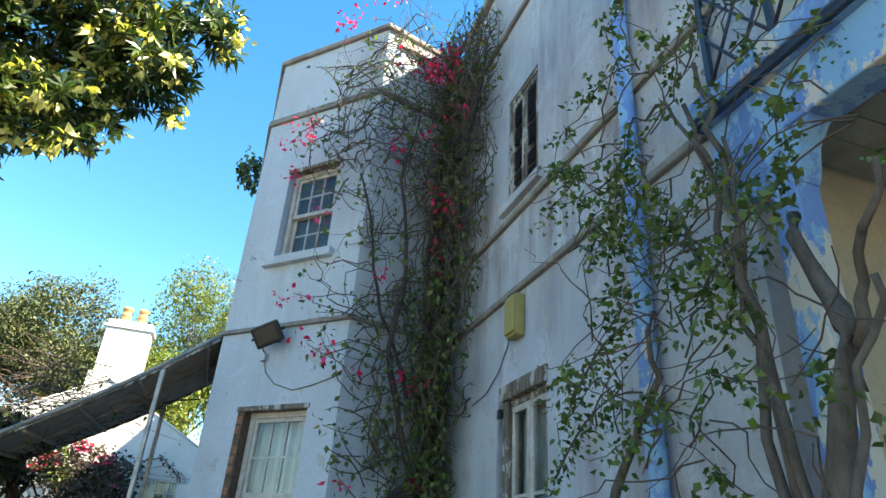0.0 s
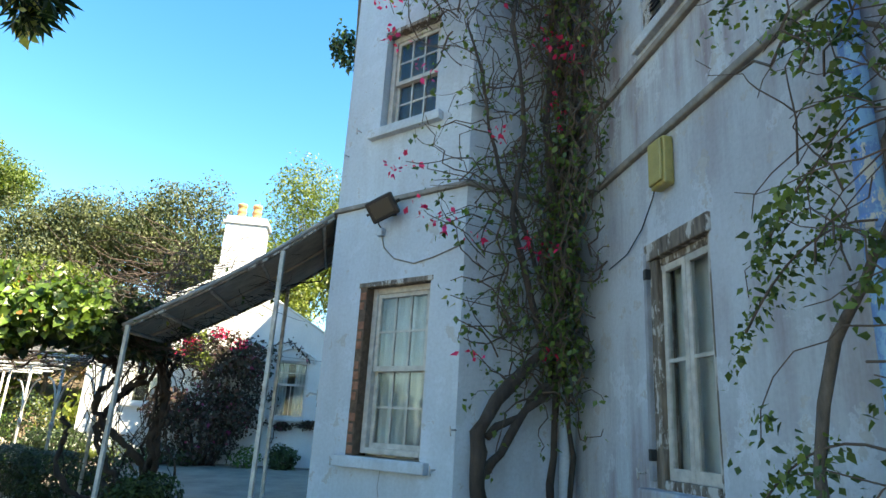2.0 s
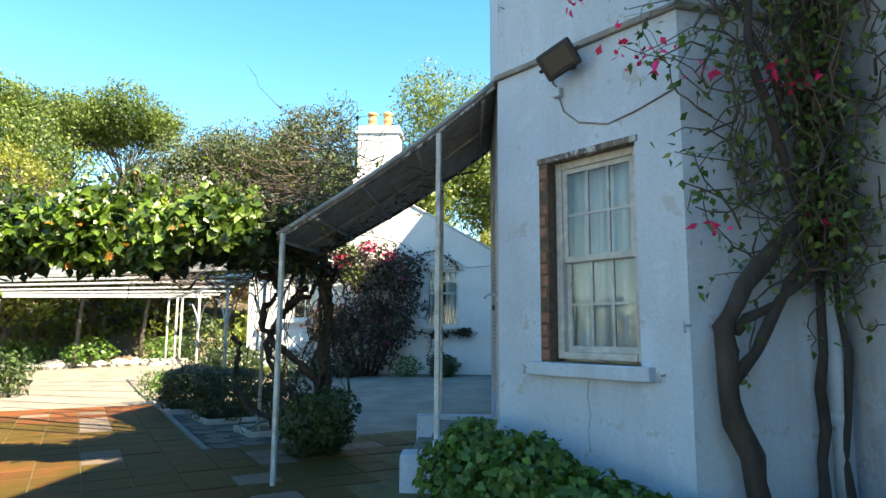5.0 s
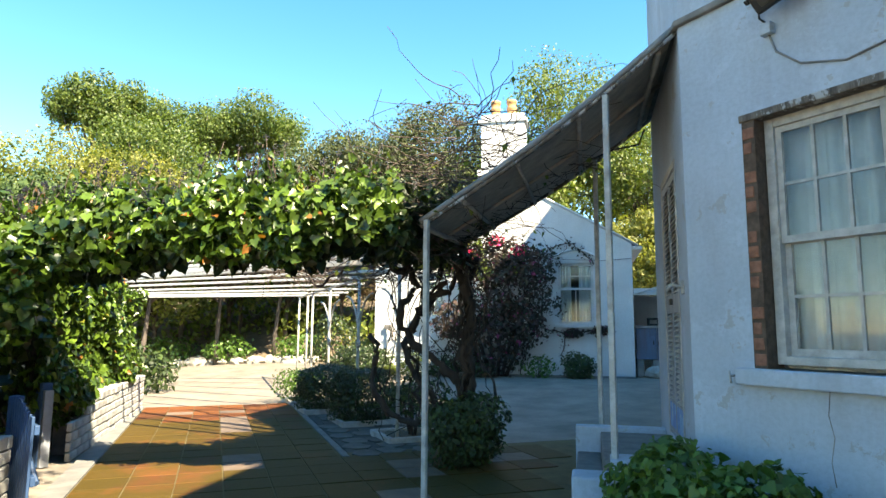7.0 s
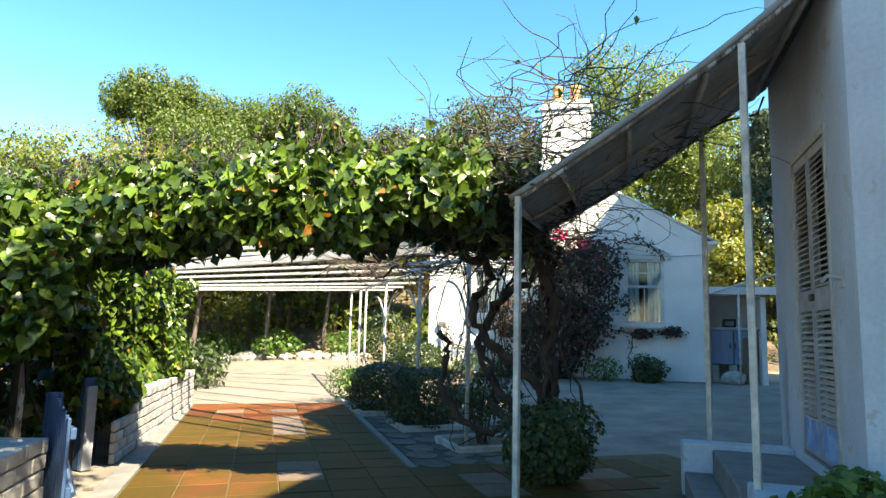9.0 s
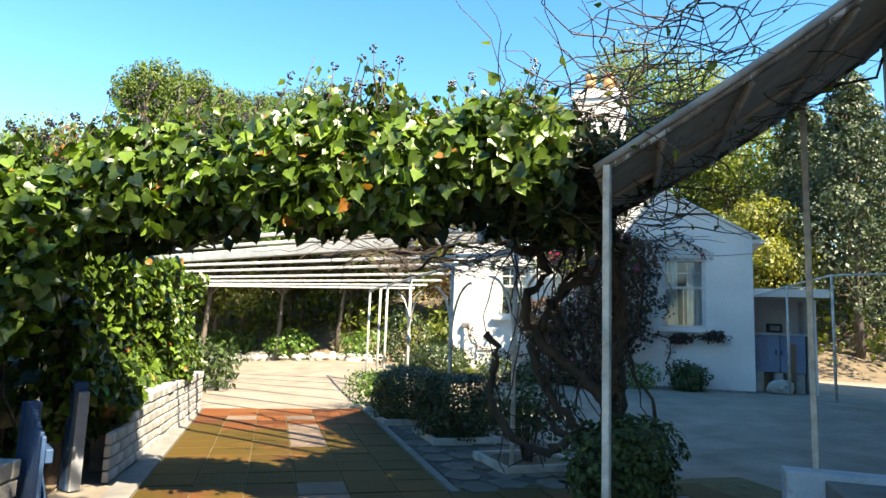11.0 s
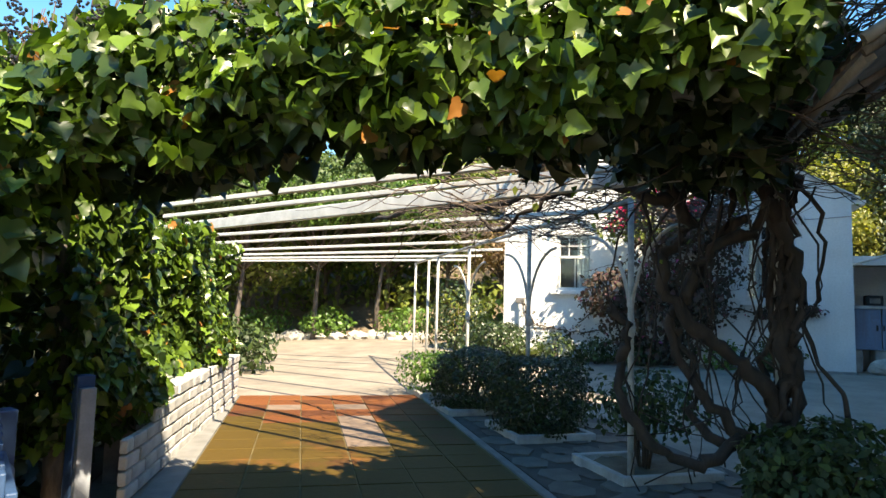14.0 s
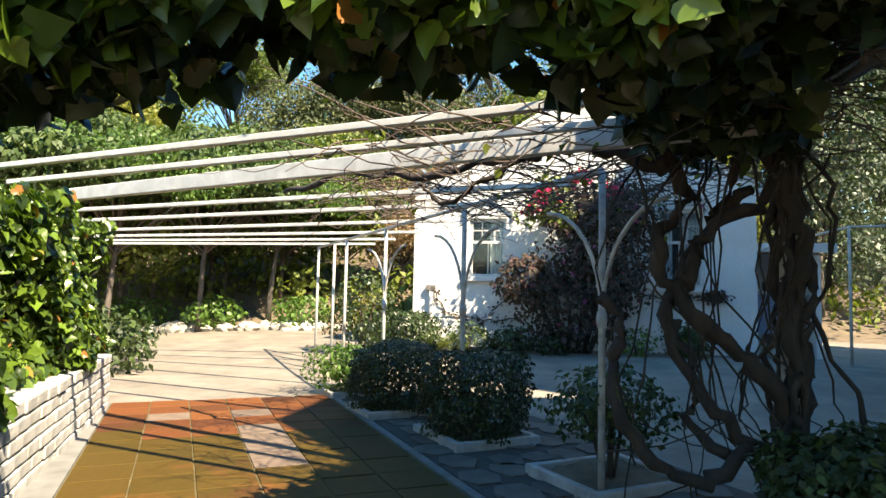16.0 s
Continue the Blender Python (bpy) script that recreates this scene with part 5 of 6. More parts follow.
    limb([R(0, 0, 0.0), R(0.35, -0.1, 0.35), R(0.40, -0.1, 0.8), R(0.2, 0, 1.3), R(0.32, 0, 1.9), R(0.15, 0, 2.4)], 0.028, 0.02)
    for i in range(20):
        a0 = rng.uniform(-1.0, 0.3)
        limb([R(a0, rng.uniform(-0.2, 0.3), 2.35 - rng.uniform(0, 0.2)), R(a0 + rng.normal(0, 0.2), 0, 1.6), R(a0 + rng.normal(0, 0.25), 0, 0.8), R(a0 + rng.normal(0, 0.3), 0, rng.uniform(0.1, 0.6))], 0.012, 0.007, "tendril")
    # bare shoots spread over the pergola and the canopy's outer end
    bm = bmesh.new()
    spots = []
    for k in range(760):
        if k < 430:
            x, y, z = rng.uniform(-3.4, 0.4), rng.uniform(-1.2, 2.3), 2.38
            x -= 0.7 * y * 0.8
        else:
            x, y, z = rng.uniform(-0.35, 1.35), rng.uniform(-2.25, 0.3), 2.58
            z += max(0, x) * 0.68
        ang, el = rng.uniform(0, 6.28), rng.normal(0.1, 0.25)
        run = [Vector((x, y, z))]
        for i in range(int(rng.integers(5, 12))):
            ang += rng.normal(0, 0.4)
            el += rng.normal(0, 0.2) - 0.12 * el
            st = rng.uniform(0.08, 0.17)
            run.append(run[-1] + Vector((math.cos(ang) * st * math.cos(el), math.sin(ang) * st * math.cos(el), math.sin(el) * st)))
        tube(bm, run, [0.0052 * (1.2 - 0.85 * i / len(run)) for i in range(len(run))], 4, cap=False)
        spots += run[2:]
    for k in range(12):
        x = rng.uniform(-0.2, 0.9)
        run = [Vector((x, rng.uniform(-2.0, -0.5), 2.6 + max(0, x) * 0.6))]
        dx = rng.normal(0, 0.05)
        for i in range(9):
            run.append(run[-1] + Vector((dx + 0.02 * i * (1 if k % 2 else -1), rng.normal(0, 0.03), 0.13 - 0.016 * i)))
        tube(bm, run, [0.006 * (1.2 - 0.8 * i / 10) for i in range(10)], 4, cap=False)
    tagged(part("shoot", bm, M_TWIG, v, "tangle of bare winter shoots"), kind="stuff")
    s = np.array([tuple(p) for p in spots])
    pick = s[rng.integers(0, len(s), 260)]
    leaves("leaf", rng, pick - np.array([0, 0, 0.04]), 0.07, M_OLIVE, parent=v, label="a few remaining leaves")
    # leaves over the trunk and canopy end, darkened in colour for shade
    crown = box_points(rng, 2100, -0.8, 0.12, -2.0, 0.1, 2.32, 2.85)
    leaves("ivy_leaf", rng, crown, 0.10, M_IVYSHADE, (IVY, IVY_F), None, 1.0, v, "ivy leaves with painted shade round the trunk's head")
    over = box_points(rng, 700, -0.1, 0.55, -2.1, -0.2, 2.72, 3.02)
    leaves("ivy_leaf", rng, over, 0.085, M_IVYSHADE, (IVY, IVY_F), None, 1.0, v)
    return v


old_vine()


# pergola
def pergola():
    p = thing("pergola", pose(0, 0, 0), "white pergola of thin posts, curved braces and slats over the path", "pergola")
    posts = [(-6.95, 9.90), (-8.80, 11.36), (-10.9, 13.05), (-12.6, 14.4), (-13.4, 15.1), (-14.35, 15.8)]
    for i, (x, y) in enumerate(posts):
        z0 = ground_z(x, y)
        part("post", tube(bmesh.new(), [(x, y, z0 - 0.02), (x, y, 1.2), (x, y, 2.42)], 0.027, 8), M_POST, p, "thin white iron post")
        if i < 3:
            for sx in (-1, 1):
                for d in ((0.85, -0.5),):
                    pts = [(x + sx * d[0] * 0.62 * (1 - math.cos(a)), y + sx * d[1] * 0.62 * (1 - math.cos(a)), 1.30 + 0.85 * math.sin(a)) for a in [k * math.pi / 2 / 8 for k in range(9)]]
                    part("brace", tube(bmesh.new(), pts, 0.017, 7), M_POST, p, "curved white iron brace")
            part("collar", tube(bmesh.new(), [(x, y, 1.24), (x, y, 1.30), (x, y, 1.36)], [0.036, 0.042, 0.036], 8), M_POST, p)
    part("edge_rail", tube(bmesh.new(), [(-6.95, 9.9, 2.43), (-8.8, 11.36, 2.43), (-10.9, 13.05, 2.43), (-14.4, 15.85, 2.43)], 0.024, 7), M_POST, p)
    for xl, yl, xr, yr in ((-11.8, 8.09, -6.3, 8.33), (-12.4, 8.60, -6.2, 8.78), (-14.4, 10.15, -7.4, 10.57), (-15.2, 11.0, -8.5, 11.43), (-16.5, 12.05, -9.7, 12.66), (-17.5, 12.85, -10.8, 13.9), (-18.2, 13.6, -11.9, 14.9), (-18.9, 14.2, -12.9, 15.75)):
        ln, turn = math.hypot(xr - xl, yr - yl), math.degrees(math.atan2(yr - yl, xr - xl))
        part("slat", boxes((0, ln, -0.03, 0.03, 2.44, 2.485), bevel=0.006), M_SLAT, p, "white painted slat", m=pose(xl, yl, 0, 0, 0, turn))
    part("beam", boxes((0, 8.36, -0.04, 0.04, 2.37, 2.50), bevel=0.008), M_SLAT, p, "heavier white beam with bolt holes", m=pose(-14.2, 9.30, 0, 0, 0, -2.3))
    # the holes are black discs, the shade inside them put into the colour
    for k in range(7):
        part("bolt_hole", tube(bmesh.new(), [(-5.98 - 0.09 * k, 8.918 + 0.0036 * k, 2.44), (-5.98 - 0.09 * k, 8.935 + 0.0036 * k, 2.44)], 0.015, 8), M_BLACK, p)


M_SLAT = plain("white_pergola_paint", (0.60, 0.59, 0.565), 0.55, var=0.25, scale=7)
pergola()


# ---- cottage ----
def cottage():
    c = thing("cottage", COTTAGE, "small white cottage with a steep gable, sash windows and brick-potted chimney", "house")
    hw, eave, ridge = 3.665, 3.63, 5.72
    slope = (ridge - eave) / hw
    # front wall with two openings, cut into strips
    cuts = [-hw, -2.40, -1.56, 1.66, 2.63, hw]
    bm = bmesh.new()

    def top(x):
        return ridge - abs(x) * slope
    holes = {1: (1.58, 2.90), 3: (1.42, 3.10)}

    def prism(x0, x1, za, zb0, zb1):
        v = [bm.verts.new(q) for q in ((x0, 0, za), (x1, 0, za), (x1, 0, zb1), (x0, 0, zb0), (x0, 0.3, za), (x1, 0.3, za), (x1, 0.3, zb1), (x0, 0.3, zb0))]
        for f in ((0, 1, 2, 3), (7, 6, 5, 4), (0, 4, 5, 1), (1, 5, 6, 2), (2, 6, 7, 3), (3, 7, 4, 0)):
            bm.faces.new([v[i] for i in f])
    for i, (a, b) in enumerate(zip(cuts, cuts[1:])):
        if i in holes:
            prism(a, b, -0.1, holes[i][0], holes[i][0])
            prism(a, b, holes[i][1], top(a), top(b))
        elif a < 0 < b:
            prism(a, 0, -0.1, top(a), ridge)
            prism(0, b, -0.1, ridge, top(b))
        else:
            prism(a, b, -0.1, top(a), top(b))
    bmesh.ops.remove_doubles(bm, verts=bm.verts, dist=0.001)
    part("front_wall", finish(bm), M_COTTAGE, c)
    part("side_wall", boxes((-hw, -hw + 0.3, 0.3, 9.0, -0.1, eave - 0.1)), M_COTTAGE, c)
    part("side_wall", boxes((hw - 0.3, hw, 0.3, 9.0, -0.1, eave - 0.1)), M_COTTAGE, c)
    part("back_wall", boxes((-hw, hw, 8.7, 9.0, -0.1, eave)), M_COTTAGE, c)
    for s in (-1, 1):
        bm = bmesh.new()
        a, b = (0, ridge + 0.02), (s * (hw + 0.16), eave - 0.16 * slope + 0.02)
        for (x, z), y in (((a), 0.08), (b, 0.08), (b, 9.2), (a, 9.2)):
            bm.verts.new((x, y, z))
        bm.verts.ensure_lookup_table()
        f = bm.faces.new(bm.verts)
        e = bmesh.ops.extrude_face_region(bm, geom=[f])
        bmesh.ops.translate(bm, verts=[q for q in e["geom"] if isinstance(q, bmesh.types.BMVert)], vec=(0, 0, -0.06))
        part("roof", finish(bm), M_ROOF, c, "grey slate roof slope")
        part("verge", tube(bmesh.new(), [(a[0], -0.02, a[1] + 0.0), (b[0], -0.02, b[1] + 0.0)], 0.035, 6), M_COTTAGE, c, "white capped gable edge")
    part("eaves_gutter", boxes((hw, hw + 0.28, 0.05, 9.1, eave - 0.18, eave - 0.08), bevel=0.02), M_COTTAGE, c)
    # chimney
    ch = part("chimney", boxes((-0.50, 0.78, 0.05, 0.75, 4.6, 7.30), (-0.58, 0.86, 0.0, 0.80, 7.30, 7.40), (-0.50, 0.78, 0.05, 0.75, 7.40, 7.56), (-0.62, 0.90, 0.02, 0.78, 4.5, 5.9), bevel=0.02), M_COTTAGE, c, "tall whitewashed chimney stack")
    for x in (-0.11, 0.37):
        prof = [(0, 0.15), (0.08, 0.16), (0.10, 0.13), (0.2, 0.135), (0.22, 0.15), (0.28, 0.15), (0.30, 0.13), (0.40, 0.13), (0.42, 0.155), (0.50, 0.155), (0.52, 0.12), (0.53, 0.08)]
        part("chimney_pot", tube(bmesh.new(), [(x, 0.4, 7.56 + z) for z, r in prof], [r for z, r in prof], 16), M_CLAY, ch, "ringed terracotta chimney pot")
    # windows
    for x0, x1, z0, z1, open_ in ((1.66, 2.63, 1.42, 3.10, False), (-2.40, -1.56, 1.58, 2.90, True)):
        w = part("window", boxes((x0, x0 + 0.07, 0.08, 0.2, z0, z1), (x1 - 0.07, x1, 0.08, 0.2, z0, z1), (x0 + 0.07, x1 - 0.07, 0.08, 0.2, z1 - 0.07, z1), (x0 + 0.07, x1 - 0.07, 0.08, 0.2, z0, z0 + 0.07), (x0 + 0.07, x1 - 0.07, 0.10, 0.16, (z0 + z1) / 2 + 0.1, (z0 + z1) / 2 + 0.16)), M_SLAT, c, "white sash window with curtains")
        zm = (z0 + z1) / 2 + 0.13
        for k in (1, 2):
            xx = x0 + (x1 - x0) * k / 3
            part("glazing_bar", boxes((xx - 0.012, xx + 0.012, 0.12, 0.15, zm, z1 - 0.07)), M_SLAT, w)
        part("glazing_bar", boxes((x0 + 0.07, x1 - 0.07, 0.12, 0.15, (zm + z1) / 2 - 0.012, (zm + z1) / 2 + 0.012)), M_SLAT, w)
        part("glazing_bar", boxes(((x0 + x1) / 2 - 0.012, (x0 + x1) / 2 + 0.012, 0.13, 0.16, z0 + 0.07, zm)), M_SLAT, w)
        p = part("pane", boxes((x0 + 0.07, x1 - 0.07, 0.165, 0.170, z0 + 0.07, z1 - 0.07)), M_GLASS, w)
        p.visible_shadow = False
        # the cottage's unlit interior is a dark panel too
        part("room", boxes((x0, x1, 0.6, 0.65, z0, z1)), M_UNLIT, w)
        for a, b in ((x0 + 0.05, x0 + 0.36), (x1 - 0.40, x1 - 0.05)) if not open_ else ((x1 - 0.38, x1 - 0.05),):
            bm = bmesh.new()
            col = [(bm.verts.new((a + (b - a) * i / 16, 0.26 + 0.025 * math.sin(i * 1.5), z0 + 0.05)), bm.verts.new((a + (b - a) * i / 16, 0.26 + 0.02 * math.sin(i * 1.5), z1 - 0.05))) for i in range(17)]
            for q, r in zip(col, col[1:]):
                bm.faces.new((q[0], r[0], r[1], q[1])).smooth = True
            part("curtain", bm, M_CURTAIN, w, "grey-white net curtain")
        part("window_sill", boxes((x0 - 0.12, x1 + 0.12, -0.12, 0.1, z0 - 0.1, z0), bevel=0.012), M_COTTAGE, w)
        n = 10
        part("hood_mould", tube(bmesh.new(), [(x0 - 0.14, -0.03, z1 - 0.05)] + [(x0 - 0.14 + (x1 - x0 + 0.28) * k / n, -0.03, z1 + 0.12 + 0.26 * math.sin(math.pi * k / n)) for k in range(n + 1)] + [(x1 + 0.14, -0.03, z1 - 0.05)], 0.035, 6), M_COTTAGE, w, "arched plaster hood over the window")
    part("waste_pipe", tube(bmesh.new(), [(-3.24, -0.06, 0), (-3.24, -0.06, 1.0), (-3.24, -0.06, 1.3)], 0.05, 8), M_COTTAGE, c)
    part("meter_box", boxes((-3.34, -3.14, -0.12, 0.0, 1.25, 1.38), bevel=0.01), M_STRING, c, "small grey box at the pipe's top")
    part("plinth_kerb", boxes((-hw, hw, -0.16, 0.0, -0.12, 0.03), bevel=0.012), M_STRING, c)
    part("wire", tube(bmesh.new(), [(-1.0, -0.03, 3.4), (1.0, -0.04, 3.25), (2.9, -0.03, 3.15), (3.665, -0.03, 3.2)], 0.008, 5), M_STRING, c)


M_ROOF = plain("grey_slate", (0.14, 0.13, 0.125), 0.8, var=0.35, scale=3)
cottage()


def cottage_plants():
    rng = np.random.default_rng(51)
    b = thing("cottage_bougainvillea", COTTAGE @ pose(-0.05, -0.15, 0) @ Matrix.Scale(1.16, 4), "big purple bougainvillea bush against the cottage wall", "climber")
    for k in range(6):
        a = (k - 2.5) * 0.3
        part("stem", tube(bmesh.new(), [(a * 0.3, -0.1, -0.05), (a * 0.8, -0.2, 0.8), (a * 1.6, -0.25, 1.7)], [0.05, 0.035, 0.015], 6), M_BARK, b)
    pts, out = [], []
    for x, z, rx, rz, n in ((-0.05, 0.9, 0.95, 0.95, 1700), (0.35, 1.9, 1.05, 0.85, 1900), (0.1, 2.75, 0.85, 0.55, 1300), (0.85, 2.6, 0.6, 0.5, 800), (-0.9, 1.25, 0.65, 0.5, 900), (0.75, 1.2, 0.45, 0.6, 500)):
        p, d = shell(rng, n, (x, -0.42, z), (rx, 0.50, rz), 0.35, 0.5)
        pts.append(p)
        out.append(d)
    pts, out = np.concatenate(pts), np.concatenate(out)
    ok = (pts[:, 1] < 0.08) & (pts[:, 2] > 0.03)
    leaves("crown", rng, pts[ok], 0.10, M_PURPLE, (LEAF, LEAF_F), out[ok] + np.array([0, -0.4, 0.2]), 0.8, b, "dull purple and green leaves")
    fl = np.concatenate([shell(rng, 60, (x, -0.7, z), (0.22, 0.12, 0.14), 0.2, 0.6)[0] for x, z in ((-0.55, 2.9), (-0.8, 2.6), (0.1, 3.15), (-0.5, 2.75), (0.6, 2.9))])
    leaves("flower", rng, fl, 0.08, M_PINK, parent=b)
    green = np.concatenate([shell(rng, 260, (x, -0.6, z), (0.35, 0.25, 0.3), 0.3, 0.6)[0] for x, z in ((-0.75, 2.55), (-0.45, 3.0), (-0.3, 2.5))])
    leaves("fresh_leaf", rng, green, 0.09, M_OLIVE, parent=b)
    # creeper along the wall and round the window hoods
    c = thing("wall_creeper", COTTAGE, "thin creeper trained along the cottage wall and window", "climber")
    runs = [[(0.8, 1.25), (1.3, 1.28), (1.9, 1.18), (2.5, 1.22), (2.85, 1.3)], [(1.0, 3.2), (1.45, 3.5), (1.95, 3.68), (2.3, 3.45), (2.65, 3.05)], [(-3.2, 1.3), (-2.9, 0.75), (-2.4, 0.68), (-1.8, 0.62), (-1.2, 0.7)], [(1.9, 1.18), (1.75, 0.6), (1.95, 0.0)], [(-1.9, 0.8), (-1.3, 1.3), (-0.9, 1.5)], [(1.0, 1.1), (0.7, 0.6), (0.6, 0.0)]]
    sp = []
    for r in runs:
        w = [Vector((x, -0.05, z)) for x, z in r]
        f = [p.lerp(q, k / 5) + Vector(rng.normal(size=3)) * 0.02 for p, q in zip(w, w[1:]) for k in range(5)] + [w[-1]]
        part("stem", tube(bmesh.new(), f, 0.016, 5), M_TWIG, c)
        sp += f
    s = np.array([tuple(p) for p in sp])
    pick = s[rng.integers(0, len(s), 700)] + rng.normal(size=(700, 3)) * np.array([0.07, 0.03, 0.06]) - np.array([0, 0.06, 0])
    box_ = np.concatenate([shell(rng, 320, (x, -0.16, z), (0.26, 0.1, 0.13), 0.3, 0.6)[0] for x, z in ((2.05, 1.18), (2.8, 1.25))])
    leaves("leaf", rng, np.concatenate([pick, box_]), 0.07, M_PURPLE, parent=c)
    for x, r, h, mat, lab, n in ((2.22, 0.42, 0.72, M_HEDGE, "clipped dark round bush at the cottage wall", 1300), (1.15, 0.42, 0.65, M_BUSH, "leafy low bush at the cottage wall", 350), (-1.4, 0.42, 0.6, M_HEDGE, "leafy low bush at the cottage wall", 600), (-2.3, 0.55, 0.65, M_HEDGE, "leafy low bush at the cottage wall", 600), (-0.5, 0.5, 0.5, M_HEDGE, "leafy low bush at the cottage wall", 500), (-3.6, 0.6, 0.8, M_BOX, "spreading dark bush at the cottage corner", 1600), (-4.7, 0.8, 1.6, M_BOX, "tall dark bush past the cottage corner", 2200)):
        q = COTTAGE @ Vector((x, -0.5, -0.06))
        shrub("wall_bush", Matrix.Translation(q), r, h, n, 0.085, mat, lab, int(100 + x * 10), group="bushes along the cottage")
    fan = thing("palm_shrub", Matrix.Translation(COTTAGE @ Vector((-2.9, -0.9, -0.06))), "feathery pale green palm shrub beside the cottage", "plant")
    for i in range(16):
        a, L = i * 2.4, 0.55 + 0.08 * (i % 4)
        d = Vector((math.cos(a) * 0.6, math.sin(a) * 0.6, 0.85))
        pts = [d * L * q + Vector((0, 0, -0.35 * q * q)) for q in (0, 0.25, 0.5, 0.75, 1.0)]
        bm = tube(bmesh.new(), pts, [0.012, 0.01, 0.008, 0.005, 0.002], 4)
        for j in range(1, 20):
            t = j / 20
            k = min(3, int(t * 4))
            p = pts[k].lerp(pts[k + 1], t * 4 - k)
            sd = d.cross(Vector((0, 0, 1))).normalized()
            for s in (-1, 1):
                q = p + sd * s * 0.22 * (1 - t * 0.6) + d * 0.12
                bm.faces.new([bm.verts.new(v) for v in (p, p + d * 0.02, q)])
        part("frond", bm, M_OLIVE, fan)


cottage_plants()


def lean_to():
    s = thing("lean_to_shed", COTTAGE @ pose(3.68, 0.35, -0.04), "pale lean-to shed with rusty blue cupboard doors beside the cottage", "shed")
    part("back_wall", boxes((0.0, 1.45, 1.2, 1.35, 0, 2.3)), M_COTTAGE, s)
    part("end_wall", boxes((1.22, 1.34, 0.0, 1.2, 0, 2.2), bevel=0.01), M_COTTAGE, s)
    part("roof", boxes((0.0, 1.55, -0.25, 1.45, 2.32, 2.42), bevel=0.01), M_ROOF, s, "dark flat sheet roof")
    part("fascia", boxes((0.0, 1.56, -0.28, -0.252, 2.24, 2.43), bevel=0.006), M_COTTAGE, s, "pale roof edge board")
    for i in range(2):
        d = part("cupboard_door", boxes((0.08 + i * 0.55, 0.61 + i * 0.55, 0.3, 0.36, 0.50, 1.36), bevel=0.01), M_CUPBOARD, s, "rust-streaked blue cupboard door")
        part("door_handle", boxes((0.52 + i * 0.12, 0.55 + i * 0.12, 0.27, 0.30, 0.90, 1.02)), M_BLACK, d)
    part("worktop", boxes((0.04, 1.2, 0.25, 1.0, 1.36, 1.43), bevel=0.01), M_CONCRETE, s)
    for x in (0.08, 0.5, 0.95):
        part("block_leg", boxes((x, x + 0.20, 0.35, 0.8, 0.0, 0.50), bevel=0.03), M_CONCRETE, s)
    r = thing("old_radio", COTTAGE @ pose(4.25, 1.0, 1.39), "small dark appliance on the shed worktop", "appliance")
    part("case", boxes((-0.16, 0.16, -0.12, 0.12, 0.0, 0.22), bevel=0.02), M_BLACK, r)
    part("dial", boxes((-0.10, 0.10, -0.128, -0.12, 0.05, 0.16), bevel=0.004), M_STRING, r)
    o = thing("oar_board", COTTAGE @ pose(4.55, 0.56, -0.02, 4, 0, 0), "brown board leaning on the blue cupboards", "board")
    part("plank", boxes((-0.05, 0.05, 0.0, 0.03, 0.0, 1.15), bevel=0.008), M_PLANK, o)
    rk = bmesh.new()
    bmesh.ops.create_icosphere(rk, subdivisions=2, radius=0.24, matrix=pose(0, 0, 0.16) @ Matrix.Diagonal((1.3, 0.8, 0.75, 1)))
    rr = random.Random(4)
    for q in rk.verts:
        q.co += Vector((rr.uniform(-1, 1), rr.uniform(-1, 1), rr.uniform(-1, 1))) * 0.03
    tagged(part("boulder", rk, M_CONCRETE, m=COTTAGE @ pose(4.2, 0.2, -0.02)), "pale rough boulder in front of the shed cupboards", "rock")
    f = thing("yard_frame", COTTAGE, "thin white pipe frame standing beside the lean-to", "frame")
    for x, y, h in ((4.34, -0.1, 2.43), (5.05, -0.9, 2.62), (6.6, -1.1, 2.66)):
        part("post", tube(bmesh.new(), [(x, y, -0.05), (x, y, h)], 0.028, 7), M_POST, f)
    part("rail", tube(bmesh.new(), [(3.67, 0.0, 2.2), (4.34, -0.1, 2.43), (5.05, -0.9, 2.62), (6.6, -1.1, 2.66)], 0.024, 7), M_POST, f)
    part("rail", tube(bmesh.new(), [(4.34, -0.1, 2.41), (5.0, 1.0, 2.5)], 0.02, 7), M_POST, f)


M_CUPBOARD = limewash("rusty_blue_paint", (0.16, 0.24, 0.36), (0.20, 0.10, 0.05), 0.8, 0.6)
M_PLANK = plain("brown_plank", (0.20, 0.11, 0.06), 0.7, var=0.3)
lean_to()


# ---- hillside and woods ----
def hill_z(x, y):
    """The wooded slope round the yard, to the left and beyond the cottage."""
    d = max(0.0, 0.62 * (-x - 12) * 0.6 + 0.78 * (y - 17) - 6.0)
    h = 11.5 * (1 - math.exp(-d / 26.0))
    return ground_z(x, y) + h


def woods():
    xs, ys = np.arange(-95, 45, 2.5), np.arange(10, 110, 2.5)
    verts = [(x, y, hill_z(x, y) - 0.05 + 0.15 * math.sin(x * 1.1) * math.sin(y * 0.9)) for y in ys for x in xs]
    w = len(xs)
    faces = [(j * w + i, j * w + i + 1, (j + 1) * w + i + 1, (j + 1) * w + i) for j in range(len(ys) - 1) for i in range(w - 1)
             if max(hill_z(xs[i + a], ys[j + b]) - ground_z(xs[i + a], ys[j + b]) for a in (0, 1) for b in (0, 1)) > 0.02]
    tagged(raw_mesh("hillside", verts, faces, M_EARTH, smooth=True), "wooded hillside of dry earth and undergrowth", "hillside", kind="structure")


woods()


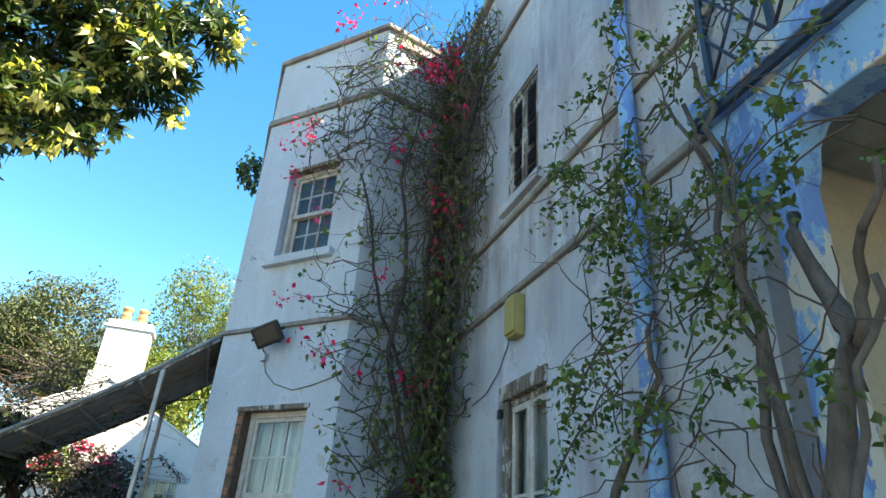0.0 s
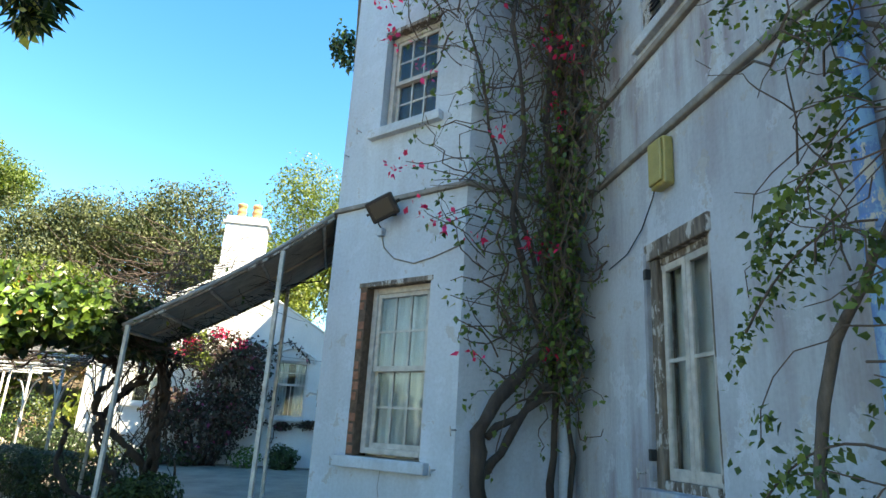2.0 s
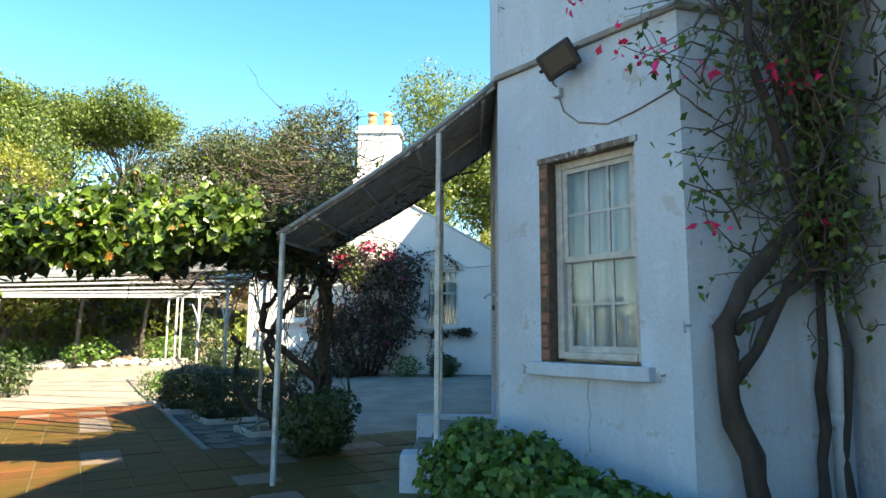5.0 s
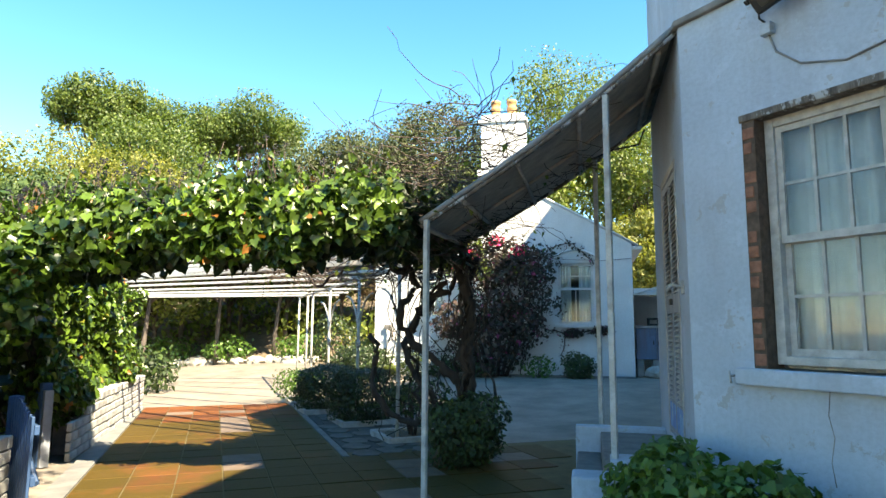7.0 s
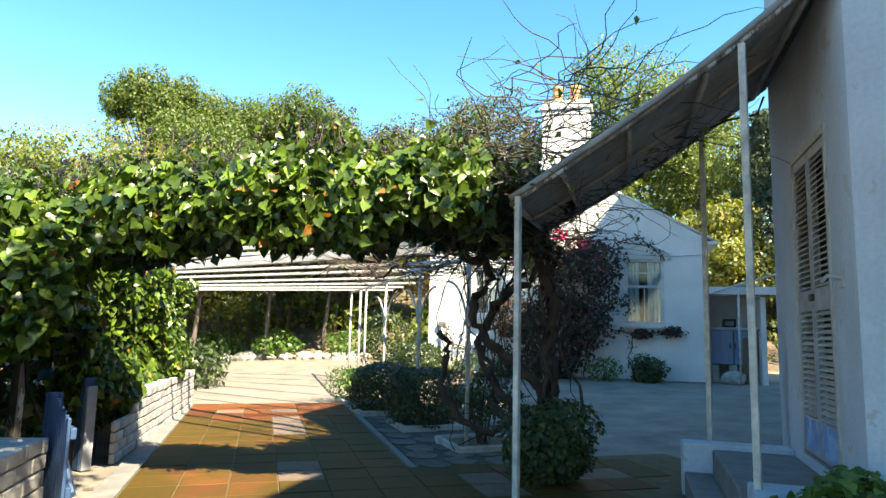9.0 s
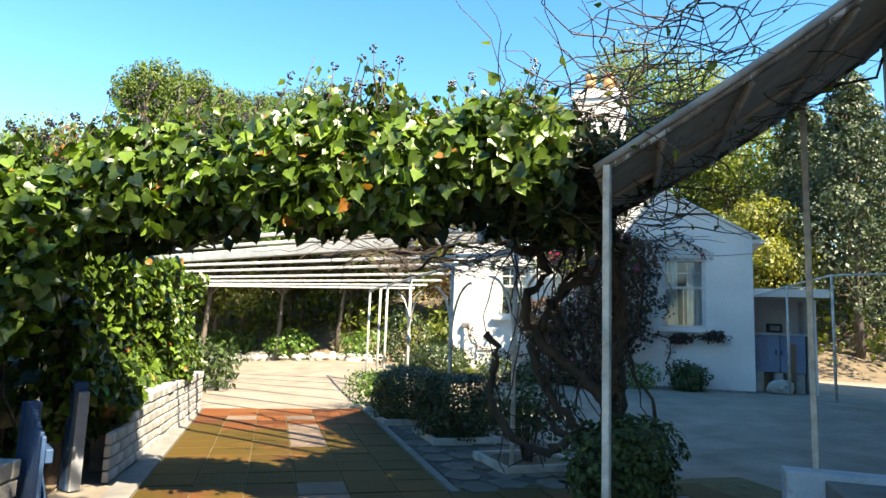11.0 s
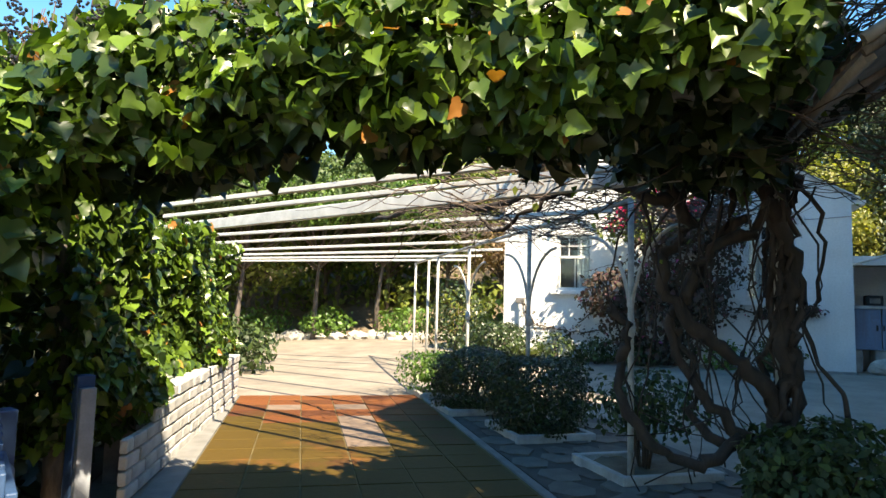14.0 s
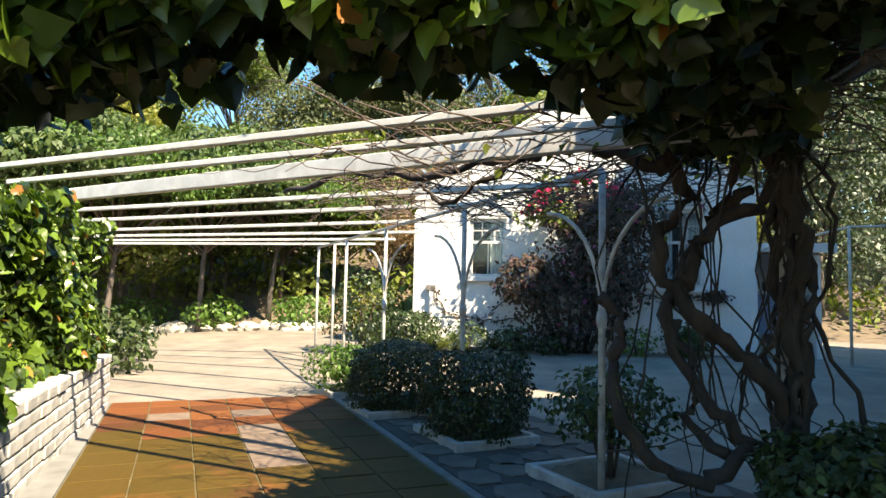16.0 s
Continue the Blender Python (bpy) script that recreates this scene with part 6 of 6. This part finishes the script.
def tree(name, x, y, high, wide, mat, seed, label, clumps=16, per=170, leaf=0.34, style="round", trunk=0.2, base=None, group="", bare=0.3):
    """A tapered trunk with limbs and a crown of many leafy clumps."""
    rng = np.random.default_rng(seed)
    z0 = hill_z(x, y) - 0.15 if base is None else base
    t = thing(name, pose(x, y, z0), label, "tree", group)
    top = high * (0.72 if style != "umbrella" else 0.82)
    bend = rng.normal(0, 0.04 * high, 2)
    stem = [(bend[0] * q * q, bend[1] * q * q, top * q) for q in (0, 0.25, 0.5, 0.75, 1.0)]
    part("trunk", tube(bmesh.new(), stem, [trunk, trunk * 0.8, trunk * 0.62, trunk * 0.4, trunk * 0.15], 8), M_BARKGREY, t)
    limbs = bmesh.new()
    pts, out = [], []
    for k in range(clumps):
        a = k * 2.4 + rng.uniform(-0.4, 0.4)
        if style == "conifer":
            q = (k + 0.5) / clumps
            h, r = high * (0.15 + 0.83 * q), wide * (1.05 - 0.95 * q) * rng.uniform(0.55, 1.0)
            rad = np.array([wide * 0.45, wide * 0.45, high * 0.10]) * (1.1 - 0.7 * q)
        elif style == "umbrella":
            h, r = high * rng.uniform(0.80, 0.97), wide * math.sqrt(rng.uniform(0.02, 1.0))
            rad = np.array([wide * 0.34, wide * 0.34, high * 0.09])
        else:
            u = rng.uniform(-0.75, 1.0)
            h, r = high * (0.62 + 0.30 * u), wide * math.sqrt(max(0.05, 1 - u * u * 0.85)) * rng.uniform(0.45, 0.85)
            rad = np.array([wide * 0.40, wide * 0.40, high * 0.14]) * rng.uniform(0.75, 1.2)
        c = np.array([r * math.cos(a), r * math.sin(a), h])
        s = min(0.95, max(0.3, h / high * 0.7))
        tube(limbs, [(bend[0] * s * s, bend[1] * s * s, top * s), (c[0] * 0.55, c[1] * 0.55, top * s * 0.35 + h * 0.6), tuple(c)], [trunk * 0.28, trunk * 0.18, 0.02], 5)
        p, d = shell(rng, per, c, rad, 0.35, bare + 0.25)
        pts.append(p)
        out.append(d)
    part("limb", limbs, M_BARKGREY, t)
    leaves("crown", rng, np.concatenate(pts), leaf, mat, (SPRAY, SPRAY_F), np.concatenate(out) + np.array([0, 0, 0.35]), 0.8, t)
    return t


def at(az, dist, x0=-3.0, y0=3.5):
    a = radians(az)
    return x0 + dist * math.cos(a), y0 + dist * math.sin(a)


M_CYPRESS = leafy("grey_green_cypress", (0.03, 0.042, 0.014), (0.105, 0.12, 0.04), 0.6, 0.15)
M_BRIGHTPINE = leafy("bright_pine", (0.05, 0.082, 0.018), (0.14, 0.18, 0.035), 0.55, 0.3)
M_FAWN = leafy("dry_fawn_twigs", (0.22, 0.13, 0.08), (0.34, 0.24, 0.14), 0.8, 0.3)
M_SILVER = leafy("silvery_conifer", (0.025, 0.042, 0.02), (0.085, 0.11, 0.06), 0.5, 0.15)
TREES = [  # azimuth, distance, crown top elevation, half-width, material, style
    (160, 34, 13.5, 4.0, "olive", "round"), (155, 36, 16.0, 4.2, "yellow", "round"), (150.3, 44, 19.9, 2.6, "bright", "umbrella"), (146, 40, 17.6, 4.2, "bright", "round"), (142, 46, 18.8, 4.6, "bright", "umbrella"),
    (137.5, 46, 19.2, 4.4, "bright", "umbrella"), (133, 40, 16.8, 3.8, "cypress", "round"), (129, 40, 18.4, 3.8, "cypress", "round"), (125, 42, 18.0, 3.6, "cypress", "round"), (120.8, 38, 20.9, 4.0, "cypress", "round"), (116, 40, 18.0, 3.4, "olive", "round"),
    (108.2, 36, 23.6, 4.2, "olive", "round"), (104, 38, 21.5, 3.6, "yellow", "round"), (101, 34, 20.0, 3.4, "olive", "round"), (96, 30, 18.5, 2.8, "silver", "conifer"), (93, 27, 20.5, 2.6, "silver", "conifer"), (88.5, 31, 19.0, 3.2, "silver", "conifer"),
    (84, 34, 17.0, 3.6, "pine", "round"), (151, 27, 10.5, 3.0, "yellow", "round"), (145, 26, 11.0, 3.0, "olive", "round"), (139, 28, 12.0, 3.2, "bright", "round"), (134, 27, 11.5, 2.8, "bush", "round"), (129, 27, 12.5, 2.8, "olive", "round"),
    (124.5, 27, 10.6, 2.2, "fawn", "round"), (157, 24, 9.5, 3.0, "olive", "round"), (163, 26, 10.5, 3.5, "bush", "round"), (119, 29, 11.5, 2.0, "fawn", "round"), (168, 30, 12.0, 4.0, "olive", "round"), (174, 32, 13.0, 4.0, "bright", "round"),
    (148, 34, 14.5, 3.6, "yellow", "round"), (112, 31, 17.0, 2.8, "olive", "round"), (100, 27, 11.5, 2.2, "yellow", "round"),
    (140, 24, 9.5, 3.0, "pine", "umbrella"), (146, 23, 9.5, 3.0, "bush", "umbrella"), (152, 22, 9.0, 3.0, "pine", "umbrella"), (135, 25, 9.5, 3.0, "bush", "umbrella"), (143, 27, 11.0, 3.2, "pine", "umbrella"), (149, 26, 11.0, 3.2, "pine", "umbrella"), (138, 28, 11.0, 3.2, "pine", "umbrella"), (133, 29, 11.0, 3.0, "pine", "umbrella"), (155, 26, 11.0, 3.2, "pine", "umbrella")]
KINDS = {"olive": (M_OLIVE, "olive-green broadleaved tree on the hillside", 0.36), "yellow": (M_YELLOWLEAF, "yellow-green tree on the hillside", 0.34), "bright": (M_BRIGHTPINE, "bright green umbrella pine on the hillside", 0.40), "cypress": (M_CYPRESS, "dense grey-green cypress on the hillside", 0.36),
         "silver": (M_SILVER, "silvery dark conifer behind the house", 0.32), "pine": (M_PINE, "dark pine behind the house", 0.36), "bush": (M_BUSH, "fresh green young tree at the edge of the drive", 0.24), "fawn": (M_FAWN, "leafless fawn tree of fine dry twigs", 0.22)}
for i, (az, dist, el, wide, kind, style) in enumerate(TREES):
    x, y = at(az, dist)
    z0 = hill_z(x, y)
    h = max(3.0, 1.5 + dist * math.tan(radians(el)) - z0)
    mat, lab, lf = KINDS[kind]
    tree("tree", x, y, h, wide, mat, 200 + i, lab, 30 if style != "conifer" else 34, 700, lf * 0.46, style, 0.05 + 0.011 * h, group="hillside trees")


def undergrowth():
    rng = np.random.default_rng(301)
    p = []
    while len(p) < 420:
        a, d = rng.uniform(88, 178), rng.uniform(20, 46)
        x, y = at(a, d)
        if hill_z(x, y) - ground_z(x, y) > 0.35:
            p.append((x, y, hill_z(x, y)))
    pts, out = [], []
    for x, y, z in p:
        q, d = shell(rng, 60, (x, y, z + 0.4), (1.3, 1.3, 0.9), 0.3, 0.5)
        pts.append(q)
        out.append(d)
    o = leaves("undergrowth", rng, np.concatenate(pts), 0.26, M_OLIVE, (LEAF, LEAF_F), np.concatenate(out), 0.8)
    tagged(o, "scrubby green undergrowth on the wooded slope", "undergrowth", kind="stuff")


undergrowth()


def drive_edge():
    rng = np.random.default_rng(311)
    bmx = []
    for k in range(6):
        bm = bmesh.new()
        bmesh.ops.create_icosphere(bm, subdivisions=2, radius=0.24)
        for v in bm.verts:
            v.co *= 1 + 0.22 * rng.normal() * 0.6
            v.co.z *= 0.7
        me = bpy.data.meshes.new("rock")
        bm.to_mesh(me)
        bm.free()
        me.materials.append(M_ROCK)
        bmx.append(me)
    for k in range(46):
        t = k / 45
        x, y = -24.5 + 9.5 * t + rng.normal(0, 0.25), 17.0 + 6.0 * t + rng.normal(0, 0.25)
        o = tagged(new("rock", bmx[k % 6]), "pale boulder edging the sunny drive", "rock", "rocks along the drive")
        o.matrix_basis = pose(x, y, ground_z(x, y) + 0.08, 0, 0, rng.uniform(0, 360)) @ Matrix.Scale(rng.uniform(0.6, 1.4), 4)
    for k, (x, y, r, h, mt) in enumerate(((-16.3, 12.2, 0.9, 1.1, M_HEDGE), (-17.8, 13.2, 1.0, 0.9, M_HEDGE), (-21.5, 19.5, 0.9, 1.0, M_BUSH), (-19.0, 21.0, 0.9, 1.1, M_BUSH), (-17.0, 22.0, 0.9, 1.0, M_YELLOWLEAF), (-23.5, 18.3, 1.0, 1.0, M_BUSH), (-15.6, 10.6, 0.9, 1.6, M_HEDGE))):
        shrub("drive_shrub", pose(x, y, ground_z(x, y)), r, h, 900, 0.14, mt, "scrubby shrub at the edge of the drive", 330 + k, group="shrubs along the drive")


M_ROCK = plain("pale_limestone", (0.42, 0.39, 0.34), 0.9, var=0.35, scale=4, bump=0.6)
drive_edge()


# the tree that hangs over the start of the walk
def flowering_tree():
    rng = np.random.default_rng(401)
    t = thing("flowering_tree", pose(-6.4, 1.9, -0.02), "dark evergreen tree with narrow leaves and pale yellow flower heads", "tree")
    part("trunk", tube(bmesh.new(), [(0, 0, 0), (0.1, 0.1, 1.5), (0.3, 0.4, 3.0), (0.5, 0.7, 4.6)], [0.2, 0.17, 0.14, 0.09], 9), M_BARK, t)
    limbs = bmesh.new()
    cl0 = [(2.35, 2.55, 4.35, 0.42), (2.0, 2.9, 4.9, 0.55), (2.85, 2.75, 5.05, 0.5), (1.6, 2.3, 4.3, 0.55), (2.4, 2.6, 5.6, 0.7), (3.35, 2.75, 5.62, 0.36), (1.4, 2.2, 5.1, 0.7), (0.8, 1.6, 4.6, 0.7), (0.2, 0.8, 5.2, 0.9), (1.6, 1.6, 5.9, 0.9), (-0.6, 1.6, 5.0, 0.9), (0.4, -0.6, 5.3, 1.0), (1.35, 2.6, 3.85, 0.35), (1.2, 0.2, 5.8, 0.9)]
    turn = Matrix.Rotation(radians(-5.5), 3, "Z")
    eye, foot = Vector((0, 0, 1.6)), Vector((-6.4, 1.9, -0.02))
    cl = []
    for x, y, z, r in cl0:
        q = eye + Vector((0, 0, 0.42)) + 0.50 * (turn @ (Vector((x, y, z)) + foot - eye)) - foot
        cl.append((q.x, q.y, q.z, r * 0.5))
    pts, tips = [], []
    for x, y, z, r in cl:
        tube(limbs, [(0.3, 0.4, 3.0), (x * 0.5 + 0.1, y * 0.5, 3.6 + (z - 3.6) * 0.6), (x, y, z)], [0.06, 0.04, 0.012], 6)
        for _ in range(int(420 * r * r / 0.25)):
            d = rng.normal(size=3)
            d /= np.linalg.norm(d)
            c = np.array([x, y, z]) + d * r * rng.uniform(0.35, 1.0)
            ax = d + rng.normal(size=3) * 0.5 + np.array([0, 0, 0.3])
            ax /= np.linalg.norm(ax)
            tips.append((c, ax))
    # unseen upper crown, added over the path to shade the gate and near wall
    for a in (2.4, 3.2, 4.0, 4.8):
        for q, z, rr in ((0.75, 6.9, 0.72), (-0.35, 6.6, 0.8)):
            p = pw(q, a, z) - foot
            p = (p.x, p.y, p.z)
            tube(limbs, [(0.5, 0.7, 4.6), (p[0] * 0.5 + 0.3, p[1] * 0.5 + 0.3, 6.0), p], [0.07, 0.045, 0.015], 6)
            for _ in range(520):
                d = rng.normal(size=3)
                d /= np.linalg.norm(d)
                ax = d + rng.normal(size=3) * 0.5 + np.array([0, 0, 0.3])
                tips.append((np.array(p) + d * rr * rng.uniform(0.3, 1.0), ax / np.linalg.norm(ax)))
    part("limb", limbs, M_BARK, t)
    vs, fs = [], []
    for c, ax in tips:
        o = np.cross(ax, rng.normal(size=3))
        o /= np.linalg.norm(o)
        q = np.cross(ax, o)
        for k in range(9):
            a = k * 2.39996
            dr = (o * math.cos(a) + q * math.sin(a)) * 0.85 + ax * (0.15 + 0.07 * k)
            dr /= np.linalg.norm(dr)
            sd = np.cross(dr, ax)
            sd /= np.linalg.norm(sd) + 1e-9
            L = 0.085 * rng.uniform(0.8, 1.2)
            n = len(vs)
            vs += [tuple(c), tuple(c + dr * L * 0.5 + sd * 0.0115), tuple(c + dr * L - np.array([0, 0, 0.015])), tuple(c + dr * L * 0.5 - sd * 0.0115)]
            fs.append((n, n + 1, n + 2, n + 3))
    raw_mesh("crown", vs, fs, M_DARKLEAF, t, "whorls of narrow dark leaves")
    fl = [c + ax * 0.05 for c, ax in tips if rng.uniform() < 0.22]
    fl = np.repeat(np.array(fl), 12, 0)
    leaves("flower", rng, fl + rng.normal(size=fl.shape) * 0.022, 0.05, M_CREAMFLOWER, parent=t, label="pale yellow flower heads")


M_DARKLEAF = leafy("dark_narrow_leaf", (0.02, 0.04, 0.012), (0.06, 0.10, 0.025), 0.3, 0.2)
M_CREAMFLOWER = leafy("pale_yellow_flower", (0.55, 0.50, 0.15), (0.70, 0.65, 0.30), 0.6, 0.3)
flowering_tree()

tuft = thing("wall_tuft", pose(-3.72, 10.3, 8.15), "dark tuft of plant growing from the bay wall", "plant")
rngt = np.random.default_rng(409)
part("stem", tube(bmesh.new(), [(0.35, -0.1, -0.5), (0.1, 0, -0.2), (0, 0, 0.2)], [0.02, 0.015, 0.008], 5), M_TWIG, tuft)
pt, dt = shell(rngt, 420, (-0.05, 0, 0.0), (0.28, 0.28, 0.42), 0.4, 0.5)
leaves("crown", rngt, pt, 0.10, M_DARKLEAF, out=dt, parent=tuft)


# ---- paving, laid last ----
def paving():
    rng = np.random.default_rng(501)
    f = thing("path", PATHWAY, "mossy terracotta tiled path with pale replaced tiles", "path", kind="structure")
    part("mortar_bed", boxes((-0.72, 2.28, 3.0, 16.85, -0.03, 0.004), (2.28, 5.6, 6.6, 11.2, -0.03, 0.003)), M_MORTAR, f, "mossy mortar joints")
    T = 0.452
    me = {}
    for key, mat in (("mossy", M_TILE), ("pale", M_TILEPALE), ("bare", M_TILEBARE)):
        m = bpy.data.meshes.new("tile")
        bm = boxes((0.007, T - 0.007, 0.007, T - 0.007, -0.01, 0.014), bevel=0.004)
        bm.to_mesh(m)
        bm.free()
        m.materials.append(mat)
        me[key] = m
    count = 0
    for j in range(30):
        y = 16.85 - (j + 1) * T
        for i in range(14):
            x = -0.52 + i * T
            if i < 6 or (6.55 < y < 10.75 and 6 <= i < 13 and (HOUSE.inverted() @ pw(x + 0.3, y + 0.2)).x < -1.5):
                pale = (i == 3 and j in (2, 4, 5, 6, 7, 12, 13)) or (i == 1 and j == 2) or (i >= 6 and rng.uniform() < 0.22)
                o = new("tile", me["pale" if pale else "bare" if j + rng.uniform(-0.8, 0.8) < 4 else "mossy"])
                o.parent = f
                o.matrix_basis = pose(x, y, 0.003 * rng.normal() * 0.5, 0.15 * rng.normal(), 0.15 * rng.normal(), 0.3 * rng.normal())
    part("edge_kerb", boxes((-0.745, -0.525, 3.0, 16.8, -0.03, 0.03), (2.22, 2.30, 10.9, 16.8, -0.03, 0.022), bevel=0.006), M_STEPTOP, f, "narrow cement edging")
    # crazy paving between path and planters
    s = thing("crazy_paving", PATHWAY, "irregular grey stone paving beside the planters", "paving", kind="structure")
    part("bed", boxes((2.34, 4.3, 10.9, 17.5, -0.03, 0.002)), M_MORTAR2, s)
    cells = [(2.36 + 0.37 * i + rng.uniform(-0.08, 0.08), 10.95 + 0.44 * j + rng.uniform(-0.1, 0.1)) for i in range(5) for j in range(15)]
    for x, y in cells:
        n = int(rng.integers(5, 8))
        bm = bmesh.new()
        vs = [bm.verts.new((rng.uniform(0.85, 1.1) * 0.19 * math.cos(a), rng.uniform(0.85, 1.1) * 0.225 * math.sin(a), 0.018)) for a in [k * 6.283 / n + rng.uniform(-0.2, 0.2) for k in range(n)]]
        g = bm.faces.new(vs)
        e = bmesh.ops.extrude_face_region(bm, geom=[g])
        bmesh.ops.translate(bm, verts=[q for q in e["geom"] if isinstance(q, bmesh.types.BMVert)], vec=(0, 0, -0.03))
        o = part("stone", finish(bm), M_PAVE, s, m=pose(x + 0.18, y + 0.2, 0.0))


def tile_build(nt, b, moss_from=0.30, moss_most=0.88):
    oi = nt.nodes.new("ShaderNodeObjectInfo")
    geo = nt.nodes.new("ShaderNodeNewGeometry")

    def world_noise(scale, detail):
        n = node(nt, "TexNoise", Scale=scale, Detail=detail, Roughness=0.65)
        nt.links.new(geo.outputs["Position"], n.inputs["Vector"])
        return n.outputs["Fac"]
    base = ramp(nt, oi.outputs["Random"], [(0.0, (0.085, 0.028, 0.010)), (0.5, (0.145, 0.047, 0.014)), (1.0, (0.21, 0.072, 0.02))])
    moss = ramp(nt, world_noise(0.8, 6.0), [(moss_from, (0.0,) * 3), (moss_from + 0.18, (moss_most,) * 3)])
    col = mixed(nt, moss, base, (0.068, 0.047, 0.004))
    fine = world_noise(22.0, 4.0)
    col = mixed(nt, 0.5, col, ramp(nt, fine, [(0.3, (0.55,) * 3), (0.7, (1.0,) * 3)]), "MULTIPLY")
    nt.links.new(col, b.inputs["Base Color"])
    b.inputs["Roughness"].default_value = 0.72
    b.inputs["Specular IOR Level"].default_value = 0.25
    bumped(nt, b, fine, 0.4, 0.01)


M_TILE = material("mossy_terracotta", tile_build)
M_TILEBARE = material("bare_terracotta", functools.partial(tile_build, moss_from=0.52, moss_most=0.6))
M_TILEPALE = plain("pale_worn_tile", (0.21, 0.15, 0.11), 0.8, var=0.3, scale=5, bump=0.3, random_value=0.3)
M_MORTAR = plain("mossy_mortar", (0.13, 0.10, 0.04), 0.95, var=0.4, scale=6)
M_MORTAR2 = plain("dark_sandy_joint", (0.07, 0.065, 0.055), 0.95, var=0.4, scale=6)
M_PAVE = plain("grey_paving_stone", (0.15, 0.135, 0.115), 0.85, var=0.35, scale=4, bump=0.4, random_value=0.35)
paving()
